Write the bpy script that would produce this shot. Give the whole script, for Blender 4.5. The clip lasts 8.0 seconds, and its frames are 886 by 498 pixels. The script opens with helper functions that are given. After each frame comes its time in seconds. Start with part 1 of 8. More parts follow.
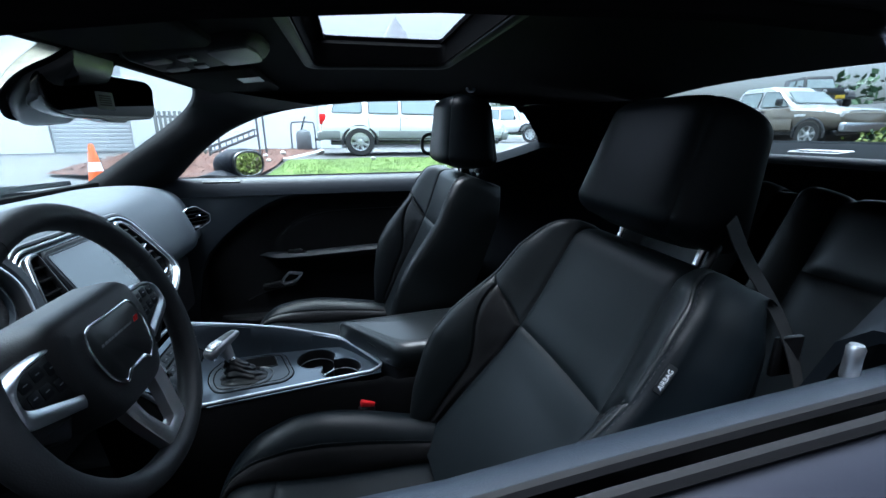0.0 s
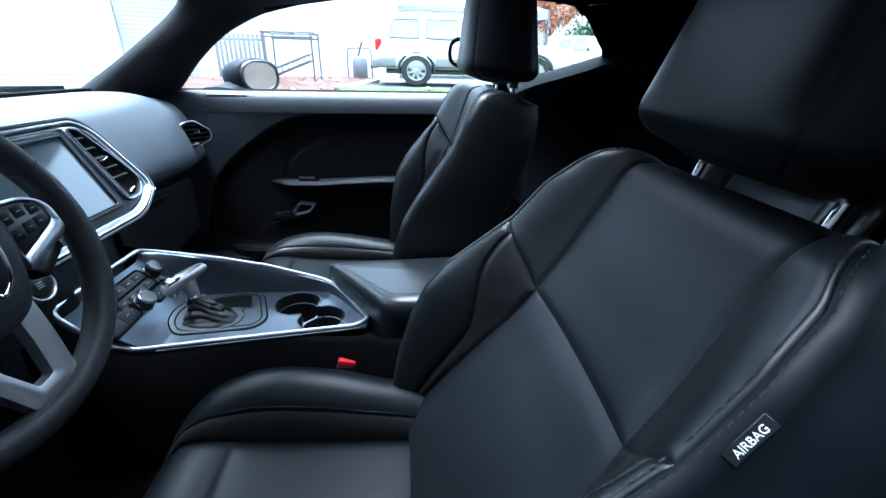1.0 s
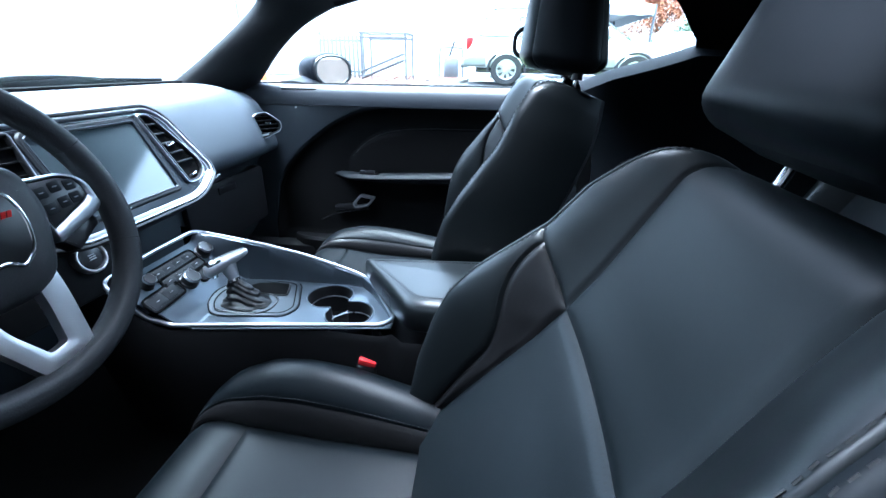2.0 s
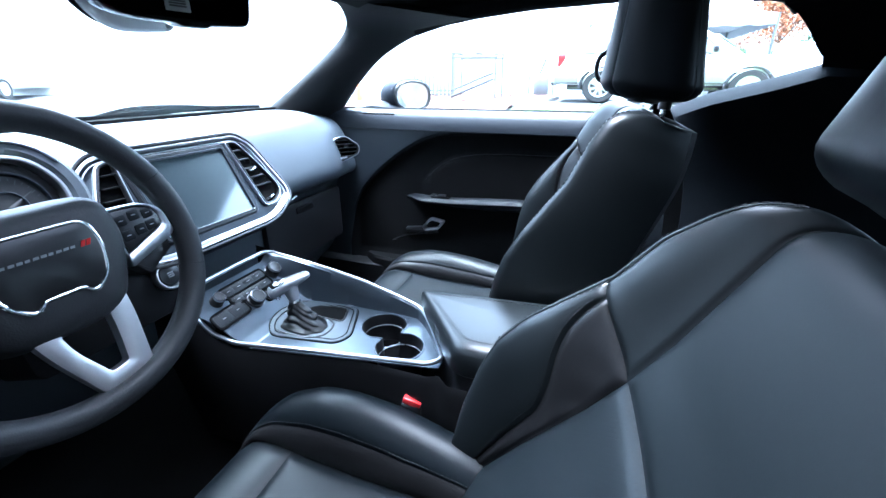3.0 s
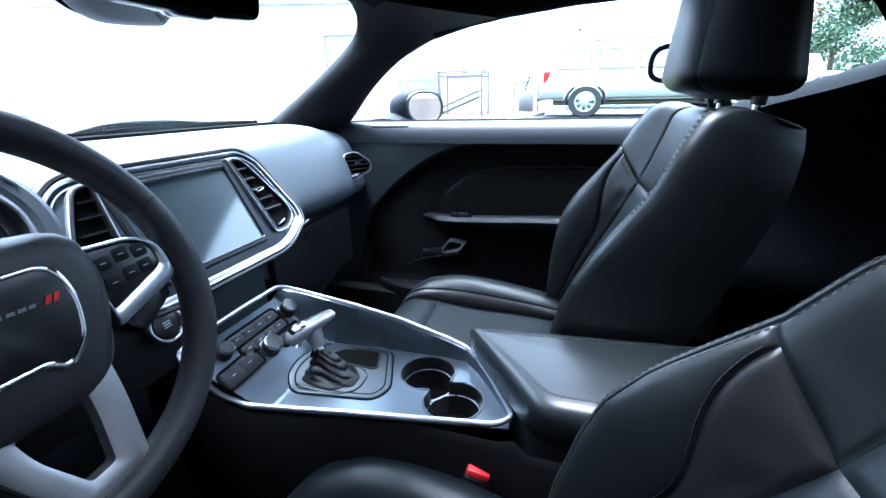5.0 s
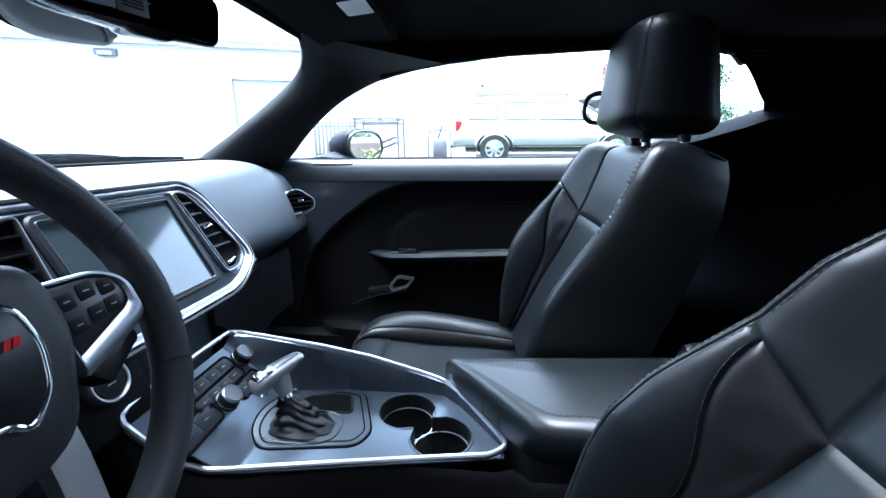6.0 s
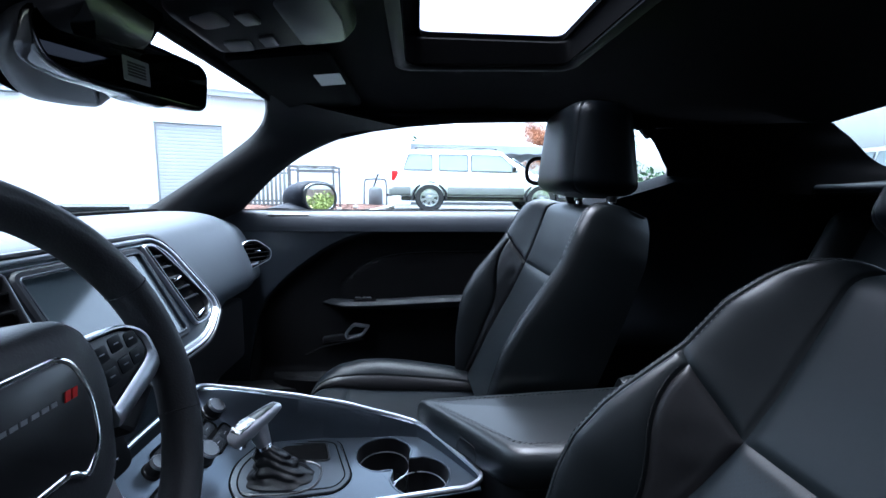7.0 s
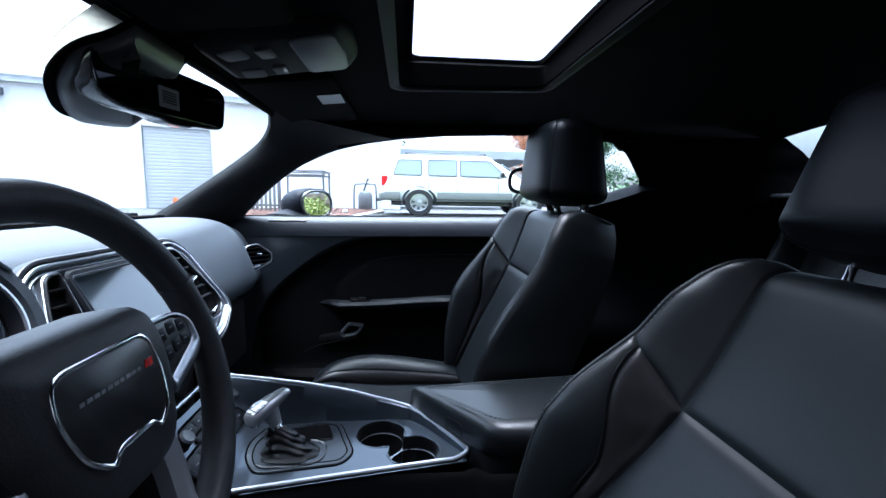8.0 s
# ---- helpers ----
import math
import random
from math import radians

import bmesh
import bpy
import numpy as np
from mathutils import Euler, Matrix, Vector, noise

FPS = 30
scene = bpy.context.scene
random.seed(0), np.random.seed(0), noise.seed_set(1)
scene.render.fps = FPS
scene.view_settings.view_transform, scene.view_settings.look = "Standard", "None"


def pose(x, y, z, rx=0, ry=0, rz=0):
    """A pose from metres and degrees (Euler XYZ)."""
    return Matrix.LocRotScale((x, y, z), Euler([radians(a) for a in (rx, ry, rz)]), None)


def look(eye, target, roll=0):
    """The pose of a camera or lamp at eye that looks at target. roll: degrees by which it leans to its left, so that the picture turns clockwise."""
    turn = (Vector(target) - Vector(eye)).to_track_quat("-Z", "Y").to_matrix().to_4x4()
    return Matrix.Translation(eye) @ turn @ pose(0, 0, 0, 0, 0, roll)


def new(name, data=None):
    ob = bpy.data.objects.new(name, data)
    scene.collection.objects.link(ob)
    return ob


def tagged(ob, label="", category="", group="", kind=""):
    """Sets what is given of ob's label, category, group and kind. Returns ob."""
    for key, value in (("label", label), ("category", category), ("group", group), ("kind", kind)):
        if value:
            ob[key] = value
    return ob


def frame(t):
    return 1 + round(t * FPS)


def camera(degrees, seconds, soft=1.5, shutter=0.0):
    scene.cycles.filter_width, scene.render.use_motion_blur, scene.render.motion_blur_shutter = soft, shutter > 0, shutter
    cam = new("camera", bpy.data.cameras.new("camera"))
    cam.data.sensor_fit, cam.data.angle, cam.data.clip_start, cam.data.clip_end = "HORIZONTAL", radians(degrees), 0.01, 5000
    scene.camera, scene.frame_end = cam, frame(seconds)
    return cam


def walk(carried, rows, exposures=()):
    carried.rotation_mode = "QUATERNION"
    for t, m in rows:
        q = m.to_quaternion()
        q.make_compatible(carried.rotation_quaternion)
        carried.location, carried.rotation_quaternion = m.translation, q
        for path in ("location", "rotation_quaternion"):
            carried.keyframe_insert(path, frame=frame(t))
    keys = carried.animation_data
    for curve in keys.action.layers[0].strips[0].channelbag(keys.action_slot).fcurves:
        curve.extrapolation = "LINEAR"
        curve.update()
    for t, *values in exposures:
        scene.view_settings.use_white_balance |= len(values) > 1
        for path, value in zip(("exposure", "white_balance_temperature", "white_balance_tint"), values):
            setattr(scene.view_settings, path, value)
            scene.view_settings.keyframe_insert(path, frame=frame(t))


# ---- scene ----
cam = camera(93.3, 8.0)
METRES, EYE, TILT, LEAN, TURN = 1.0, 1.14, -15.5, 0.0, -12.2
ROWS = [
    (0.0, 0.0, 0.0, 0.0, 0.0, 0.0, 0.0),
    (0.5, 0.0488, 0.1482, 0.0032, 1.76, -5.58, -1.17),
    (1.0, 0.0996, 0.239, -0.0102, 7.62, -8.39, -3.43),
    (1.5, 0.1444, 0.2879, -0.0203, 13.04, -9.27, -5.0),
    (3.0, 0.1952, 0.3867, 0.0354, 30.49, -8.74, -8.12),
    (3.5, 0.1692, 0.4128, 0.0529, 33.67, -8.33, -8.35),
    (4.0, 0.1246, 0.4368, 0.0561, 34.85, -7.62, -8.01),
    (4.5, 0.0658, 0.4649, 0.0439, 32.74, -7.66, -7.22),
    (6.0, -0.0813, 0.4232, -0.0156, 17.09, 0.9, -4.42),
    (6.5, -0.1146, 0.3788, -0.0201, 11.62, 4.65, -3.11),
    (7.0, -0.1314, 0.331, -0.0204, 8.14, 7.82, -2.97),
    (7.5, -0.1317, 0.28, -0.0253, 6.53, 8.9, -2.98),
    (8.0, -0.118, 0.2289, -0.038, 6.71, 8.49, -2.73),
]
EXPOSURES = [(0.0, 3.0, 5200, 3), (0.5, 3.35, 5150, 3), (1.0, 3.85, 5000, 3), (1.5, 4.2, 4950, 3), (3.0, 5.0, 4950, 6), (4.5, 4.52, 5000, 7), (6.0, 4.1, 5100, 8), (7.0, 3.5, 5200, 10), (8.0, 3.25, 5200, 11)]
walk(cam, [(t, pose(0, -1.03, EYE, TILT, LEAN, TURN) @ pose(METRES * x, METRES * y, METRES * z, 90 + pitch, roll, yaw)) for t, x, y, z, yaw, pitch, roll in ROWS], EXPOSURES)

# ---- light: an overcast, bright sky ----
world = bpy.data.worlds.new("overcast_sky")
scene.world = world
world.use_nodes = True
_wt = world.node_tree
_wt.nodes.clear()
_sky = _wt.nodes.new("ShaderNodeTexSky")
_sky.sky_type = "NISHITA"
_sky.sun_disc = False
_sky.sun_elevation = radians(82)
_sky.sun_rotation = radians(326)
_sky.air_density, _sky.dust_density, _sky.ozone_density = 0.7, 8.0, 0.6
_bg = _wt.nodes.new("ShaderNodeBackground")
_bg.inputs["Strength"].default_value = 0.15
_wo = _wt.nodes.new("ShaderNodeOutputWorld")
_hs = _wt.nodes.new("ShaderNodeHueSaturation")
_hs.inputs["Saturation"].default_value = 0.45
_wt.links.new(_sky.outputs[0], _hs.inputs["Color"])
_wt.links.new(_hs.outputs[0], _bg.inputs[0])
_wt.links.new(_bg.outputs[0], _wo.inputs[0])

_sun = bpy.data.lights.new("sun", "SUN")
_sun.energy, _sun.angle, _sun.color = 0.6, radians(60), (1.0, 0.97, 0.92)
sun = new("sun", _sun)
sun.matrix_world = look((-0.8, 1.2, 10), (0, 0, 0))

# ---- materials ----
def _nodes(name):
    m = bpy.data.materials.new(name)
    m.use_nodes = True
    t = m.node_tree
    return m, t, t.nodes["Principled BSDF"]


def _ramp(t, fac, stops):
    r = t.nodes.new("ShaderNodeValToRGB")
    r.color_ramp.elements[0].position, r.color_ramp.elements[0].color = stops[0][0], (*stops[0][1], 1)
    r.color_ramp.elements[1].position, r.color_ramp.elements[1].color = stops[-1][0], (*stops[-1][1], 1)
    for p, c in stops[1:-1]:
        e = r.color_ramp.elements.new(p)
        e.color = (*c, 1)
    t.links.new(fac, r.inputs[0])
    return r.outputs[0]


def _noise(t, coord, scale, detail=4.0, rough=0.55):
    n = t.nodes.new("ShaderNodeTexNoise")
    n.inputs["Scale"].default_value, n.inputs["Detail"].default_value, n.inputs["Roughness"].default_value = scale, detail, rough
    t.links.new(coord, n.inputs["Vector"])
    return n.outputs["Fac"]


def _math(t, op, a, b=0.0):
    n = t.nodes.new("ShaderNodeMath")
    n.operation = op
    for k, v in enumerate((a, b)):
        if isinstance(v, (int, float)):
            n.inputs[k].default_value = v
        else:
            t.links.new(v, n.inputs[k])
    return n.outputs[0]


def _bump(t, height, strength, distance, normal=None):
    b = t.nodes.new("ShaderNodeBump")
    b.inputs["Strength"].default_value, b.inputs["Distance"].default_value = strength, distance
    t.links.new(height, b.inputs["Height"])
    if normal is not None:
        t.links.new(normal, b.inputs["Normal"])
    return b.outputs[0]


def surface(name, base, var=0.25, rough=0.5, rvar=0.12, metal=0.0, coarse=3.0, fine=120.0, bump=0.2, depth=0.001,
            coat=0.0, pebble=0.0, spec=0.5, tint=None, sheen=0.0):
    """A real surface: colour that varies at two scales, uneven gloss, and fine relief; pebble adds a leather grain of that scale."""
    m, t, p = _nodes(name)
    co = t.nodes.new("ShaderNodeTexCoord").outputs["Object"]
    big, small = _noise(t, co, coarse, 5.0), _noise(t, co, fine, 3.0)
    mix = _math(t, "ADD", _math(t, "MULTIPLY", big, 0.65), _math(t, "MULTIPLY", small, 0.35))
    dark = tuple(c * (1 - var) for c in base)
    light = tuple(min(1.0, c * (1 + var)) for c in (tint or base))
    t.links.new(_ramp(t, mix, [(0.3, dark), (0.7, light)]), p.inputs["Base Color"])
    t.links.new(_math(t, "ADD", rough - rvar, _math(t, "MULTIPLY", mix, 2 * rvar)), p.inputs["Roughness"])
    p.inputs["Metallic"].default_value, p.inputs["Specular IOR Level"].default_value = metal, spec
    p.inputs["Coat Weight"].default_value, p.inputs["Coat Roughness"].default_value = coat, 0.05
    p.inputs["Sheen Weight"].default_value = sheen
    h = small
    if pebble:
        v = t.nodes.new("ShaderNodeTexVoronoi")
        v.feature = "SMOOTH_F1"
        v.inputs["Scale"].default_value = pebble
        t.links.new(co, v.inputs["Vector"])
        h = _math(t, "ADD", _math(t, "MULTIPLY", small, 0.35), _math(t, "MULTIPLY", v.outputs["Distance"], -1.0))
    if bump:
        t.links.new(_bump(t, h, bump, depth), p.inputs["Normal"])
    return m


def perforated(name, base, rough):
    """Leather with rows of small punched holes."""
    m, t, p = _nodes(name)
    co = t.nodes.new("ShaderNodeTexCoord").outputs["Object"]
    sep = t.nodes.new("ShaderNodeSeparateXYZ")
    t.links.new(co, sep.inputs[0])
    k = 2 * math.pi / 0.0075
    a = _math(t, "SINE", _math(t, "MULTIPLY", sep.outputs["Y"], k))
    b = _math(t, "SINE", _math(t, "MULTIPLY", sep.outputs["Z"], k))
    hole = _math(t, "GREATER_THAN", _math(t, "MULTIPLY", a, b), 0.62)
    big, small = _noise(t, co, 5.0), _noise(t, co, 260.0)
    col = _ramp(t, _math(t, "ADD", _math(t, "MULTIPLY", big, 0.7), _math(t, "MULTIPLY", small, 0.3)),
                [(0.3, tuple(c * 0.8 for c in base)), (0.7, tuple(c * 1.25 for c in base))])
    mx = t.nodes.new("ShaderNodeMix")
    mx.data_type = "RGBA"
    t.links.new(hole, mx.inputs[0])
    t.links.new(col, mx.inputs[6])
    mx.inputs[7].default_value = (0.004, 0.004, 0.004, 1)
    t.links.new(mx.outputs[2], p.inputs["Base Color"])
    p.inputs["Roughness"].default_value = rough
    p.inputs["Specular IOR Level"].default_value = 0.32
    t.links.new(_bump(t, _math(t, "SUBTRACT", _math(t, "MULTIPLY", small, 0.3), hole), 0.35, 0.0008), p.inputs["Normal"])
    return m


def glass_pane(name, tint=(0.93, 0.97, 0.96), gloss=1.0):
    """A thin clear pane: it lets light straight through and mirrors a little of what faces it."""
    m, t, p = _nodes(name)
    t.nodes.remove(p)
    tr, gl, mx, fr = (t.nodes.new(k) for k in ("ShaderNodeBsdfTransparent", "ShaderNodeBsdfGlossy", "ShaderNodeMixShader", "ShaderNodeLayerWeight"))
    tr.inputs[0].default_value = (*tint, 1)
    gl.inputs["Roughness"].default_value = 0.02
    fr.inputs["Blend"].default_value = 0.5
    t.links.new(_math(t, "MULTIPLY", _math(t, "ADD", _math(t, "MULTIPLY", _math(t, "POWER", fr.outputs["Facing"], 5.0), 0.45), 0.02), gloss), mx.inputs[0])
    t.links.new(tr.outputs[0], mx.inputs[1])
    t.links.new(gl.outputs[0], mx.inputs[2])
    t.links.new(mx.outputs[0], t.nodes["Material Output"].inputs[0])
    return m


def plain_metal(name, base, rough):
    m = surface(name, base, var=0.025, rough=rough, rvar=0.012, metal=1.0, coarse=3, fine=60, bump=0.0)
    return m


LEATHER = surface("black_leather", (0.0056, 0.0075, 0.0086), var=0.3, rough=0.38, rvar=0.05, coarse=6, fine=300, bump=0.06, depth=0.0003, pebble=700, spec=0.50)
LEATHER_SOFT = surface("soft_black_leather", (0.0092, 0.0090, 0.0098), var=0.35, rough=0.42, rvar=0.06, coarse=9, fine=240, bump=0.12, depth=0.0004, pebble=600, spec=0.34)
PERF = perforated("perforated_leather", (0.0058, 0.0082, 0.0100), 0.42)
# Dull leather, darkened further to put shade into cushions, outer bolsters and headrests.
SHADED_LEATHER = surface("dull_black_leather", (0.0026, 0.0042, 0.0058), var=0.3, rough=0.44, rvar=0.06, coarse=6, fine=300, bump=0.08, depth=0.0003, pebble=700, spec=0.20)
INSERT = surface("smooth_insert_leather", (0.0058, 0.0082, 0.0096), var=0.25, rough=0.46, rvar=0.05, coarse=5, fine=300, bump=0.06, depth=0.0003, pebble=700, spec=0.30)
THREAD = surface("grey_thread", (0.014, 0.0145, 0.016), var=0.2, rough=0.75, fine=900, bump=0.3)
SEAT_SHELL = surface("seat_back_vinyl", (0.005, 0.005, 0.006), var=0.3, rough=0.55, coarse=5, fine=400, bump=0.3, depth=0.0006)
DASH = surface("dash_soft_plastic", (0.027, 0.034, 0.042), var=0.2, rough=0.50, rvar=0.06, coarse=5, fine=500, bump=0.35, depth=0.0007, pebble=600, spec=0.48)
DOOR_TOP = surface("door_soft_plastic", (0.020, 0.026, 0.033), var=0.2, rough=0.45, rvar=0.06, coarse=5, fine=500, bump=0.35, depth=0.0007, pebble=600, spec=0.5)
TRIM_DARK = surface("dark_trim_plastic", (0.0065, 0.0068, 0.0078), var=0.25, rough=0.5, rvar=0.1, coarse=4, fine=400, bump=0.3, depth=0.0006)
SATIN_BLACK = surface("satin_black_plastic", (0.008, 0.008, 0.009), var=0.2, rough=0.3, rvar=0.08, coarse=10, fine=200, bump=0.06, depth=0.0003)
PIANO = surface("gloss_black", (0.008, 0.008, 0.009), var=0.2, rough=0.12, rvar=0.05, bump=0.0, coat=0.5)
CONSOLE = surface("satin_graphite", (0.020, 0.026, 0.034), var=0.12, rough=0.36, rvar=0.06, metal=0.30, coarse=6, fine=500, bump=0.08, depth=0.0003)
TRAY = surface("brushed_graphite", (0.064, 0.077, 0.094), var=0.12, rough=0.29, rvar=0.05, metal=0.65, coarse=6, fine=500, bump=0.08, depth=0.0003)
BUTTON = surface("dark_button_plastic", (0.0065, 0.0075, 0.0095), var=0.2, rough=0.42, rvar=0.06, coarse=10, fine=300, bump=0.06, depth=0.0003, spec=0.2)
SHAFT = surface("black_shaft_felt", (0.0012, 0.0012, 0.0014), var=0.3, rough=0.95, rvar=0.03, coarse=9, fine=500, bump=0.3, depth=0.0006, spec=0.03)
PILLAR = surface("black_pillar_cloth", (0.0040, 0.0043, 0.0052), var=0.25, rough=0.72, rvar=0.06, coarse=7, fine=700, bump=0.3, depth=0.0006, spec=0.22)
ARMREST = surface("dull_armrest_vinyl", (0.0045, 0.0056, 0.0075), var=0.25, rough=0.6, rvar=0.06, coarse=6, fine=400, bump=0.25, depth=0.0005, spec=0.2)
PALE_SILVER = plain_metal("pale_satin_silver", (0.78, 0.77, 0.79), 0.36)
SILVER = plain_metal("satin_silver_trim", (0.60, 0.62, 0.66), 0.32)
CHROME = plain_metal("chrome", (0.82, 0.83, 0.85), 0.10)
HEADLINER = surface("black_headliner_cloth", (0.0030, 0.0030, 0.0034), var=0.25, rough=0.9, rvar=0.05, coarse=7, fine=700, bump=0.4, depth=0.0008, spec=0.05)
CARPET = surface("black_carpet", (0.004, 0.004, 0.004), var=0.5, rough=0.95, rvar=0.03, coarse=12, fine=600, bump=0.9, depth=0.003, spec=0.1)
RUBBER = surface("black_rubber", (0.010, 0.010, 0.010), var=0.2, rough=0.6, coarse=10, fine=300, bump=0.2)
WEBBING = surface("belt_webbing", (0.013, 0.013, 0.014), var=0.25, rough=0.7, fine=900, bump=0.5, depth=0.0006)
RED_PLASTIC = surface("red_button_plastic", (0.62, 0.02, 0.025), var=0.12, rough=0.35, bump=0.05)
RED_PAINT = surface("red_enamel", (0.55, 0.02, 0.02), var=0.1, rough=0.25, bump=0.0)
SCREEN = surface("screen_glass", (0.035, 0.046, 0.052), var=0.05, rough=0.09, rvar=0.01, bump=0.0, spec=0.8)
LABEL_GREY = surface("grey_label_print", (0.30, 0.31, 0.33), var=0.12, rough=0.6, bump=0.05)
LABEL_WHITE = surface("white_print", (0.75, 0.76, 0.78), var=0.08, rough=0.6, bump=0.05)
# Near-black metal: the dark cabin's reflection is put into the colour.
MIRROR_DARKENED = plain_metal("dimming_mirror_glass", (0.018, 0.019, 0.021), 0.02)
MIRROR = plain_metal("mirror_silver", (0.86, 0.88, 0.88), 0.015)
ROOF_LAMP = surface("grey_roof_lamp_lens", (0.026, 0.028, 0.032), var=0.15, rough=0.4, fine=200, bump=0.1)
LAMP_LENS = surface("frosted_lamp_lens", (0.45, 0.46, 0.48), var=0.1, rough=0.35, fine=200, bump=0.1)
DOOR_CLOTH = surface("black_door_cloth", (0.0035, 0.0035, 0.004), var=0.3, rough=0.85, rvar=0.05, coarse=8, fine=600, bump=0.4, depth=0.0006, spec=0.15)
GLASS = glass_pane("window_glass")
REAR_GLASS = glass_pane("tinted_rear_glass", (0.60, 0.63, 0.62))
ROOF_GLASS = glass_pane("tinted_roof_glass", (0.66, 0.66, 0.66))
CAR_PAINT = surface("dark_metallic_paint", (0.010, 0.011, 0.016), var=0.12, rough=0.5, rvar=0.03, metal=0.0, fine=900, bump=0.0, spec=0.08)

# Matte black for parts; in ducts, slots and wells it paints their shade.
BLACK_AND_SHADE = surface("unlit_black_void", (0.0015, 0.0015, 0.0017), var=0.3, rough=0.9, bump=0.0, spec=0.05)
SILL = surface("sill_soft_plastic", (0.009, 0.012, 0.017), var=0.2, rough=0.45, rvar=0.06, spec=0.28, coarse=5, fine=500, bump=0.3, depth=0.0006, pebble=600)
SATIN_PAINT = surface("satin_silver_paint", (0.27, 0.28, 0.30), var=0.05, rough=0.30, rvar=0.03, metal=0.55, coarse=4, fine=90, bump=0.0)
LABEL_MID = surface("grey_label_paper", (0.20, 0.204, 0.215), var=0.15, rough=0.6, bump=0.05)
LABEL_DIM = surface("faded_grey_label", (0.045, 0.046, 0.050), var=0.15, rough=0.6, bump=0.05)
RIM_LEATHER = surface("matte_rim_leather", (0.018, 0.019, 0.021), var=0.25, rough=0.52, rvar=0.06, coarse=9, fine=260, bump=0.3, depth=0.0006, pebble=500, spec=0.42)
BOOT_LEATHER = surface("dull_boot_leather", (0.003, 0.0033, 0.004), var=0.3, rough=0.36, rvar=0.08, coarse=14, fine=260, bump=0.2, depth=0.0006, pebble=420, spec=0.2)
ROOF_TRIM = surface("dull_black_roof_trim", (0.0035, 0.0035, 0.004), var=0.25, rough=0.55, rvar=0.06, coarse=5, fine=300, bump=0.15, depth=0.0005, spec=0.12)

QUARTER_TRIM = surface("dull_blue_black_trim", (0.0050, 0.0065, 0.0085), var=0.25, rough=0.8, rvar=0.06, coarse=5, fine=300, bump=0.15, depth=0.0005, spec=0.05)


def translucent(name, base):
    """Thin pale plastic that daylight shines through."""
    m, t, p = _nodes(name)
    tl, mx = t.nodes.new("ShaderNodeBsdfTranslucent"), t.nodes.new("ShaderNodeMixShader")
    co = t.nodes.new("ShaderNodeTexCoord").outputs["Object"]
    col = _ramp(t, _noise(t, co, 90.0), [(0.3, tuple(c * 0.8 for c in base)), (0.7, base)])
    t.links.new(col, tl.inputs[0])
    t.links.new(col, p.inputs["Base Color"])
    mx.inputs[0].default_value = 0.6
    t.links.new(p.outputs[0], mx.inputs[1])
    t.links.new(tl.outputs[0], mx.inputs[2])
    t.links.new(mx.outputs[0], t.nodes["Material Output"].inputs[0])
    return m


CREAM_SHEET = translucent("cream_sheet", (0.66, 0.65, 0.58))
# ---- shape helpers ----
def part(name, bm, material, parent=None, label="", sharp=38, at=None):
    """Links a bmesh as one mesh object, smooth but for its sharp edges, under parent."""
    bmesh.ops.recalc_face_normals(bm, faces=bm.faces)
    me = bpy.data.meshes.new(name)
    bm.to_mesh(me)
    bm.free()
    me.polygons.foreach_set("use_smooth", [True] * len(me.polygons))
    me.set_sharp_from_angle(angle=radians(sharp))
    me.materials.append(material)
    ob = new(name, me)
    if parent is not None:
        ob.parent = parent
    if at is not None:
        ob.matrix_basis = at
    if label:
        ob["label"] = label
    return ob


def empty(name, m=None):
    ob = new(name)
    ob.empty_display_size = 0.05
    if m is not None:
        ob.matrix_basis = m
    return ob


def B():
    return bmesh.new()


def loft(bm, rings, closed=True, caps=True):
    """Skins a list of rings (equal lists of points)."""
    vs = [[bm.verts.new(p) for p in r] for r in rings]
    n = len(vs[0])
    for a, b in zip(vs, vs[1:]):
        for i in range(n if closed else n - 1):
            j = (i + 1) % n
            bm.faces.new((a[i], a[j], b[j], b[i]))
    if caps and closed:
        bm.faces.new(vs[0][::-1])
        bm.faces.new(vs[-1])
    return bm


def grid(bm, f, us, vs):
    """A sheet of f(u, v)."""
    g = [[bm.verts.new(f(u, v)) for u in us] for v in vs]
    for a, b in zip(g, g[1:]):
        for i in range(len(us) - 1):
            bm.faces.new((a[i], a[i + 1], b[i + 1], b[i]))
    return bm


def steps(a, b, n):
    return [a + (b - a) * i / n for i in range(n + 1)]


def solid(bm, thickness):
    """Thickens a sheet to both sides evenly."""
    bmesh.ops.recalc_face_normals(bm, faces=bm.faces)
    bmesh.ops.solidify(bm, geom=bm.faces[:], thickness=thickness)
    return bm


def box(bm, centre, size, bevel=0.004, seg=2, turn=None):
    """A box with rounded edges."""
    m = Matrix.Translation(centre) @ (turn or Matrix()) @ Matrix.Diagonal((*size, 1))
    made = bmesh.ops.create_cube(bm, size=1.0, matrix=m)
    if bevel:
        es = list({e for v in made["verts"] for e in v.link_edges})
        bmesh.ops.bevel(bm, geom=es, offset=min(bevel, 0.49 * min(size)), segments=seg, profile=0.5, affect="EDGES")
    return bm


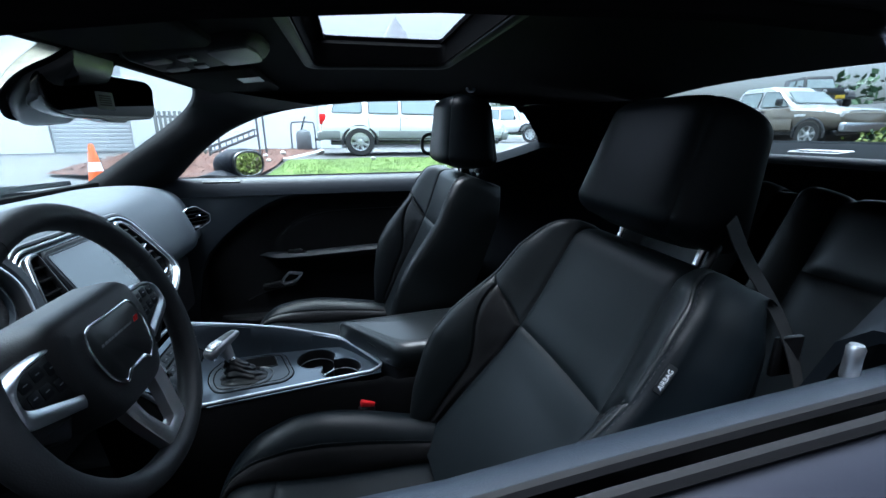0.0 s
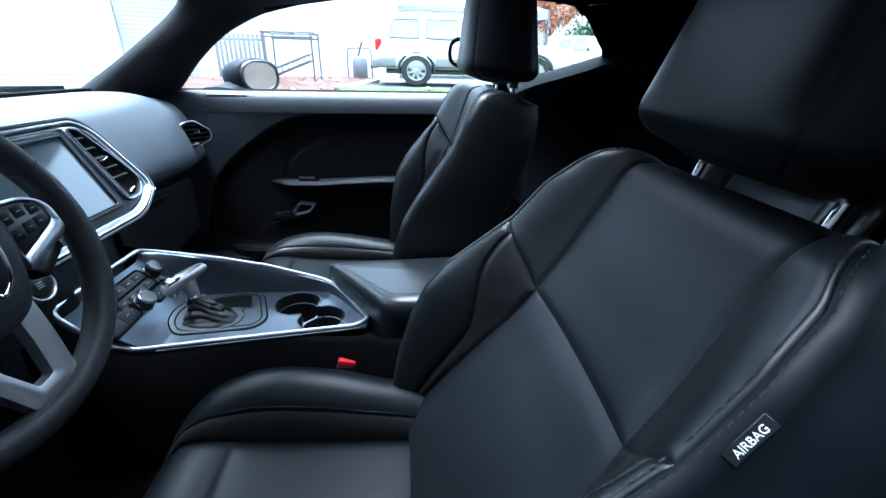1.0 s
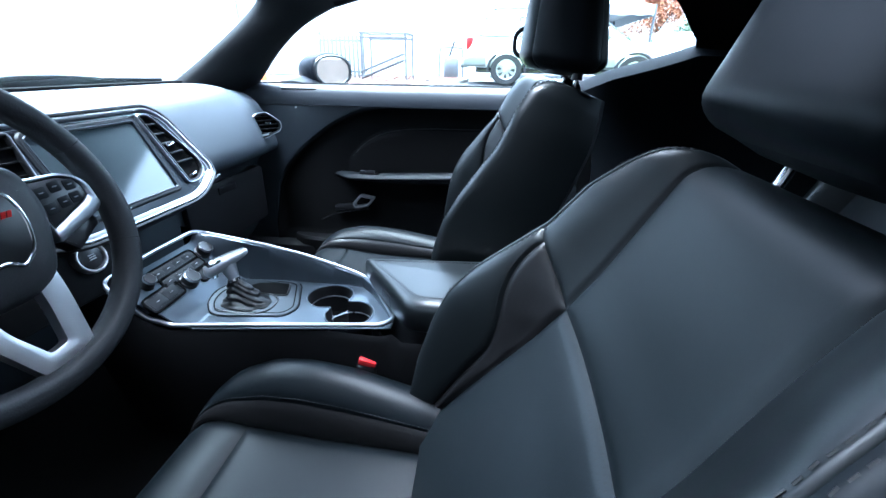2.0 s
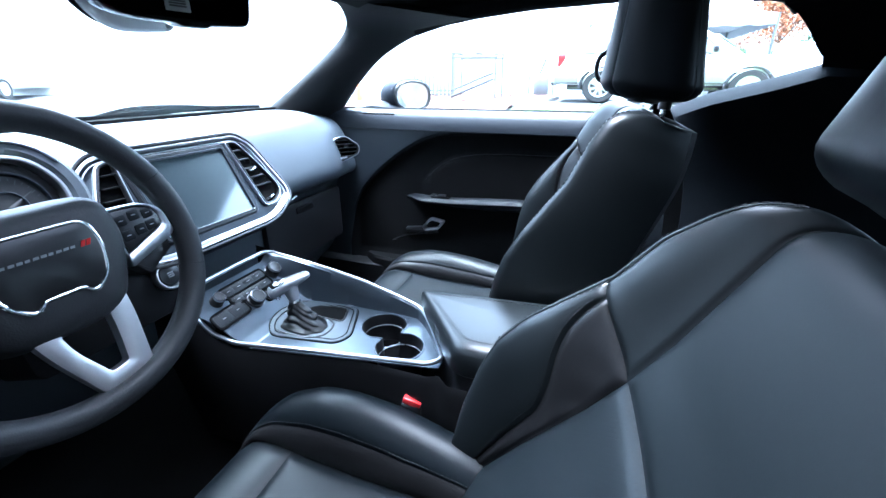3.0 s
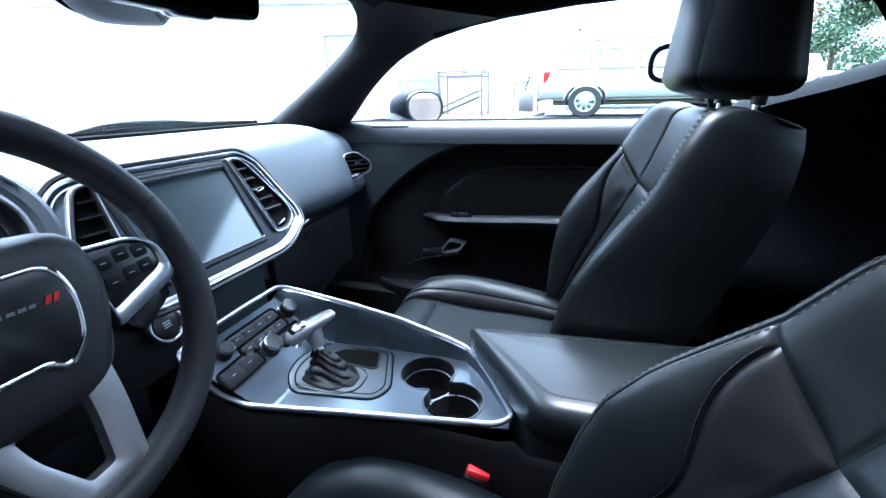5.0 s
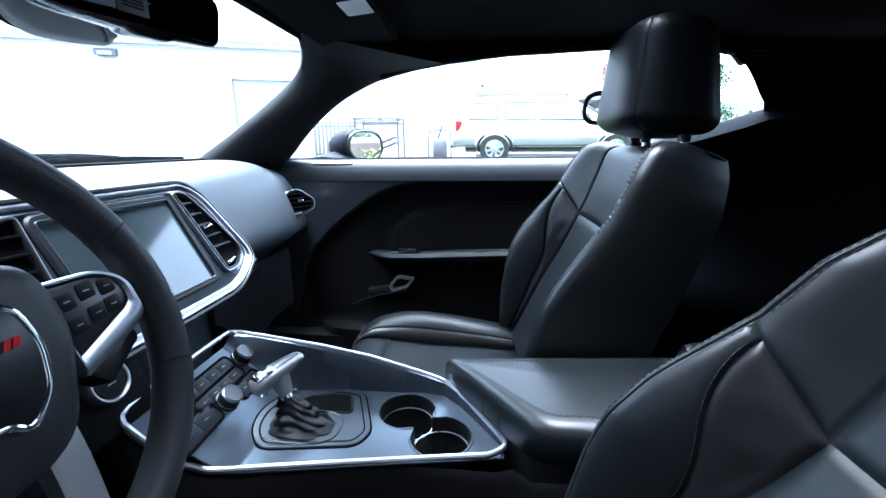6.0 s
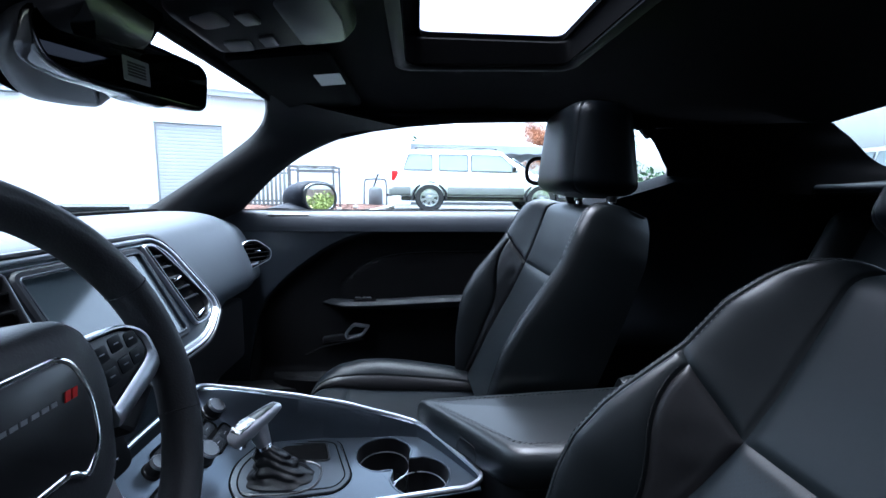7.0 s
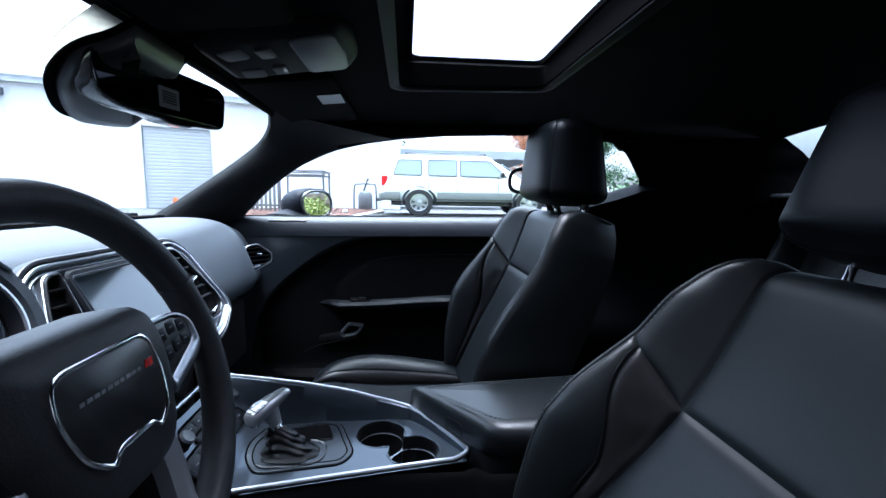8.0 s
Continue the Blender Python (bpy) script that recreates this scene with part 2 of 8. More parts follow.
def smooth_path(pts, n=8, closed=False):
    """A Catmull-Rom path through pts."""
    pts = [Vector(p) for p in pts]
    k, out = len(pts), []
    for i in range(k if closed else k - 1):
        p1, p2 = pts[i], pts[(i + 1) % k]
        p0 = pts[(i - 1) % k] if closed or i else p1 + (p1 - p2)
        p3 = pts[(i + 2) % k] if closed or i + 2 < k else p2 + (p2 - p1)
        for j in range(n):
            t = j / n
            out.append(0.5 * (2 * p1 + (p2 - p0) * t + (2 * p0 - 5 * p1 + 4 * p2 - p3) * t * t + (3 * p1 - p0 - 3 * p2 + p3) * t ** 3))
    if not closed:
        out.append(pts[-1])
    return out


def sweep(bm, pts, profile, closed=False, up=(0, 0, 1), scale=None):
    """Runs a profile (points across, above) along a path; up keeps it from twisting."""
    pts, up = [Vector(p) for p in pts], Vector(up)
    rings, n = [], len(pts)
    for i, p in enumerate(pts):
        a = pts[i - 1] if i or closed else p
        b = pts[(i + 1) % n] if i + 1 < n or closed else p
        d = (b - a).normalized()
        side = d.cross(up)
        side = side.normalized() if side.length > 1e-6 else Vector((1, 0, 0))
        top = side.cross(d)
        s = scale(i / max(1, n - 1)) if scale else 1.0
        rings.append([p + side * (x * s) + top * (y * s) for x, y in profile])
    if closed:
        rings.append(rings[0])
        vs = [[bm.verts.new(q) for q in r] for r in rings[:-1]]
        vs.append(vs[0])
        m = len(profile)
        for a, b in zip(vs, vs[1:]):
            for i in range(m):
                bm.faces.new((a[i], a[(i + 1) % m], b[(i + 1) % m], b[i]))
        return bm
    return loft(bm, rings)


def circle(r, n=12, ry=None):
    return [(r * math.cos(2 * math.pi * i / n), (ry or r) * math.sin(2 * math.pi * i / n)) for i in range(n)]


def tube(bm, pts, r, n=10, closed=False, up=(0, 0, 1), scale=None):
    return sweep(bm, pts, circle(r, n), closed, up, scale)


def rounded(pts, r, n=5):
    """A 2D outline with rounded corners; r may be one radius or one a corner."""
    out, k = [], len(pts)
    for i in range(k):
        p, a, b = Vector(pts[i]), Vector(pts[i - 1]), Vector(pts[(i + 1) % k])
        rr = r[i] if isinstance(r, (list, tuple)) else r
        u, v = (a - p), (b - p)
        lim = min(rr, 0.49 * u.length, 0.49 * v.length)
        s, e = p + u.normalized() * lim, p + v.normalized() * lim
        for j in range(n + 1):
            t = j / n
            out.append(tuple((1 - t) ** 2 * s + 2 * t * (1 - t) * p + t * t * e))
    return out


def plate(bm, outline, to, low, high, bevel=0.0, seg=2):
    """A flat outline (u, v) given depth from low to high; to(u, v, w) lays it into the world. Its upper edge is rounded by bevel."""
    n = len(outline)
    cu, cv = sum(p[0] for p in outline) / n, sum(p[1] for p in outline) / n
    rings = [[to(u, v, low) for u, v in outline]]
    if bevel:
        inn = inset(outline, bevel)
        for j in range(seg + 1):
            a = math.pi / 2 * j / seg
            k = 1 - math.cos(a)
            rings.append([to(u + (iu - u) * k, v + (iv - v) * k, high - bevel + bevel * math.sin(a)) for (u, v), (iu, iv) in zip(outline, inn)])
    else:
        rings.append([to(u, v, high) for u, v in outline])
    return loft(bm, rings)


def inset(outline, d):
    """The outline moved inwards by d."""
    n, out = len(outline), []
    area = sum(outline[i][0] * outline[(i + 1) % n][1] - outline[(i + 1) % n][0] * outline[i][1] for i in range(n))
    s = 1.0 if area > 0 else -1.0
    for i in range(n):
        a, p, b = Vector(outline[i - 1]), Vector(outline[i]), Vector(outline[(i + 1) % n])
        d1, d2 = (p - a), (b - p)
        n1, n2 = Vector((-d1.y, d1.x)), Vector((-d2.y, d2.x))
        m = (n1.normalized() if n1.length > 1e-9 else Vector((0, 0))) + (n2.normalized() if n2.length > 1e-9 else Vector((0, 0)))
        m = m.normalized() if m.length > 1e-6 else Vector((0, 0))
        out.append((p.x + s * m.x * d, p.y + s * m.y * d))
    return out


def band(bm, outer, inner, to, low, high, round_=0.0):
    """A closed frame between two outlines of equal length."""
    rings = [[to(u, v, low) for u, v in outer], [to(u, v, high - round_) for u, v in outer]]
    if round_:
        rings.append([to(u + (iu - u) * 0.3, v + (iv - v) * 0.3, high) for (u, v), (iu, iv) in zip(outer, inner)])
        rings.append([to(u + (iu - u) * 0.7, v + (iv - v) * 0.7, high) for (u, v), (iu, iv) in zip(outer, inner)])
    rings += [[to(u, v, high - round_) for u, v in inner], [to(u, v, low) for u, v in inner]]
    rings.append(rings[0])
    vs = [[bm.verts.new(p) for p in r] for r in rings[:-1]]
    vs.append(vs[0])
    m = len(outer)
    for a, b in zip(vs, vs[1:]):
        for i in range(m):
            bm.faces.new((a[i], a[(i + 1) % m], b[(i + 1) % m], b[i]))
    return bm


def lerp(table, x):
    """Piecewise linear, eased, reading of a table of (x, value)."""
    if x <= table[0][0]:
        return table[0][1]
    for (a, va), (b, vb) in zip(table, table[1:]):
        if x <= b:
            t = (x - a) / (b - a)
            return va + (vb - va) * t
    return table[-1][1]


def ease(t):
    t = max(0.0, min(1.0, t))
    return t * t * (3 - 2 * t)


def frame_of(origin, right, up):
    """to(u, v, w) for a plane with that origin; w stands out of it."""
    o, r, a = Vector(origin), Vector(right).normalized(), Vector(up)
    a = (a - r * a.dot(r)).normalized()
    w = r.cross(a)
    return lambda u, v, h=0.0: o + r * u + a * v + w * h


def words(name, text, size, to_m, material, parent, depth=0.0006):
    """Built-in lettering as a mesh."""
    c = bpy.data.curves.new(name, "FONT")
    c.body, c.size, c.extrude, c.align_x, c.align_y = text, size, depth, "CENTER", "CENTER"
    tmp = bpy.data.objects.new(name, c)
    me = bpy.data.meshes.new_from_object(tmp)
    bpy.data.objects.remove(tmp)
    me.materials.clear()
    me.materials.append(material)
    ob = new(name, me)
    ob.parent = parent
    ob.matrix_basis = to_m
    return ob

# ---- the car's shell: x runs to the rear, y to the passenger's side ----
def side_y(z):
    """The cabin's side glass leans in as it rises."""
    return 0.82 - 0.55 * (z - 0.966)


def window_z(x):
    """Upper edge of the door and quarter glass."""
    return lerp([(-0.675, 0.962), (-0.56, 1.062), (-0.46, 1.132), (-0.38, 1.172), (-0.29, 1.205), (-0.2, 1.224), (-0.1, 1.238),
                 (0.07, 1.253), (0.35, 1.262), (0.6, 1.254), (0.664, 1.246), (0.72, 1.205), (0.77, 1.155), (0.806, 1.118)], x)


def headliner_z(x, y):
    mid = lerp([(-0.47, 1.283), (-0.3, 1.312), (-0.1, 1.345), (0.1, 1.358), (0.5, 1.358), (0.8, 1.348), (1.05, 1.325), (1.22, 1.300)], x)
    edge = lerp([(-0.47, 1.262), (0.0, 1.268), (0.6, 1.268), (0.9, 1.255), (1.22, 1.245)], x)
    return mid - (mid - edge) * min(1.0, abs(y) / 0.67) ** 2.6


HOLE_X, HOLE_Y = (-0.10, 0.315), 0.352


def build_headliner():
    xs = steps(-0.455, HOLE_X[0], 10) + steps(HOLE_X[0], HOLE_X[1], 12)[1:] + steps(HOLE_X[1], 1.22, 20)[1:]
    ys = steps(-0.665, -HOLE_Y, 8) + steps(-HOLE_Y, HOLE_Y, 16)[1:] + steps(HOLE_Y, 0.665, 8)[1:]
    bm = B()
    for lift in (0.0, 0.022):
        g = {}
        for i, x in enumerate(xs):
            for j, y in enumerate(ys):
                g[i, j] = bm.verts.new((x, y, headliner_z(x, y) + lift))
        for i in range(len(xs) - 1):
            for j in range(len(ys) - 1):
                cx, cy = (xs[i] + xs[i + 1]) / 2, (ys[j] + ys[j + 1]) / 2
                if HOLE_X[0] < cx < HOLE_X[1] and abs(cy) < HOLE_Y:
                    continue
                bm.faces.new((g[i, j], g[i + 1, j], g[i + 1, j + 1], g[i, j + 1]))
    ob = part("ceiling", bm, HEADLINER)
    tagged(ob, "black cloth headliner with a sunroof opening", "headliner", kind="structure")

    # outer roof skin, with the same opening
    bm = B()
    g = {}
    for i, x in enumerate(xs):
        for j, y in enumerate(ys):
            g[i, j] = bm.verts.new((x, y * 1.04, headliner_z(x, y) + 0.062 - 0.02 * abs(y)))
    for i in range(len(xs) - 1):
        for j in range(len(ys) - 1):
            cx, cy = (xs[i] + xs[i + 1]) / 2, (ys[j] + ys[j + 1]) / 2
            if HOLE_X[0] < cx < HOLE_X[1] and abs(cy) < HOLE_Y:
                continue
            bm.faces.new((g[i, j], g[i + 1, j], g[i + 1, j + 1], g[i, j + 1]))
    solid(bm, 0.004)
    tagged(part("roof_panel", bm, CAR_PAINT), "dark metallic painted steel roof of the car", "roof", kind="structure")


def build_sunroof():
    roof = empty("sunroof", pose(0.105, 0, 1.36))
    o = Vector((0.105, 0, 1.36))
    hx, hy = (HOLE_X[1] - HOLE_X[0]) / 2, HOLE_Y
    outer = rounded([(-hx - 0.012, -hy - 0.012), (hx + 0.012, -hy - 0.012), (hx + 0.012, hy + 0.012), (-hx - 0.012, hy + 0.012)], 0.05)
    inner = rounded([(-hx + 0.012, -hy + 0.012), (hx - 0.012, -hy + 0.012), (hx - 0.012, hy - 0.012), (-hx + 0.012, hy - 0.012)], 0.04)
    lip = lambda u, v, w=0.0: Vector((u, v, headliner_z(u + o.x, v) - o.z + w))
    part("opening_trim", band(B(), outer, inner, lip, 0.004, -0.009, -0.004), ROOF_TRIM, roof, "smooth black trim round the opening")
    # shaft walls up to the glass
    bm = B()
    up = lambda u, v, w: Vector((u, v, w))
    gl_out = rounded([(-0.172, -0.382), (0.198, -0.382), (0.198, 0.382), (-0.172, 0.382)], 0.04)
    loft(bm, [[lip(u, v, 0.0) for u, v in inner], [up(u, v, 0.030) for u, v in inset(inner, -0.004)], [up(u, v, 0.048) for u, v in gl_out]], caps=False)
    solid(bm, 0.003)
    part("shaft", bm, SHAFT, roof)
    gi = inset(gl_out, 0.010)
    part("glass_frame", band(B(), inset(gl_out, -0.03), gi, up, 0.046, 0.062, 0.003), SHAFT, roof, "black metal frame carrying the glass")
    part("slide_rail", box(B(), (0.02, 0.362, 0.026), (0.36, 0.014, 0.016), 0.003), ROOF_TRIM, roof)
    part("slide_rail", box(B(), (0.02, -0.362, 0.026), (0.36, 0.014, 0.016), 0.003), ROOF_TRIM, roof)
    part("glass", plate(B(), inset(gl_out, 0.006), up, 0.052, 0.056), ROOF_GLASS, roof, "tinted sliding glass")
    tagged(roof, "power sunroof with tinted glass and black frame", "sunroof")


WS_EDGE = [(-0.905, 0.640, 0.952), (-0.80, 0.672, 1.030), (-0.698, 0.684, 1.104), (-0.622, 0.685, 1.159), (-0.568, 0.674, 1.199), (-0.527, 0.640, 1.230), (-0.488, 0.565, 1.258), (-0.453, 0.45, 1.282)]
WIN_EDGE = [(-0.735, 0.800, 0.930), (-0.675, 0.812, 0.962), (-0.56, 0.764, 1.062), (-0.46, 0.726, 1.132), (-0.38, 0.704, 1.172), (-0.29, 0.686, 1.205), (-0.2, 0.676, 1.224), (-0.1, 0.668, 1.238)]


def build_a_pillar(side, name):
    """Trim that runs from the dash up to the roof, between windscreen and door glass."""
    a = smooth_path(WS_EDGE, 5)
    b = smooth_path(WIN_EDGE, 5)
    rings = []
    for i, (p, q) in enumerate(zip(a, b)):
        t = i / (len(a) - 1)
        mid = (p + q) / 2
        inward = Vector((0.45, -0.8, -0.35)).normalized()
        k = 0.030 * (1 - 0.5 * t)
        ring = [p, p * 0.92 + q * 0.08 + inward * k * 0.8, p * 0.7 + q * 0.3 + inward * k * 1.25, mid + inward * k * 1.3,
                p * 0.25 + q * 0.75 + inward * k, q * 0.94 + p * 0.06 + inward * k * 0.5, q, q - inward * 0.03, mid - inward * 0.045, p - inward * 0.03]
        rings.append([(v.x, v.y * side, v.z) for v in ring])
    tagged(part(name, loft(B(), rings), PILLAR, sharp=50), "black moulded windscreen pillar trim", "pillar", kind="structure")


def build_roof_rail(side, name):
    """Rounded edge of the roof above the side windows."""
    bm = B()
    xs = steps(-0.30, 0.70, 30)
    rings = []
    for x in xs:
        z = window_z(x)
        y = side_y(z)
        hy = 0.655
        hz = headliner_z(x, hy)
        pts = [(y - 0.004, z), (y - 0.020, z + 0.002), (y - 0.032, z + 0.010), (min(y, hy) - 0.028, max(hz, z + 0.016) + 0.004), (y + 0.01, z + 0.05), (y + 0.03, z + 0.03), (y + 0.012, z + 0.002)]
        rings.append([(x, p * side, q) for p, q in pts])
    tagged(part(name, loft(bm, rings), HEADLINER, sharp=50), "black cloth-covered roof rail above the side glass", "roof rail", kind="structure")


QUARTER = [(0.664, 1.246), (0.70, 1.225), (0.735, 1.193), (0.77, 1.155), (0.795, 1.130), (0.806, 1.114)]
REAR_EDGE = [(1.24, 0.585, 1.270), (1.30, 0.60, 1.240), (1.36, 0.605, 1.200), (1.45, 0.62, 1.15), (1.54, 0.61, 1.105), (1.62, 0.60, 1.065)]


def sill_z_driver(x):
    """The driver's sill, seen from outside, climbs towards the rear."""
    return lerp([(-0.9, 0.885), (-0.3, 0.890), (0.06, 0.906), (0.14, 0.917), (0.28, 0.931), (0.40, 0.942), (0.47, 0.950)], x)


def sill_z(x):
    return lerp([(-0.9, 0.955), (-0.675, 0.962), (0.3, 0.968), (0.45, 0.980), (0.574, 1.036), (0.69, 1.070), (0.75, 1.090), (0.806, 1.110)], x)


def build_rear_side(side, tag):
    # pillar between quarter glass and rear window
    q = smooth_path([(x, side_y(z) - 0.012, z) for x, z in QUARTER], 4)
    r = smooth_path(REAR_EDGE, 4)
    bm = B()

    def f(u, v):
        i = v * (len(q) - 1)
        k = min(int(i), len(q) - 2)
        a = q[k].lerp(q[k + 1], i - k)
        b = r[k].lerp(r[k + 1], i - k)
        p = a.lerp(b, u)
        p.y -= 0.03 * math.sin(math.pi * u)
        p.z -= 0.045 * max(0.0, (v - 0.8) / 0.2)
        return (p.x, p.y * side, p.z)
    grid(bm, f, steps(0, 1, 14), steps(0, 1, 20))
    solid(bm, 0.01)
    tagged(part("rear_pillar_" + tag, bm, HEADLINER), "black cloth-covered rear roof pillar", "pillar", kind="structure")
    # fill between roof and pillar
    bm = B()
    grid(bm, lambda u, v: (0.60 + (1.22 - 0.60) * u, side * ((0.655 - 0.012 * u) * (1 - v) + v * (side_y(1.246) - 0.012 + (0.63 - side_y(1.246) + 0.012) * u)),
                           headliner_z(0.60 + 0.62 * u, 0.65) * (1 - v) + v * (1.250 + 0.012 * u)), steps(0, 1, 10), steps(0, 1, 3))
    solid(bm, 0.01)
    tagged(part("roof_edge_" + tag, bm, HEADLINER), "black cloth edge of the roof lining", "roof lining", kind="structure")
    # trim beside the rear seat, with a sill that climbs under the quarter glass
    bm = B()
    prof = lambda x: [(side_y(sill_z(x)) - 0.002, sill_z(x)), (side_y(sill_z(x)) - 0.030, sill_z(x) - 0.006), (side_y(sill_z(x)) - 0.055, sill_z(x) - 0.030),
                      (0.735, sill_z(x) - 0.10), (0.725, 0.80), (0.70, 0.66), (0.66, 0.60), (0.655, 0.52), (0.70, 0.46), (0.70, 0.22)]
    rings = []
    for x in steps(0.44, 0.806, 16) + [0.9, 1.0, 1.1, 1.2, 1.3, 1.42, 1.62]:
        if x <= 0.806:
            pr = prof(x)
        else:
            k = (x - 0.806) / 0.81
            z = 1.114 - 0.05 * k
            y = side_y(1.114) - 0.012 - 0.13 * k
            pr = [(y, z), (y - 0.02, z - 0.006), (y - 0.035, z - 0.03), (0.72 - 0.1 * k, z - 0.1), (0.715 - 0.1 * k, 0.80), (0.70 - 0.1 * k, 0.66), (0.67 - 0.1 * k, 0.60), (0.66 - 0.1 * k, 0.52), (0.70 - 0.1 * k, 0.46), (0.70 - 0.1 * k, 0.22)]
        rings.append([(x, p * side, q_) for p, q_ in pr])
    loft(bm, rings, closed=False)
    solid(bm, 0.012)
    tagged(part("quarter_trim_" + tag, bm, QUARTER_TRIM), "black moulded side trim beside the rear seat", "side trim", kind="structure")
    # quarter pane
    bm = B()
    out = [(x, z) for x, z in ((0.52, 1.256), (0.60, 1.254), (0.664, 1.246), (0.70, 1.225), (0.735, 1.193), (0.77, 1.155), (0.806, 1.114), (0.75, 1.102), (0.69, 1.082), (0.60, 1.035), (0.52, 1.0))]
    plate(bm, out, lambda u, v, w: Vector((u, side * (side_y(v) + w), v)), 0.004, 0.008)
    g = part("window_quarter_" + tag, bm, GLASS)
    g.visible_shadow = False
    tagged(g, "small clear quarter window behind the door", "window", kind="structure")


def build_screens():
    # windscreen
    bm = B()

    def ws(u, v):
        x = -0.93 + 0.49 * v
        z = 0.934 + 0.726 * (x + 0.93)
        y = (0.70 - 0.03 * v) * u
        return (x - 0.03 * (1 - u * u), y, z - 0.010)
    grid(bm, ws, steps(-1, 1, 16), steps(0, 1, 10))
    solid(bm, 0.004)
    g = part("window_front", bm, GLASS)
    g.visible_shadow = False
    tagged(g, "clear curved laminated windscreen", "windscreen", kind="structure")
    bm = B()

    def rw(u, v):
        x = 1.20 + 0.44 * v
        return (x + 0.05 * (1 - u * u), 0.63 * u, 1.285 - 0.225 * v + 0.03 * (1 - u * u) * (1 - v))
    grid(bm, rw, steps(-1, 1, 14), steps(0, 1, 8))
    solid(bm, 0.004)
    g = part("window_rear", bm, REAR_GLASS)
    g.visible_shadow = False
    tagged(g, "lightly tinted sloping rear window", "window", kind="structure")
    # header trim above the windscreen
    bm = B()
    pts = [(-0.455 - 0.004 * math.cos(y), y, 1.280 + 0.004 * (1 - (y / 0.66) ** 2)) for y in steps(-0.655, 0.655, 24)]
    sweep(bm, pts, circle(0.014, 10, 0.010), up=(0, 0, 1))
    tagged(part("windscreen_header", bm, HEADLINER), "black trim along the top of the windscreen", "trim", kind="structure")


def build_floor():
    bm = B()

    def f(u, v):
        x, y = -1.0 + 2.3 * u, -0.74 + 1.48 * v
        z = 0.23 + 0.10 * math.exp(-(y / 0.10) ** 2) + (0.12 * ease((-0.72 - x) / 0.25)) + 0.14 * ease((x - 0.72) / 0.1)
        return (x, y, z)
    grid(bm, f, steps(0, 1, 60), steps(0, 1, 40))
    solid(bm, 0.012)
    tagged(part("floor", bm, CARPET), "black loop carpet over the car's floor and tunnel", "carpet", kind="structure")
    bm = B()
    grid(bm, lambda u, v: (-0.985 + 0.03 * math.sin(3 * v), -0.74 + 1.48 * u, 0.24 + 0.70 * v), steps(0, 1, 12), steps(0, 1, 8))
    solid(bm, 0.02)
    tagged(part("bulkhead", bm, CARPET), "carpeted bulkhead below the dash", "bulkhead", kind="structure")
    bm = B()
    grid(bm, lambda u, v: (1.70, -0.70 + 1.40 * u, 0.22 + 0.82 * v), steps(0, 1, 6), steps(0, 1, 6))
    solid(bm, 0.02)
    tagged(part("boot_wall", bm, CARPET), "carpeted wall behind the rear seat", "boot wall", kind="structure")
    for s, tag in ((1, "passenger"), (-1, "driver")):
        bm = B()
        rings = [[(x, s * 0.70, 0.22), (x, s * 0.70, 0.36), (x, s * 0.73, 0.375), (x, s * 0.80, 0.37), (x, s * 0.82, 0.20)] for x in steps(-0.98, 1.3, 12)]
        loft(bm, rings)
        tagged(part("rocker_" + tag, bm, TRIM_DARK), "black door sill trim along the floor", "sill", kind="structure")


build_headliner()
build_sunroof()
build_a_pillar(1, "pillar_front_passenger")
build_a_pillar(-1, "pillar_front_driver")
build_roof_rail(1, "roof_rail_passenger")
build_roof_rail(-1, "roof_rail_driver")
build_rear_side(1, "passenger")
build_rear_side(-1, "driver")
build_screens()
build_floor()



def build_window_seal():
    """Rubber seal that hangs along the top of the open driver's window."""
    bm = B()
    pts = [(x, -side_y(window_z(x)) + 0.004, window_z(x) - 0.010) for x in steps(-0.60, 0.64, 40)]
    sweep(bm, pts, [(-0.010, 0.018), (-0.013, 0.004), (-0.008, -0.006), (0.0, -0.009), (0.009, -0.005), (0.012, 0.004), (0.008, 0.018)])
    tagged(part("trim_window_seal", bm, SHAFT), "black rubber seal along the open window", "window seal", kind="structure")


build_window_seal()
# ---- doors ----
def arc_top(x):
    """Upper edge of the dark recess in the door trim."""
    return lerp([(-0.645, 0.24), (-0.64, 0.45), (-0.615, 0.60), (-0.58, 0.672), (-0.54, 0.716), (-0.50, 0.752), (-0.46, 0.786), (-0.41, 0.823), (-0.36, 0.853), (-0.31, 0.877), (-0.26, 0.893), (-0.19, 0.905), (-0.11, 0.911), (0.0, 0.914), (0.6, 0.915)], x)


INNER_ARC = [(-0.34, 0.68), (-0.305, 0.728), (-0.275, 0.760), (-0.24, 0.786), (-0.205, 0.804), (-0.165, 0.816), (-0.12, 0.824), (-0.08, 0.828), (0.0, 0.832), (0.6, 0.84)]


def door_y(x, z):
    """Depth of the inner door trim, for the passenger's side."""
    base = lerp([(0.22, 0.735), (0.40, 0.735), (0.60, 0.752), (0.80, 0.765), (0.90, 0.768), (0.935, 0.778), (0.957, 0.800), (0.966, 0.815)], z)
    top = arc_top(x)
    inside = ease((top - z) / 0.022) * ease((z - 0.34) / 0.08) * ease((x + 0.645) / 0.04)
    y = base + 0.030 * inside
    # second, shallower line inside the recess
    top2 = lerp(INNER_ARC, x)
    y -= 0.014 * ease((top2 - z) / 0.012) * ease((x + 0.33) / 0.03) * ease((z - 0.64) / 0.02)
    return y


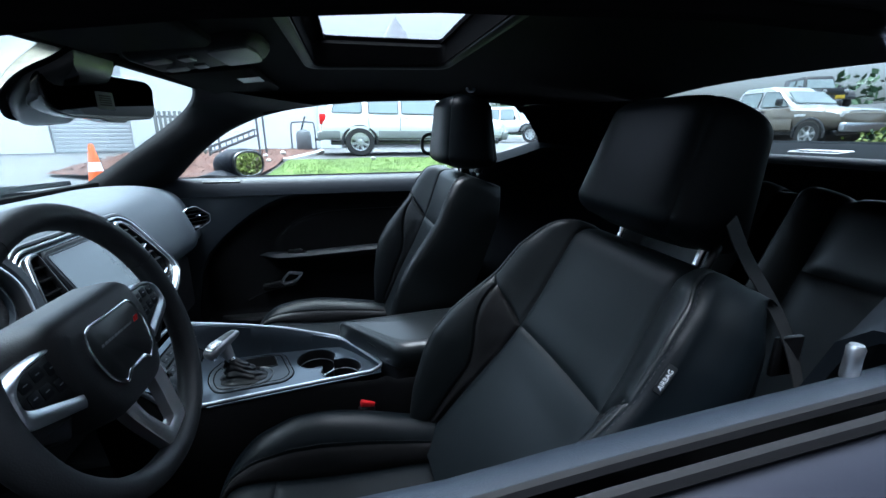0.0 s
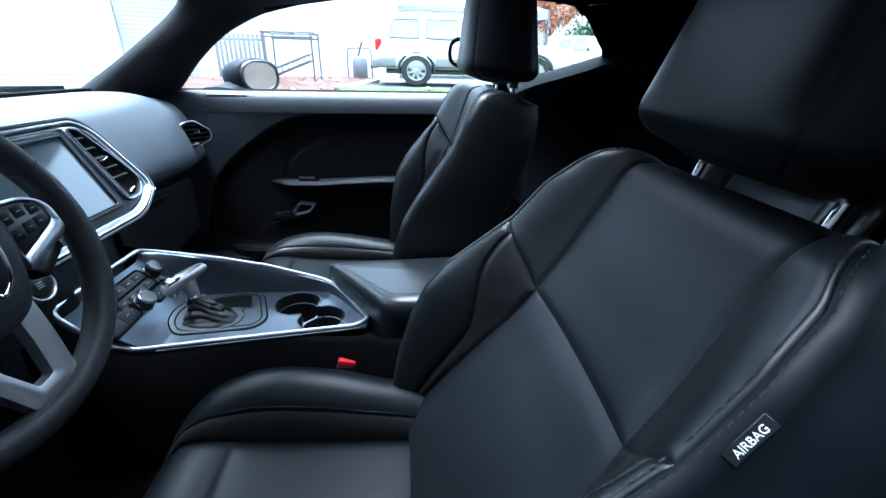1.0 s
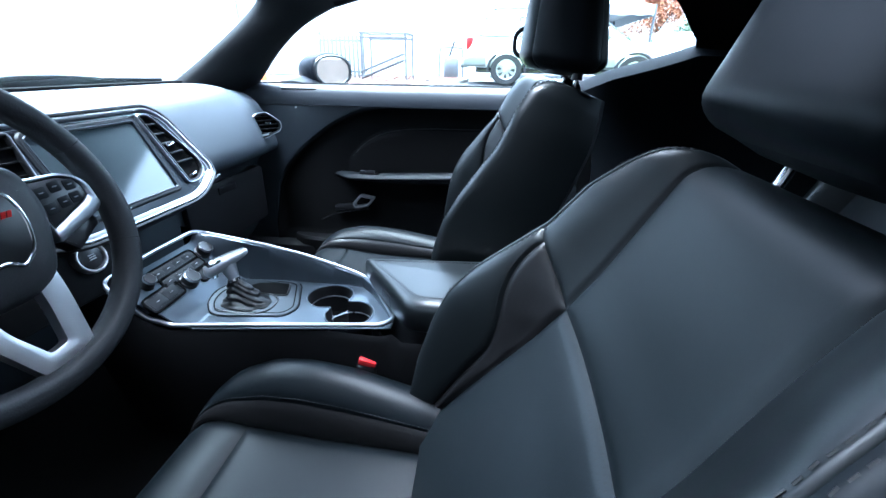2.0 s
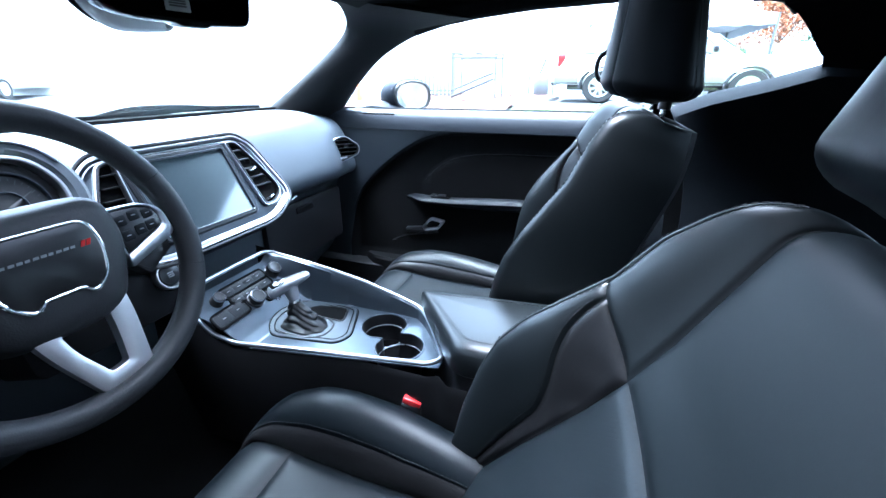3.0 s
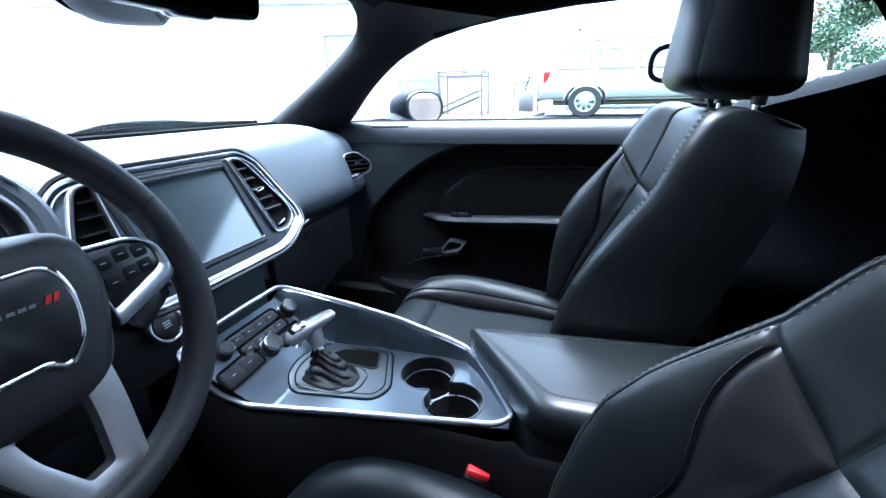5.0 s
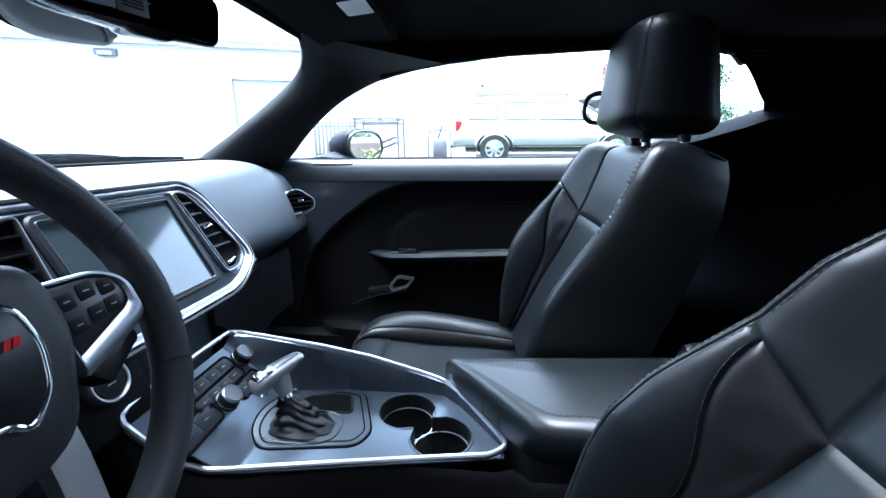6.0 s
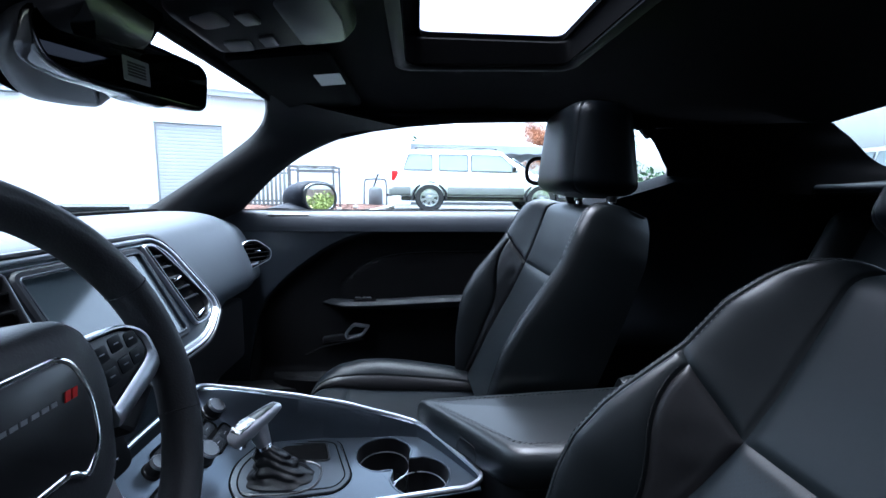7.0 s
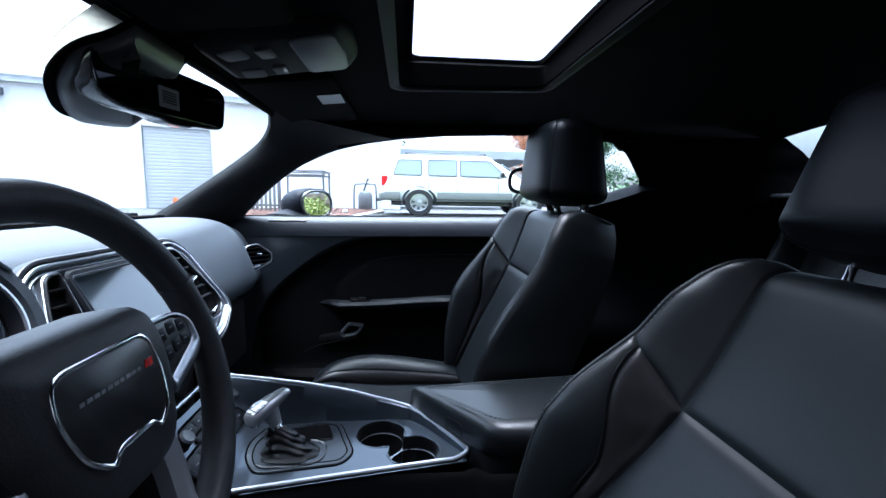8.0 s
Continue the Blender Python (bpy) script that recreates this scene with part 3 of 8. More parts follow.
def build_door(side, name, label, with_mirror):
    door = empty(name, pose(0, 0.8 * side, 0.3))
    o = Vector((0, 0.8 * side, 0.3))
    loc = lambda x, y, z: Vector((x, y * side, z)) - o
    sz = sill_z if side > 0 else sill_z_driver
    fit = lambda x, z: z if z < 0.6 else 0.6 + (z - 0.6) * (sz(x) - 0.6) / (sill_z(x) - 0.6)
    edge = lambda x: max(0.24, arc_top(x) - 0.010) if x > -0.645 else 0.24
    xs = steps(-0.76, -0.645, 6) + steps(-0.645, -0.50, 30)[1:] + steps(-0.50, 0.45, 70)[1:]
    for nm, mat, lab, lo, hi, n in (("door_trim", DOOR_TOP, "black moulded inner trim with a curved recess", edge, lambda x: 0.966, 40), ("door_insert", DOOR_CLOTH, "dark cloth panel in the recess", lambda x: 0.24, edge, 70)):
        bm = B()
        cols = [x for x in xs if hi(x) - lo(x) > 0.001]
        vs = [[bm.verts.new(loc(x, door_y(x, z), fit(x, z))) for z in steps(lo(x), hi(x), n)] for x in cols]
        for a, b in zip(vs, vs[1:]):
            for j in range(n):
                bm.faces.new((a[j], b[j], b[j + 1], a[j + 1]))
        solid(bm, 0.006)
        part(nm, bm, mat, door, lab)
    pip = [loc(x, door_y(x, edge(x)) - 0.001, fit(x, edge(x))) for x in steps(-0.60, 0.44, 60)]
    part("recess_piping", tube(B(), pip, 0.0032, 8, up=(0, 1, 0)), LEATHER_SOFT, door)
    pip = [loc(x, door_y(x, lerp(INNER_ARC, x) - 0.012) - 0.001, fit(x, lerp(INNER_ARC, x) - 0.004)) for x in steps(-0.31, 0.44, 50)]
    part("inner_piping", tube(B(), pip, 0.0016, 6, up=(0, 1, 0)), LEATHER_SOFT, door)
    # soft sill cap along the glass
    bm = B()
    rings = []
    for x in steps(-0.78, 0.47, 30):
        z = sz(x)
        rings.append([loc(x, y, zz) for y, zz in ((0.823, z - 0.002), (0.818, z + 0.003), (0.806, z + 0.003), (0.790, z - 0.006), (0.776, z - 0.024), (0.767, z - 0.050), (0.764, z - 0.066), (0.772, z - 0.070), (0.80, z - 0.05))])
    part("sill_cap", loft(bm, rings), SILL, door, "soft black sill along the window")
    bm = B()
    tube(bm, [loc(x, 0.826, sz(x) + 0.004) for x in steps(-0.70, 0.46, 20)], 0.005, 6)
    part("window_seal", bm, ROOF_TRIM, door)
    # armrest with pull
    bm = B()
    rings = []
    for x in steps(-0.40, 0.44, 36):
        k = ease((x + 0.40) / 0.10)
        yi = 0.780 - 0.062 * k
        zt = lerp([(-0.40, 0.652), (-0.2, 0.655), (0.05, 0.668), (0.44, 0.675)], x)
        h = 0.022 + 0.016 * ease((x + 0.30) / 0.3)
        rings.append([loc(x, y, z) for y, z in ((0.80, zt + 0.004), (yi + 0.02, zt + 0.005), (yi + 0.006, zt), (yi, zt - 0.008), (yi + 0.004, zt - h * 0.7), (yi + 0.025, zt - h), (0.80, zt - h - 0.01))])
    part("armrest", loft(bm, rings), ARMREST, door, "padded black armrest")
    # switch set into the armrest
    sw = part("window_switch", box(B(), loc(-0.24, 0.745, 0.662), (0.075, 0.026, 0.008), 0.003), PIANO, door, "gloss black window switch panel")
    part("rocker", box(B(), loc(-0.235, 0.742, 0.668), (0.030, 0.014, 0.008), 0.003), SATIN_BLACK, sw)
    part("rocker", box(B(), loc(-0.265, 0.742, 0.668), (0.022, 0.014, 0.007), 0.003), SATIN_BLACK, sw)
    # release handle: a slanted bright ring on a dark foot
    to0 = frame_of(loc(0, 0.748, 0), (1, 0, 0), (0, 0, 1))
    to = (lambda u, v, w=0.0: to0(u, v, w)) if (to0(0, 0, 1) - to0(0, 0, 0)).y * side < 0 else (lambda u, v, w=0.0: to0(u, v, -w))
    ring = rounded([(-0.316, 0.538), (-0.284, 0.576), (-0.224, 0.567), (-0.250, 0.530), (-0.306, 0.518)], [0.010, 0.012, 0.008, 0.012, 0.010])
    part("release_handle", band(B(), ring, inset(ring, 0.0085), to, -0.010, 0.012, 0.004), SATIN_PAINT, door, "chrome ring-shaped release handle")
    foot = rounded([(-0.392, 0.500), (-0.392, 0.522), (-0.322, 0.532), (-0.306, 0.516), (-0.26, 0.526), (-0.26, 0.514)], 0.006)
    part("handle_foot", plate(B(), foot, to, -0.03, -0.002, 0.004), SATIN_BLACK, door, "black foot of the release handle")
    part("foot_edge", tube(B(), smooth_path([to(-0.455, 0.458, -0.012), to(-0.40, 0.486, -0.004), to(-0.34, 0.502, 0.0), to(-0.25, 0.518, 0.0)], 6), 0.0022, 8, up=(0, 1, 0)), SATIN_BLACK, door)
    # map pocket
    bm = B()
    rings = []
    for x in steps(-0.56, 0.30, 24):
        k = math.sin(math.pi * (x + 0.56) / 0.86) ** 0.5
        rings.append([loc(x, 0.75, 0.40), loc(x, 0.735 - 0.05 * k, 0.40), loc(x, 0.728 - 0.055 * k, 0.39), loc(x, 0.73 - 0.045 * k, 0.26), loc(x, 0.75, 0.25)])
    part("map_pocket", loft(bm, rings), DOOR_CLOTH, door)
    # demister outlet in the sill
    bm = B()
    out = rounded([(-0.575, 0.783), (-0.435, 0.783), (-0.435, 0.804), (-0.575, 0.804)], 0.006)
    lay = lambda u, v, w=0.0: loc(u, v, sz(u) - 0.004 - (0.806 - v) * 0.42 + w)
    vent = part("demister_outlet", band(B(), out, inset(out, 0.004), lay, -0.002, 0.005, 0.001), SATIN_BLACK, door, "slim black demister slot")
    for v in (0.789, 0.794, 0.799):
        part("slat", box(B(), lay(-0.505, v, 0.001), (0.134, 0.0025, 0.004), 0.001), SATIN_BLACK, vent)
    # outer skin and glass edge
    bm = B()
    rings = []
    for x in steps(-0.80, 0.47, 24):
        z = sz(x)
        rings.append([loc(x, y, zz) for y, zz in ((0.836, z - 0.002), (0.848, z - 0.004), (0.875, z - 0.02), (0.912, z - 0.06), (0.925, 0.80), (0.935, 0.66), (0.920, 0.45), (0.90, 0.24), (0.87, 0.24), (0.86, 0.9))])
    part("outer_skin", loft(bm, rings), CAR_PAINT, door, "dark metallic painted outer skin")
    bm = B()
    tube(bm, [loc(x, 0.846, sz(x) + 0.001) for x in steps(-0.72, 0.46, 20)], 0.006, 6)
    part("belt_moulding", bm, ROOF_TRIM, door)
    # lock pin
    bm = B()
    pin = [(0.0, 0.0), (0.0062, 0.0), (0.0066, 0.004), (0.0062, 0.020), (0.0066, 0.028), (0.0050, 0.031), (0.0, 0.032)]
    lx = 0.405
    rings = [[loc(lx + r * math.cos(a), 0.795 + r * math.sin(a), sz(lx) - 0.004 + h) for a in (2 * math.pi * k / 12 for k in range(12))] for r, h in pin[1:-1]]
    part("lock_pin", loft(bm, rings), SILVER, door, "pale lock pin standing in the sill")
    if with_mirror:
        build_side_mirror(door, loc)
    tagged(door, label, "car door")
    return door


def build_side_mirror(door, loc):
    """Pod on a short foot, with a glass that faces the driver."""
    c = Vector((-0.478, 0.975, 1.013))
    fwd = Vector((-0.84, 0.54, 0.02)).normalized()
    wide = Vector((0.54, 0.84, 0.0)).normalized()
    up = Vector((0, 0, 1)) + fwd * 0.025
    rings = []
    for d, w, h, dx in ((0.055, 0.088, 0.056, 0.0), (0.05, 0.096, 0.062, 0.0), (0.02, 0.100, 0.064, 0.0), (-0.02, 0.096, 0.061, -0.002), (-0.055, 0.083, 0.052, -0.006), (-0.085, 0.060, 0.036, -0.012), (-0.104, 0.030, 0.016, -0.016), (-0.11, 0.006, 0.004, -0.018)):
        rings.append([loc(*(c - fwd * d + wide * (w * math.copysign(abs(math.cos(a)) ** 0.8, math.cos(a))) + up * (h * math.copysign(abs(math.sin(a)) ** 0.85, math.sin(a)) + dx)))
                      for a in (2 * math.pi * k / 28 for k in range(28))])
    pod = part("side_mirror", loft(B(), rings), CAR_PAINT, door, "dark painted side mirror pod", sharp=60)
    rings = []
    for k, s, d in ((0, 1.0, 0.056), (1, 0.95, 0.062), (2, 0.86, 0.062), (3, 0.80, 0.055)):
        rings.append([loc(*(c - fwd * d + wide * (0.089 * s * math.copysign(abs(math.cos(a)) ** 0.8, math.cos(a))) + up * (0.057 * s * math.copysign(abs(math.sin(a)) ** 0.85, math.sin(a)))))
                      for a in (2 * math.pi * k2 / 28 for k2 in range(28))])
    part("mirror_rim", loft(B(), rings, caps=False), SATIN_BLACK, pod)
    bm = B()
    ring = [loc(*(c - fwd * 0.0545 + wide * (0.081 * math.copysign(abs(math.cos(a)) ** 0.8, math.cos(a))) + up * (0.052 * math.copysign(abs(math.sin(a)) ** 0.85, math.sin(a)))))
            for a in (2 * math.pi * k2 / 28 for k2 in range(28))]
    back = [p + loc(*fwd) - loc(0, 0, 0) for p in ring]
    ring2 = [p - (loc(*fwd) - loc(0, 0, 0)) * 0.004 for p in ring]
    loft(bm, [ring, ring2])
    part("mirror_glass", bm, MIRROR, pod, "silvered mirror glass")
    rings = []
    for t in steps(0, 1, 6):
        p = Vector((-0.56, 0.845, 0.955)).lerp(Vector((-0.490, 0.930, 0.985)), t)
        w, h = 0.075 * (1 - t) + 0.045 * t, 0.020
        rings.append([loc(p.x + w * math.cos(a), p.y, p.z + h * math.sin(a)) for a in (2 * math.pi * k / 12 for k in range(12))])
    part("mirror_foot", loft(B(), rings), CAR_PAINT, pod)


def build_door_glass():
    bm = B()
    us = steps(-0.675, 0.46, 30)
    grid(bm, lambda x, v: (x, side_y(0.95 + (window_z(x) - 0.95) * v) + 0.008, 0.95 + (window_z(x) + 0.004 - 0.95) * v), us, steps(0, 1, 8))
    solid(bm, 0.004)
    g = part("window_door_passenger", bm, GLASS)
    g.visible_shadow = False
    tagged(g, "clear raised door glass on the passenger side", "window", kind="structure")


build_door(1, "passenger_door", "closed car door with black trim, chrome handle and mirror", True)
build_door(-1, "driver_door", "closed car door with lowered window and lock pin", True)
build_door_glass()

# ---- dashboard ----
DASH_PROFILE = [(-0.955, 0.925), (-0.93, 0.948), (-0.86, 0.966), (-0.78, 0.974), (-0.70, 0.974), (-0.645, 0.964), (-0.608, 0.943), (-0.585, 0.912), (-0.568, 0.875),
                (-0.553, 0.835), (-0.542, 0.800), (-0.540, 0.772), (-0.552, 0.752), (-0.585, 0.735), (-0.620, 0.715), (-0.640, 0.66), (-0.640, 0.56), (-0.655, 0.46), (-0.75, 0.36), (-0.955, 0.36)]


def dash_point(x, z, y):
    """The profile shifts forward and down a little towards the doors."""
    k = ease((abs(y) - 0.50) / 0.25)
    return (x - 0.055 * k * ease((x + 0.95) / 0.3), z - 0.030 * k * ease((z - 0.6) / 0.3))


def build_dash():
    dash = empty("dashboard", pose(-0.7, 0, 0.9))
    o = Vector((-0.7, 0, 0.9))
    rings = []
    path = [Vector((x, z)) for x, z in DASH_PROFILE]
    path = smooth_path([(p.x, p.y, 0) for p in path], 3)
    for y in steps(-0.745, 0.745, 50):
        ring = []
        for p in path:
            x, z = dash_point(p.x, p.y, y)
            ring.append(Vector((x, y, z)) - o)
        rings.append(ring)
    part("dash_pad", loft(B(), rings), DASH, dash, "soft black moulded dash pad", sharp=60)

    # dark demister strip at the foot of the windscreen
    strip = [Vector((-0.868 - 0.026 * (1 - u * u), 0.66 * u, 0.9665)) - o for u in steps(-1, 1, 30)]
    part("demister_strip", sweep(B(), strip, [(-0.012, -0.012), (0.012, -0.012), (0.010, 0.008), (-0.006, 0.010)]), BLACK_AND_SHADE, dash, "matte black demister strip")
    # centre bezel: screen and air vents in a graphite surround with a bright edge
    to = frame_of(Vector((-0.535, -0.015, 0.842)) - o, (0, 1, 0), (-0.465, 0, 0.885))
    shape = [(-0.188, 0.118), (0.160, 0.118), (0.200, 0.085), (0.246, -0.052), (0.236, -0.086), (0.150, -0.130), (-0.183, -0.130), (-0.271, -0.086), (-0.279, -0.045), (-0.233, 0.085)]
    outline = rounded(shape, [0.03, 0.045, 0.05, 0.045, 0.045, 0.07, 0.07, 0.045, 0.045, 0.03], 8)
    centre = part("centre_bezel", plate(B(), outline, to, -0.060, 0.006, 0.006), CONSOLE, dash, "graphite surround of the centre screen and vents", sharp=45)
    part("outer_rim", band(B(), inset(outline, 0.001), inset(outline, 0.011), to, 0.0, 0.0150, 0.004), SATIN_BLACK, centre, "smooth black outer rim")
    part("bright_edge", band(B(), inset(outline, 0.011), inset(outline, 0.0165), to, 0.002, 0.0150, 0.002), SILVER, centre, "satin silver edge")
    part("inner_edge", band(B(), inset(outline, 0.0225), inset(outline, 0.0245), to, 0.002, 0.0110, 0.0006), SILVER, centre, "thin inner silver line")
    # a wide satin lip along the lower edge
    low = [p for p in inset(outline, 0.019) if p[1] < -0.070]
    low = sorted(low)
    part("lower_lip", sweep(B(), [to(u, v, 0.010) for u, v in low], [(-0.0035, -0.004), (0.0035, -0.004), (0.0040, 0.001), (0.002, 0.004), (-0.002, 0.004), (-0.0040, 0.001)], up=(0.88, 0, 0.46)), SATIN_PAINT, centre, "satin silver lower lip")
    scr = rounded([(-0.131, -0.078), (0.098, -0.078), (0.098, 0.080), (-0.131, 0.080)], 0.006)
    part("screen_frame", band(B(), inset(scr, -0.012), scr, to, 0.002, 0.0135, 0.003), BUTTON, centre, "satin black screen frame")
    part("frame_line", band(B(), inset(scr, -0.0025), inset(scr, 0.0005), to, 0.004, 0.0140, 0.0008), CONSOLE, centre)
    part("touch_screen", plate(B(), inset(scr, -0.001), to, 0.002, 0.0085), SCREEN, centre, "switched-off glossy touch screen")
    for s, du in ((1, 0.0), (-1, 0.033)):
        v_out = [(s * (u + du), v) for u, v in ((0.116, 0.092), (0.146, 0.090), (0.178, 0.030), (0.206, -0.036), (0.203, -0.060), (0.172, -0.080), (0.134, -0.080))]
        v_out = rounded(v_out, [0.010, 0.016, 0.05, 0.014, 0.014, 0.014, 0.010])
        vent = part("air_vent", band(B(), v_out, inset(v_out, 0.005), to, 0.002, 0.0170, 0.003), SATIN_BLACK, centre, "black louvred air vent")
        part("vent_rim", band(B(), inset(v_out, -0.0022), inset(v_out, 0.0006), to, 0.002, 0.0150, 0.001), SILVER, vent, "thin silver vent rim")
        # Flat black plate stands for the shade inside the vent.
        part("duct", plate(B(), inset(v_out, 0.004), to, -0.030, 0.0075), BLACK_AND_SHADE, vent)
        # Left slats are a black copy, their shade put into the colour.
        for k in range(5):
            v = 0.066 - 0.024 * k
            ua, ub = 0.124 + 0.0034 * k, 0.150 + 0.0094 * k
            part("slat", loft(B(), [[to(s * (u + du), v + y, w) for y, w in ((-0.0012, 0.0150), (0.0012, 0.0155), (0.0046, 0.0085), (0.0022, 0.0080))] for u in (ua, ub)]), BUTTON if s > 0 else BLACK_AND_SHADE, vent)
        if s > 0:
            part("vent_tab", plate(B(), rounded([(0.139, 0.009), (0.161, 0.012), (0.161, 0.019), (0.139, 0.016)], 0.003), to, 0.010, 0.0205, 0.002), CHROME, vent, "bright vent tab")
        part("vent_wheel", plate(B(), rounded([(s * (0.160 + du) - 0.013, -0.071), (s * (0.160 + du) + 0.013, -0.067), (s * (0.160 + du) + 0.013, -0.059), (s * (0.160 + du) - 0.013, -0.063)], 0.003), to, 0.008, 0.0175, 0.002), CHROME, vent, "bright vent wheel")

    # side air vents, turned towards the seats, at the ends of the dash
    for s in (1, -1):
        tv = frame_of(Vector((-0.566, s * 0.632, 0.836)) - o, (0.62 * s, 0.78, 0), (-0.30, 0, 0.94))
        out = rounded([(s * u, v) for u, v in ((-0.050, 0.020), (-0.030, 0.042), (0.006, 0.046), (0.052, 0.010), (0.046, -0.018), (-0.034, -0.046), (-0.046, -0.030))], 0.012)
        vent = part("side_vent", band(B(), out, inset(out, 0.005), tv, -0.04, 0.010, 0.003), SATIN_BLACK, dash, "black louvred side air vent")
        part("vent_rim", band(B(), inset(out, -0.0020), inset(out, 0.0012), tv, -0.03, 0.0095, 0.001), SATIN_PAINT, vent, "thin silver vent rim")
        # Black plate painted as the shade behind the louvres.
        part("duct", plate(B(), inset(out, 0.004), tv, -0.03, -0.002), BLACK_AND_SHADE, vent)
        for v, ua, ub in ((0.032, -0.030, 0.012), (0.018, -0.040, 0.030), (0.004, -0.042, 0.044), (-0.010, -0.040, 0.042), (-0.024, -0.038, 0.020)):
            bm = B()
            loft(bm, [[tv(s * u, v + y, w) for y, w in ((-0.0016, 0.0085), (0.0012, 0.0090), (0.0030, -0.002), (0.0010, -0.002))] for u in (ua, ub)])
            part("slat", bm, SATIN_BLACK, vent)
        part("vent_tab", plate(B(), rounded([(s * 0.004 - 0.009, 0.006), (s * 0.004 + 0.009, 0.006), (s * 0.004 + 0.009, 0.013), (s * 0.004 - 0.009, 0.013)], 0.002), tv, 0.004, 0.0125, 0.001), CHROME, vent)
        part("vent_wheel", plate(B(), rounded([(s * -0.014 - 0.014, -0.034), (s * -0.014 + 0.014, -0.030), (s * -0.014 + 0.014, -0.024), (s * -0.014 - 0.014, -0.028)], 0.002), tv, 0.004, 0.0115, 0.001), SILVER, vent)

    # instrument hood with two dials
    hood = rounded([(-0.150, -0.085), (0.150, -0.085), (0.175, 0.010), (0.135, 0.070), (-0.135, 0.070), (-0.175, 0.010)], 0.035, 6)
    th = frame_of(Vector((-0.548, -0.435, 0.893)) - o, (0, 1, 0), (-0.30, 0, 0.954))
    cl = part("instrument_panel", band(B(), inset(hood, -0.034), hood, th, -0.10, 0.020, 0.010), DASH, dash, "hooded instrument panel")
    part("hood_edge", band(B(), inset(hood, -0.002), inset(hood, 0.005), th, 0.0, 0.0215, 0.002), SILVER, cl, "satin silver hood edge")
    brow = [(u, v) for u, v in inset(hood, -0.022) if v > 0.045]
    part("brow_strip", tube(B(), [th(u, v, 0.0215) for u, v in sorted(brow)], 0.0022, 8, up=(1, 0, 0)), SILVER, cl, "thin silver line over the hood")
    part("dial_plate", plate(B(), inset(hood, 0.002), th, -0.06, 0.0), TRIM_DARK, cl)
    for u, r in ((-0.094, 0.056), (0.094, 0.056)):
        c = circle(r, 32)
        part("dial_ring", band(B(), [(u + a, -0.005 + b) for a, b in c], [(u + a * 0.92, -0.005 + b * 0.92) for a, b in c], th, -0.01, 0.010, 0.003), CONSOLE, cl, "satin dial ring")
        part("dial_face", plate(B(), [(u + a * 0.92, -0.005 + b * 0.92) for a, b in c], th, -0.01, 0.002), TRIM_DARK, cl)
        part("inner_ring", band(B(), [(u + a * 0.46, -0.005 + b * 0.46) for a, b in c], [(u + a * 0.42, -0.005 + b * 0.42) for a, b in c], th, 0.0, 0.006, 0.001), CONSOLE, cl)
        ticks = B()
        for k in range(25):
            a = radians(-130 + 260 * k / 24)
            p, q = (u + 0.84 * r * math.sin(a), -0.005 + 0.84 * r * math.cos(a)), (u + (0.70 if k % 3 == 0 else 0.77) * r * math.sin(a), -0.005 + (0.70 if k % 3 == 0 else 0.77) * r * math.cos(a))
            w = Vector((q[1] - p[1], p[0] - q[0])).normalized() * 0.0006
            vs = [ticks.verts.new(th(x, y, 0.0028)) for x, y in ((p[0] + w.x, p[1] + w.y), (p[0] - w.x, p[1] - w.y), (q[0] - w.x, q[1] - w.y), (q[0] + w.x, q[1] + w.y))]
            ticks.faces.new(vs)
        tagged(part("scale_mark", ticks, LABEL_DIM, cl), kind="stuff")
        bm = B()
        a = radians(62)
        d = Vector((math.sin(a), math.cos(a)))
        n = Vector((d.y, -d.x)) * 0.002
        loft(bm, [[th(u + n.x, -0.005 + n.y, 0.004), th(u - n.x, -0.005 - n.y, 0.004), th(u - n.x, -0.005 - n.y, 0.006), th(u + n.x, -0.005 + n.y, 0.006)],
                  [th(u + d.x * r * 0.75, -0.005 + d.y * r * 0.75, z) for z in (0.004, 0.0042, 0.006, 0.0062)]])
        part("needle", bm, LABEL_DIM, cl)
    part("info_display", plate(B(), rounded([(-0.012, -0.05), (0.012, -0.05), (0.012, 0.03), (-0.012, 0.03)], 0.004), th, 0.0, 0.003), SCREEN, cl)

    # start button beside the column
    tb = frame_of(Vector((-0.472, -0.182, 0.719)) - o, (0, 1, 0), (-0.30, 0, 0.95))
    c = circle(0.0285, 32)
    low = rounded([(-0.24, -0.07), (0.06, -0.07), (0.06, 0.04), (-0.24, 0.04)], 0.02)
    part("column_shroud", plate(B(), low, tb, -0.12, -0.006, 0.004), ROOF_TRIM, dash, "black panel under the dash")
    sb = part("start_button", plate(B(), [(a * 0.74, b * 0.74) for a, b in c], tb, -0.010, 0.008, 0.002), SATIN_BLACK, dash, "round black start button")
    part("button_ring", band(B(), c, [(a * 0.80, b * 0.80) for a, b in c], tb, -0.010, 0.010, 0.003), PALE_SILVER, sb, "silver button ring")
    bm = B()
    for dy in (0.004, 0.0, -0.004):
        box(bm, tb(0, dy, 0.0085), (0.0008, 0.012, 0.0014), 0)
    tagged(part("legend", bm, LABEL_WHITE, sb), kind="stuff")
    # glove box lid and its latch
    tg = frame_of(Vector((-0.634, 0.44, 0.60)) - o, (0, 1, 0), (0, 0, 1))
    lid = part("glove_box_lid", plate(B(), rounded([(-0.19, -0.10), (0.22, -0.10), (0.22, 0.095), (-0.19, 0.095)], 0.02), tg, -0.02, 0.012, 0.006), TRIM_DARK, dash, "black glove box lid")
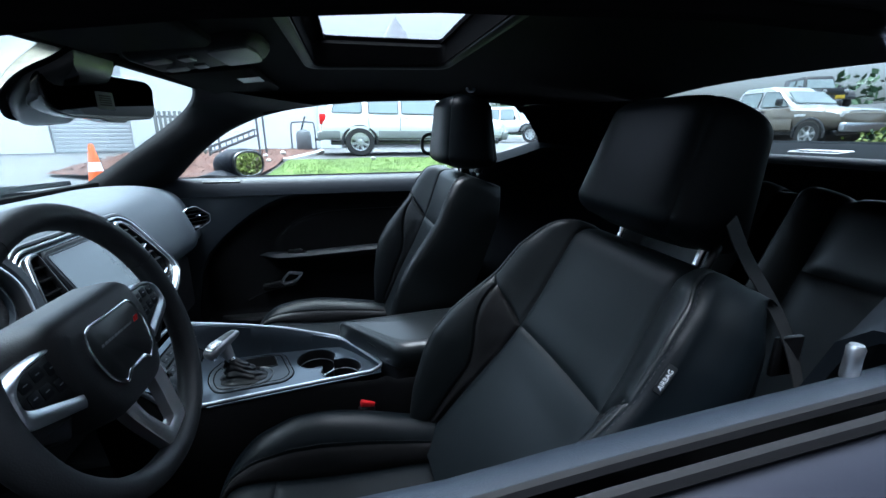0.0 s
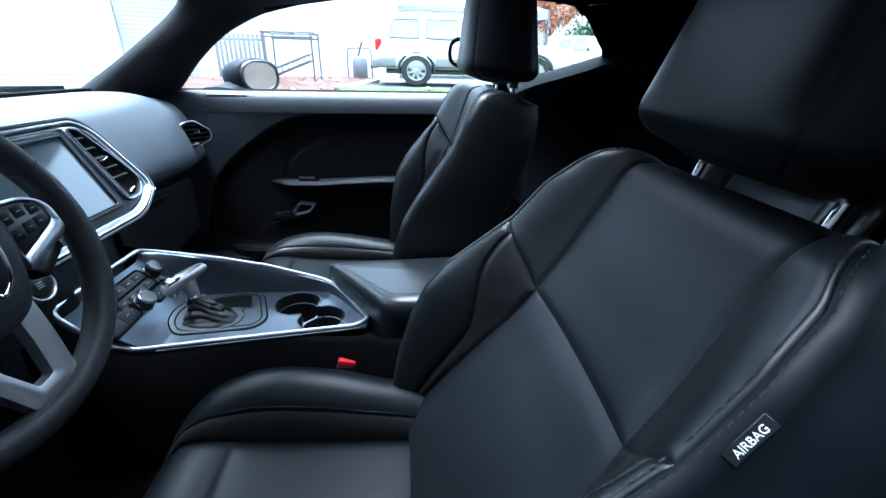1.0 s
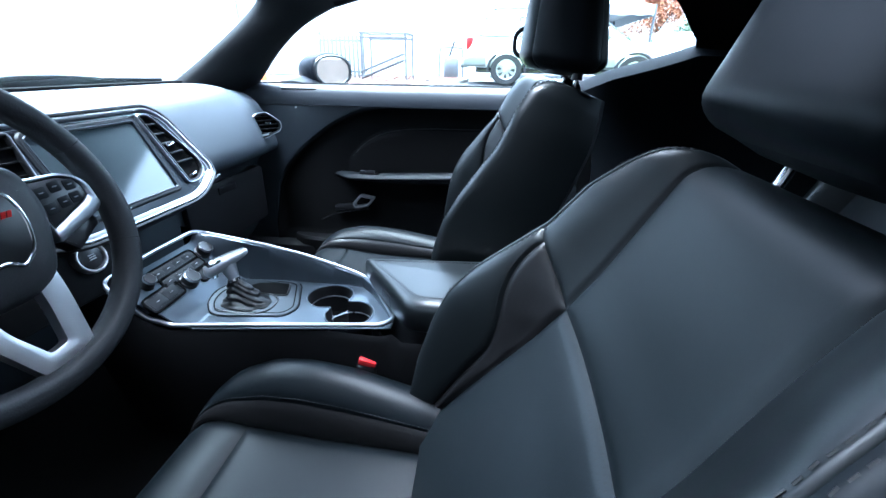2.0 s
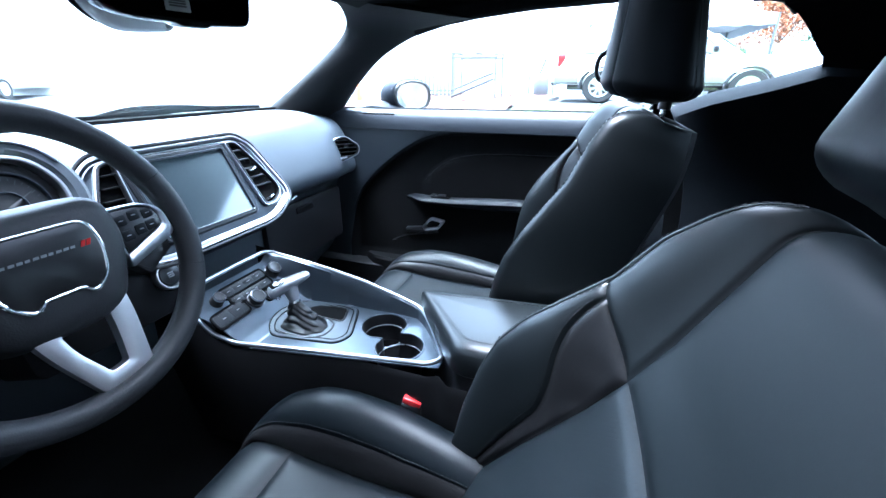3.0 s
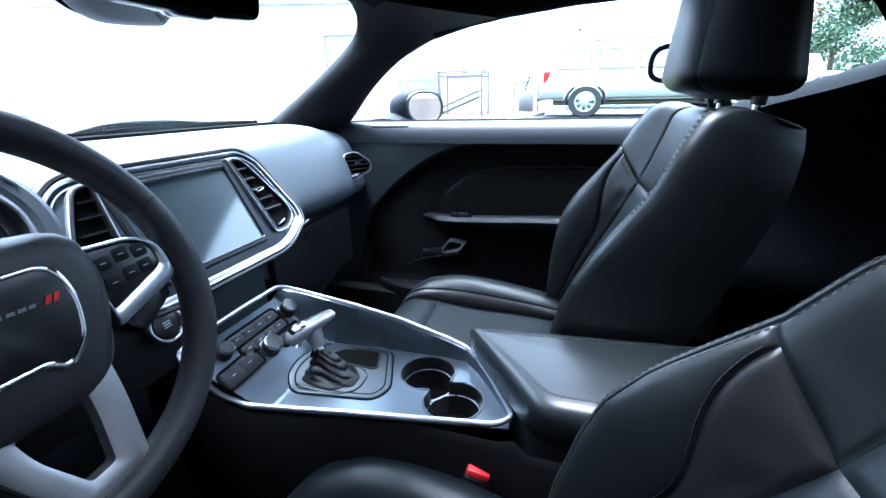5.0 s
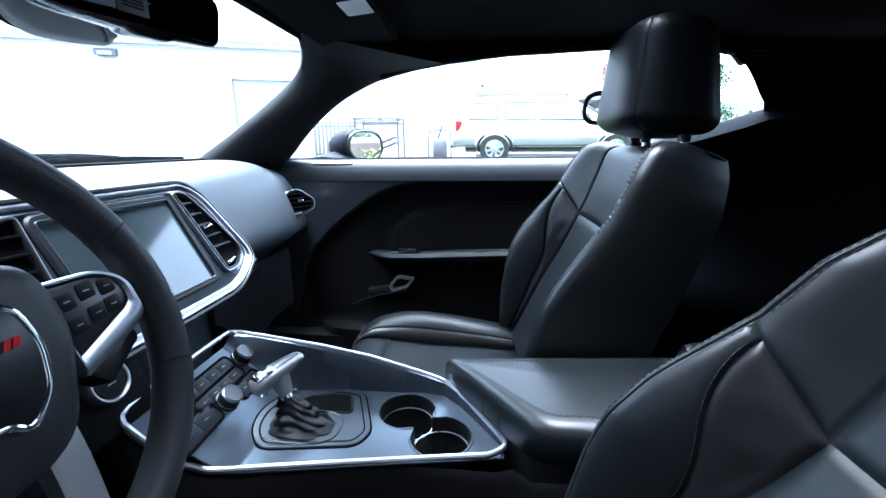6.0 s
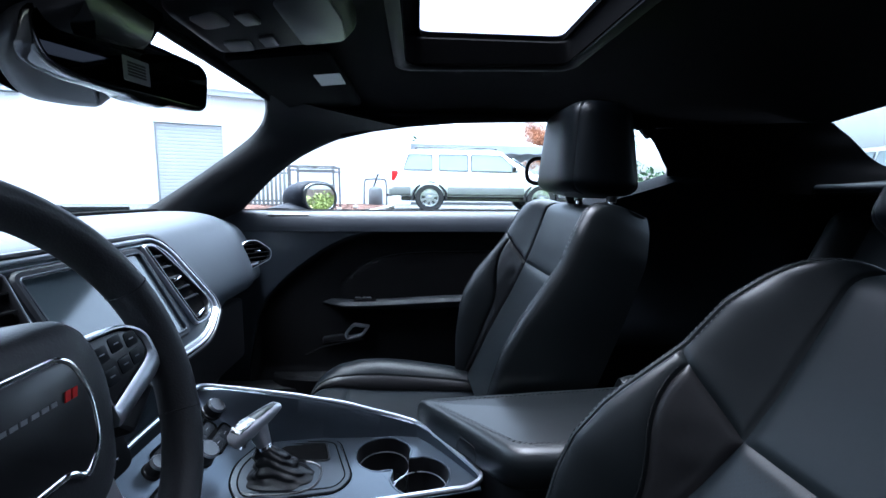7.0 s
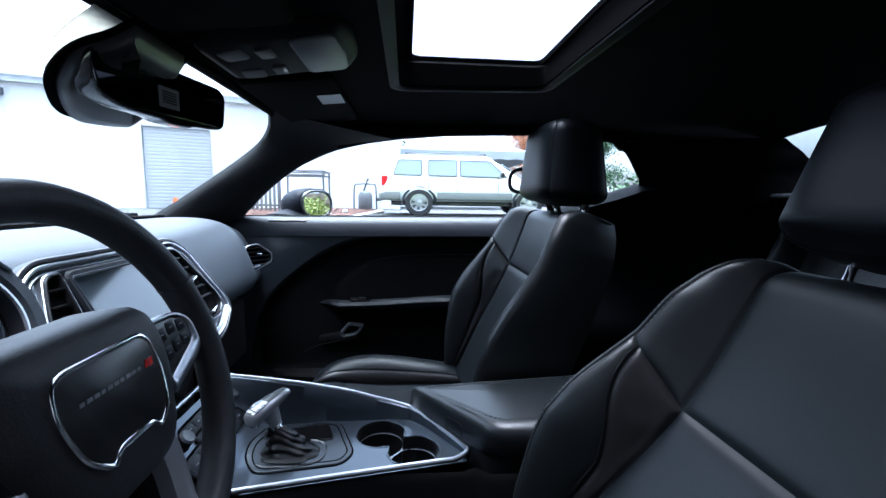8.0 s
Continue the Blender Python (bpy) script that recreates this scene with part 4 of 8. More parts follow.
    part("latch", plate(B(), rounded([(-0.045, 0.055), (0.045, 0.055), (0.045, 0.078), (-0.045, 0.078)], 0.006), tg, 0.0, 0.017, 0.003), SATIN_BLACK, lid)
    # trim strip under the bezel, on the passenger's side
    bm = B()
    box(bm, Vector((-0.520, 0.262, 0.752)) - o, (0.008, 0.036, 0.003), 0.001, 1, Matrix.Rotation(radians(16), 4, "X"))
    part("dash_latch", bm, CONSOLE, dash)
    tagged(dash, "black soft-touch dashboard with centre screen and round dials", "dashboard")


build_dash()

# ---- steering wheel ----
def build_steering_wheel():
    c = Vector((-0.343, -0.420, 0.853))
    wheel = empty("steering_wheel", Matrix.Translation(c))
    to = frame_of((0, 0, 0), (0, 1, 0), (-0.29, 0, 0.957))
    R, r = 0.1905, 0.0185

    def rim(a):
        # slightly flattened at the bottom
        k = 1.0 - 0.012 * max(0.0, -math.sin(a)) ** 6
        return to(R * k * math.cos(a), R * k * math.sin(a), 0.0)
    pts = [rim(2 * math.pi * i / 96) for i in range(96)]
    bm = B()
    nrm = to(0, 0, 1) - to(0, 0, 0)
    sweep(bm, pts, circle(r, 14, r * 1.08), closed=True, up=nrm)
    rim_ob = part("rim", bm, RIM_LEATHER, wheel, "thick black leather-wrapped rim")
    for a in (0.0, math.pi, math.pi * 0.25, math.pi * 0.75):
        a2 = a - 0.35
        p = rim(a2)
        d = Vector(rim(a2 + 0.02) - rim(a2 - 0.02)).normalized()
        side = d.cross(nrm).normalized()
        ring = [p + side * (r * 1.01 * math.cos(t)) + nrm * (r * 1.09 * math.sin(t)) for t in (2 * math.pi * k / 20 for k in range(20))]
        part("rim_seam", tube(B(), ring, 0.0007, 5, closed=True, up=d), THREAD, rim_ob)
    # padded hub
    hubbed = lambda pts: [(u * 0.96 - 0.003, v * 0.95 + 0.011) for u, v in pts]
    shield = hubbed(rounded([(-0.100, 0.071), (0.100, 0.071), (0.114, 0.005), (0.074, -0.102), (-0.074, -0.102), (-0.114, 0.005)], [0.05, 0.05, 0.05, 0.045, 0.045, 0.05], 8))
    bm = B()
    rings = []
    for w, d in ((-0.045, -0.004), (-0.01, 0.0), (0.004, 0.003), (0.012, 0.009), (0.017, 0.018), (0.020, 0.028)):
        rings.append([to(u, v, w) for u, v in inset(shield, d)])
    rings.append([to(u * 0.25, v * 0.25, 0.022) for u, v in shield])
    loft(bm, rings)
    hub = part("hub_pad", bm, RIM_LEATHER, wheel, "padded black airbag cover", sharp=60)
    badge = hubbed(rounded([(-0.058, 0.036), (0.058, 0.036), (0.066, 0.0), (0.056, -0.040), (0.034, -0.057), (0.024, -0.046), (-0.024, -0.046), (-0.034, -0.057), (-0.056, -0.040), (-0.066, 0.0)], [0.016, 0.016, 0.016, 0.016, 0.008, 0.008, 0.008, 0.008, 0.016, 0.016], 5))
    part("hub_plate", plate(B(), badge, to, 0.010, 0.0235, 0.002), SATIN_BLACK, hub, "smooth black plate on the hub", sharp=50)
    part("hub_ring", band(B(), inset(badge, -0.0036), inset(badge, 0.0012), to, 0.010, 0.0245, 0.001), CHROME, hub, "thin chrome outline")
    bm = B()
    for k in range(10):
        u = -0.046 + 0.0079 * k
        w_ = 0.0058 if k % 3 else 0.0048
        loft(bm, [[to(a, b, w) for a, b in ((u, 0.0150), (u + w_, 0.0150), (u + w_ + 0.001, 0.0182), (u + 0.001, 0.0182))] for w in (0.0234, 0.0242)])
    part("wordmark", bm, LABEL_MID, hub, "row of small grey lettering bars")
    bm = B()
    for k in range(2):
        u = 0.036 + 0.0062 * k
        loft(bm, [[to(a, b, w) for a, b in ((u, 0.0138), (u + 0.0048, 0.0138), (u + 0.0085, 0.0212), (u + 0.0037, 0.0212))] for w in (0.0236, 0.0246)])
    part("stripe_mark", bm, RED_PAINT, hub, "two slanted red stripes")
    # side spokes with thumb switches in a bright frame that widens along its lower edge
    for s in (1, -1):
        out = rounded([(s * u, v) for u, v in ((0.082, 0.052), (0.140, 0.050), (0.168, 0.034), (0.172, -0.004), (0.162, -0.012), (0.092, -0.036))], [0.004, 0.02, 0.016, 0.006, 0.006, 0.004], 5)
        inn = rounded([(s * u, v) for u, v in ((0.086, 0.047), (0.139, 0.045), (0.159, 0.031), (0.160, 0.012), (0.153, 0.006), (0.094, -0.018))], [0.004, 0.016, 0.012, 0.006, 0.006, 0.004], 5)
        sp = part("side_spoke", plate(B(), inset(out, 0.002), to, -0.020, 0.002, 0.004), SATIN_BLACK, wheel, "side spoke with thumb switches")
        part("spoke_frame", band(B(), out, inn, to, -0.006, 0.009, 0.003), SILVER, sp, "satin silver frame of the spoke")
        part("switch_pad", plate(B(), inset(inn, 0.001), to, 0.0, 0.006, 0.002), SATIN_BLACK, sp)
        for u, v in ((0.104, 0.030), (0.124, 0.034), (0.144, 0.032), (0.106, 0.008), (0.126, 0.012), (0.143, 0.014)):
            bm = B()
            plate(bm, rounded([(s * u - 0.008, v - 0.008), (s * u + 0.008, v - 0.007), (s * u + 0.008, v + 0.008), (s * u - 0.008, v + 0.007)], 0.003), to, 0.004, 0.0068, 0.0005)
            sw = part("switch", bm, BUTTON, sp)
            mk = B()
            loft(mk, [[to(s * u + x, v + y, w) for x, y in ((-0.003, -0.0006), (0.003, -0.0006), (0.003, 0.0006), (-0.003, 0.0006))] for w in (0.0068, 0.0071)])
            part("switch_mark", mk, LABEL_GREY, sw)
        pd = rounded([(s * u, v) for u, v in ((0.100, -0.034), (0.160, -0.010), (0.166, -0.028), (0.120, -0.056))], 0.006)
        part("shift_paddle", plate(B(), pd, to, -0.030, -0.006, 0.004), SATIN_BLACK, sp)
    # lower spoke: a bright U with an opening
    def turned(pts, deg=7.0):
        c_, s_ = math.cos(math.radians(deg)), math.sin(math.radians(deg))
        return [(u * c_ - v * s_, u * s_ + v * c_) for u, v in pts]
    out = rounded(turned([(-0.060, -0.060), (0.060, -0.060), (0.055, -0.100), (0.038, -0.174), (-0.030, -0.174), (-0.053, -0.100)]), [0.006, 0.006, 0.02, 0.008, 0.008, 0.02], 6)
    inn = rounded(turned([(-0.032, -0.078), (0.029, -0.078), (0.025, -0.105), (0.013, -0.152), (-0.011, -0.152), (-0.029, -0.105)]), [0.005, 0.005, 0.015, 0.005, 0.005, 0.015], 6)
    part("lower_spoke", band(B(), out, inn, to, -0.010, 0.009, 0.003), PALE_SILVER, wheel, "satin silver U-shaped lower spoke")
    # column shroud and stalks
    bm = B()
    rings = []
    for w, k in ((-0.03, 0.9), (-0.07, 1.0), (-0.16, 1.05), (-0.23, 1.2)):
        rings.append([to(0.072 * k * math.cos(a), -0.02 + 0.062 * k * math.sin(a), w) for a in (2 * math.pi * i / 24 for i in range(24))])
    part("column", loft(bm, rings), ROOF_TRIM, wheel, "black plastic column shroud")
    for s in (1, -1):
        bm = B()
        tube(bm, smooth_path([to(s * 0.06, 0.0, -0.075), to(s * 0.10, 0.015, -0.070), to(s * 0.150, 0.028, -0.060)], 5), 0.0085, 10, up=nrm)
        part("stalk", bm, SATIN_BLACK, wheel)
    tagged(wheel, "black leather steering wheel with silver lower spokes", "steering wheel")


build_steering_wheel()


# ---- centre console ----
def con_edges(x):
    """Driver's and passenger's edge of the console tray: (y, z) each."""
    yd = lerp([(-0.50, -0.186), (-0.466, -0.182), (-0.40, -0.156), (-0.2, -0.118), (0.05, -0.074)], x)
    zd = lerp([(-0.50, 0.700), (-0.466, 0.668), (-0.41, 0.585), (-0.37, 0.568), (0.05, 0.564)], x)
    yp = lerp([(-0.50, 0.070), (-0.40, 0.078), (-0.2, 0.088), (-0.10, 0.091), (-0.06, 0.086), (-0.03, 0.056), (0.0, 0.014), (0.05, -0.062)], x)
    zp = lerp([(-0.50, 0.690), (-0.466, 0.670), (-0.3, 0.642), (-0.2, 0.620), (-0.10, 0.589), (-0.06, 0.578), (0.0, 0.572), (0.05, 0.568)], x)
    return yd, zd, yp, zp


def tray_z(x, y):
    yd, zd, yp, zp = con_edges(x)
    u = (y - yd) / max(0.02, yp - yd)
    low = lerp([(-0.50, 0.684), (-0.466, 0.655), (-0.40, 0.598), (-0.365, 0.569), (-0.34, 0.557), (0.05, 0.553)], x)
    start = lerp([(-0.40, 0.88), (-0.34, 0.93), (-0.20, 0.95), (0.05, 0.95)], x)
    return low + (zp - low) * ease((u - start) / (0.99 - start))


def cup_outline(cups, r, neck):
    """Outline of two round wells joined by a neck."""
    (ax, ay), (bx, by) = cups
    a0 = math.atan2(by - ay, bx - ax)
    half = math.hypot(bx - ax, by - ay) / 2
    mx, my = (ax + bx) / 2, (ay + by) / 2
    pts = []
    for sgn, (cx, cy) in ((-1, cups[0]), (1, cups[1])):
        base = a0 if sgn > 0 else a0 + math.pi
        for k in range(33):
            t = base + radians(-128 + 256 * k / 32)
            pts.append((cx + r * math.cos(t), cy + r * math.sin(t)))
        side = base + math.pi / 2
        pts.append((mx + neck * math.cos(side), my + neck * math.sin(side)))
    return [tuple(p[:2]) for p in smooth_path([(x, y, 0) for x, y in pts], 2, closed=True)]


CLIMATE_PANELS = ((-0.046, 0.080, 0.029, 0.054, 0.0), (-0.040, 0.080, 0.005, 0.027, 0.002), (-0.104, -0.018, -0.022, 0.012, 0.002), (0.034, 0.098, -0.026, 0.000, 0.004))
CLIMATE_KNOBS = ((0.103, 0.033, 0.0165), (-0.064, 0.036, 0.0130), (0.008, -0.006, 0.0175))


def build_console():
    con = empty("centre_console", pose(-0.1, 0, 0.3))
    o = Vector((-0.1, 0, 0.3))
    L = lambda x, y, z: Vector((x, y, z)) - o
    # body
    bm = B()
    rings = []
    for x in steps(-0.52, 0.44, 40):
        if x < 0.05:
            yd, zd, yp, zp = con_edges(x)
            yp2 = max(yp, 0.095 + 0.01 * min(1, max(0, (x + 0.1) / 0.1)))
        else:
            yd, zd, yp2, zp = -0.122 + 0.04 * max(0, 1 - (x - 0.05) / 0.03), 0.572, 0.108, 0.572
        yd = min(yd, -0.10) if x > -0.1 else yd
        zt = min(zd, 0.572) - 0.012 if x > -0.36 else zd - 0.014
        zpt = max(zp - 0.014, 0.54)
        rings.append([L(x, yd - 0.004, zt), L(x, yd - 0.012, zt - 0.012), L(x, yd - 0.018, zt - 0.12), L(x, -0.15, 0.27), L(x, 0.125, 0.27), L(x, yp2 + 0.014, zpt - 0.12), L(x, yp2 + 0.008, zpt - 0.012), L(x, yp2, zpt - 0.004), L(x, yp2 - 0.004, 0.46), L(x, yd + 0.010, 0.46)])
    part("console_body", loft(bm, rings), ROOF_TRIM, con, "black moulded console body", sharp=50)
    # tray
    bm = B()
    xs = steps(-0.464, -0.405, 8) + steps(-0.405, 0.045, 90)[1:]
    cups = ((-0.121, 0.026), (-0.055, -0.036))
    ring8 = cup_outline(cups, 0.0490, 0.020)

    def tray(v, u):
        x = v
        yd, zd, yp, zp = con_edges(x)
        y = yd + (yp - yd) * u
        return L(x, y, tray_z(x, y))
    us = steps(0, 1, 60)
    g = [[(x, con_edges(x)[0] + (con_edges(x)[2] - con_edges(x)[0]) * u) for u in us] for x in xs]
    vs = [[bm.verts.new(L(x, y, tray_z(x, y))) for x, y in row] for row in g]
    for i in range(len(xs) - 1):
        for j in range(len(us) - 1):
            cx = (g[i][j][0] + g[i + 1][j + 1][0]) / 2
            cy = (g[i][j][1] + g[i + 1][j + 1][1]) / 2
            if any(math.hypot(cx - a, cy - b) < 0.0510 for a, b in cups) or math.hypot(cx + 0.088, cy + 0.005) < 0.027:
                continue
            bm.faces.new((vs[i][j], vs[i + 1][j], vs[i + 1][j + 1], vs[i][j + 1]))
    solid(bm, 0.003)
    part("tray", bm, TRAY, con, "satin graphite console tray")
    # bright strip round the tray
    loop = []
    for x in steps(-0.452, 0.02, 24):
        yd, zd, yp, zp = con_edges(x)
        loop.append((x, yd - 0.004, zd))
    loop += [(0.040, -0.074, 0.568), (0.046, -0.060, 0.570)]
    for x in reversed(steps(-0.452, 0.034, 28)):
        yd, zd, yp, zp = con_edges(x)
        loop.append((x, yp + 0.004, zp))
    loop += [(-0.464, 0.066, 0.673), (-0.467, 0.04, 0.674), (-0.468, -0.05, 0.674), (-0.468, -0.14, 0.672), (-0.464, -0.178, 0.668)]
    path = smooth_path([L(*p) for p in loop], 2, closed=True)
    bm = B()
    sweep(bm, path, [(-0.0036, -0.004), (0.0036, -0.004), (0.0041, 0.001), (0.0023, 0.0036), (-0.0023, 0.0036), (-0.0041, 0.001)], closed=True)
    part("bright_strip", bm, SILVER, con, "satin silver strip round the tray")
    # twin cup holder: one figure-of-eight well with a smooth lip
    cz = lambda u, v, w=0.0: L(u, v, 0.5535 + w)
    part("cup_lip", band(B(), inset(ring8, -0.0045), ring8, cz, -0.012, 0.0022, 0.0015), TRAY, con, "smooth lip of the cup holders")
    bm = B()
    loft(bm, [[cz(u, v, w) for u, v in inset(ring8, d)] for w, d in ((0.000, 0.0), (-0.006, 0.0006), (-0.030, 0.0016), (-0.062, 0.003), (-0.068, 0.005))], caps=False)
    well = part("cup_holder", bm, SATIN_BLACK, con, "deep black twin cup holder")
    for cx, cy in cups:
        # Near-black floor: the shade of the well is put into its colour.
        part("cup_floor", plate(B(), [(cx + a, cy + b) for a, b in circle(0.0490, 36)], cz, -0.076, -0.067 + 0.0005 * cx, 0.001), BLACK_AND_SHADE, well)
        part("grip_ring", tube(B(), [cz(cx + 0.0462 * math.cos(a), cy + 0.0462 * math.sin(a), -0.026) for a in (2 * math.pi * i / 40 for i in range(40))], 0.0011, 6, closed=True), SILVER, well, "fine bright ring in the well")
    # shift gate
    gate = rounded([(-0.368, -0.020), (-0.360, -0.066), (-0.332, -0.096), (-0.185, -0.074), (-0.168, -0.040), (-0.208, 0.066), (-0.248, 0.074), (-0.350, 0.064)], [0.03, 0.02, 0.02, 0.018, 0.018, 0.018, 0.016, 0.03], 6)
    zf = lambda u, v, w=0.0: L(u, v, tray_z(u, min(v, 0.03)) + w)
    part("gate_groove", plate(B(), inset(gate, -0.0022), zf, -0.01, 0.0006), BLACK_AND_SHADE, con)
    gt = part("shift_gate", plate(B(), inset(gate, 0.0008), zf, -0.01, 0.0032, 0.002, 2), CONSOLE, con, "graphite shift gate", sharp=12)
    part("gate_line", band(B(), inset(gate, 0.009), inset(gate, 0.0115), zf, 0.0, 0.0036), BLACK_AND_SHADE, gt)
    sl = rounded([(-0.350, 0.004), (-0.216, 0.004), (-0.232, 0.054), (-0.346, 0.050)], 0.010)
    # Flat plate on the gate, black to paint the shade of an opening.
    part("gate_slot", plate(B(), sl, zf, 0.0, 0.0038), BLACK_AND_SHADE, gt, "deep black shift slot")
    part("slot_edge", band(B(), inset(sl, -0.0035), sl, zf, 0.0, 0.0056, 0.0015), SATIN_BLACK, gt)
    # climate panel on the front slope
    tc = frame_of(L(-0.412, -0.055, 0.6085), (0, 1, 0), (-0.766, 0, 0.64))
    for u0, u1, v0, v1, lean in CLIMATE_PANELS:
        pn = rounded([(u0, v0), (u1, v0 + lean), (u1, v1 + lean), (u0, v1)], 0.009)
        pb = part("button_panel", plate(B(), pn, tc, -0.006, 0.003, 0.001), BUTTON, con, "climate button panel")
        part("panel_gap", band(B(), inset(pn, -0.0028), inset(pn, 0.0014), tc, -0.004, 0.0036), BLACK_AND_SHADE, pb)
        n = max(2, int((u1 - u0) / 0.030))
        for k in range(n):
            a, b = k / n, (k + 1) / n
            ua, ub = u0 + 0.005 + (u1 - u0 - 0.010) * a, u0 + 0.005 + (u1 - u0 - 0.010) * b - 0.002
            la, lb = lean * a, lean * b
            q = rounded([(ua, v0 + 0.005 + la), (ub, v0 + 0.005 + lb), (ub, v1 - 0.005 + lb), (ua, v1 - 0.005 + la)], 0.003)
            bt = part("button", plate(B(), q, tc, 0.001, 0.0037, 0.0003), BUTTON, pb)
            mk = B()
            uu, vv = (ua + ub) / 2, (v0 + v1) / 2 + (la + lb) / 2
            loft(mk, [[tc(uu + x, vv + y, w) for x, y in ((-0.004, -0.0005), (0.004, -0.0005), (0.004, 0.0005), (-0.004, 0.0005))] for w in (0.0037, 0.0040)])
            part("legend", mk, LABEL_MID, bt)
    for u, v, r in CLIMATE_KNOBS:
        kn = part("knob", loft(B(), [[tc(u + rr * math.cos(a), v + rr * math.sin(a), w) for a in (2 * math.pi * i / 28 for i in range(28))] for rr, w in ((r * 1.12, 0.0), (r * 1.1, 0.004), (r, 0.005), (r * 0.96, 0.019), (r * 0.86, 0.022), (r * 0.3, 0.0215))]), SATIN_BLACK, con, "round black control knob", sharp=50)
        part("knob_ring", loft(B(), [[tc(u + rr * math.cos(a), v + rr * math.sin(a), w) for a in (2 * math.pi * i / 28 for i in range(28))] for rr, w in ((r * 0.99, 0.0175), (r * 0.98, 0.020), (r * 0.90, 0.0215))], caps=False), SILVER, kn)
    # armrest lid
    bm = B()
    lid = rounded([(0.088, -0.116), (0.42, -0.122), (0.42, 0.112), (-0.066, 0.106)], [0.030, 0.03, 0.03, 0.020], 8)
    top = lambda u, v, w=0.0: L(u, v, 0.572 + w * (0.90 + 0.10 * ease((u + 0.05) / 0.16)) + 0.012 * ease((u + 0.05) / 0.30))
    rings = []
    for w, d in ((0.0, 0.003), (0.004, 0.0), (0.036, 0.0), (0.046, 0.002), (0.053, 0.006), (0.058, 0.012), (0.0605, 0.020), (0.0615, 0.034)):
        rings.append([top(0.19 + (u - 0.19) * (1 - d / 0.22), -0.006 + (v + 0.006) * (1 - d / 0.114), w) for u, v in lid])
    rings.append([top(0.22 + (u - 0.22) * 0.3, -0.008 + (v + 0.008) * 0.2, 0.0635) for u, v in lid])
    loft(bm, rings)
    arm = part("armrest_lid", bm, LEATHER, con, "padded black leather armrest lid", sharp=60)
    bm = B()
    ln = [(0.19 + (u - 0.19) * 0.87, -0.006 + (v + 0.006) * 0.76) for u, v in lid]
    for k_, h_ in ((1.0, 0.0614), (0.97, 0.0616)):
        stitch_row(bm, [top(0.19 + (u - 0.19) * k_, -0.006 + (v + 0.006) * k_, h_) for u, v in ln + ln[:1]], 0.005, 0.004, 0.0006)
    tagged(part("stitching", bm, THREAD, arm), kind="stuff")
    nt = rounded([(-0.024, -0.014), (0.024, -0.014), (0.020, 0.012), (-0.020, 0.012)], 0.008)
    tl = frame_of(L(0.0262, -0.024, 0.594), (0.570, -0.822, 0), (0, 0, 1))
    if (tl(0, 0, 1) - tl(0, 0, 0)).x > 0:
        tl = frame_of(L(0.0262, -0.024, 0.594), (-0.570, 0.822, 0), (0, 0, 1))
    part("latch_notch", band(B(), inset(nt, -0.003), nt, tl, -0.02, 0.0022, 0.002), LEATHER_SOFT, arm)
    # Black plate paints the shade of the finger notch.
    part("lid_latch", plate(B(), nt, tl, -0.02, 0.0006, 0.0), BLACK_AND_SHADE, arm, "dark finger notch of the lid")
    part("bin", plate(B(), inset(lid, 0.006), lambda u, v, w: L(u, v, w), 0.40, 0.580, 0.0), TRIM_DARK, con)
    tagged(con, "black centre console with graphite tray and silver strip", "centre console")


def stitch_row(bm, pts, length, gap, r):
    """Small raised stitches along a path."""
    pts = [Vector(p) for p in pts]
    acc, need = 0.0, 0.0
    for a, b in zip(pts, pts[1:]):
        d = b - a
        n = d.length
        if n < 1e-7:
            continue
        d /= n
        while need <= acc + n:
            p = a + d * (need - acc)
            q = p + d * length
            up = Vector((0.3, 0.2, 0.93))
            s = d.cross(up).normalized() * r
            t = s.cross(d).normalized() * r
            ends = [[bm.verts.new(e + x) for x in (s, t, -s, -t)] for e in (p, q)]
            for i in range(4):
                bm.faces.new((ends[0][i], ends[0][(i + 1) % 4], ends[1][(i + 1) % 4], ends[1][i]))
            need += length + gap
        acc += n


build_console()


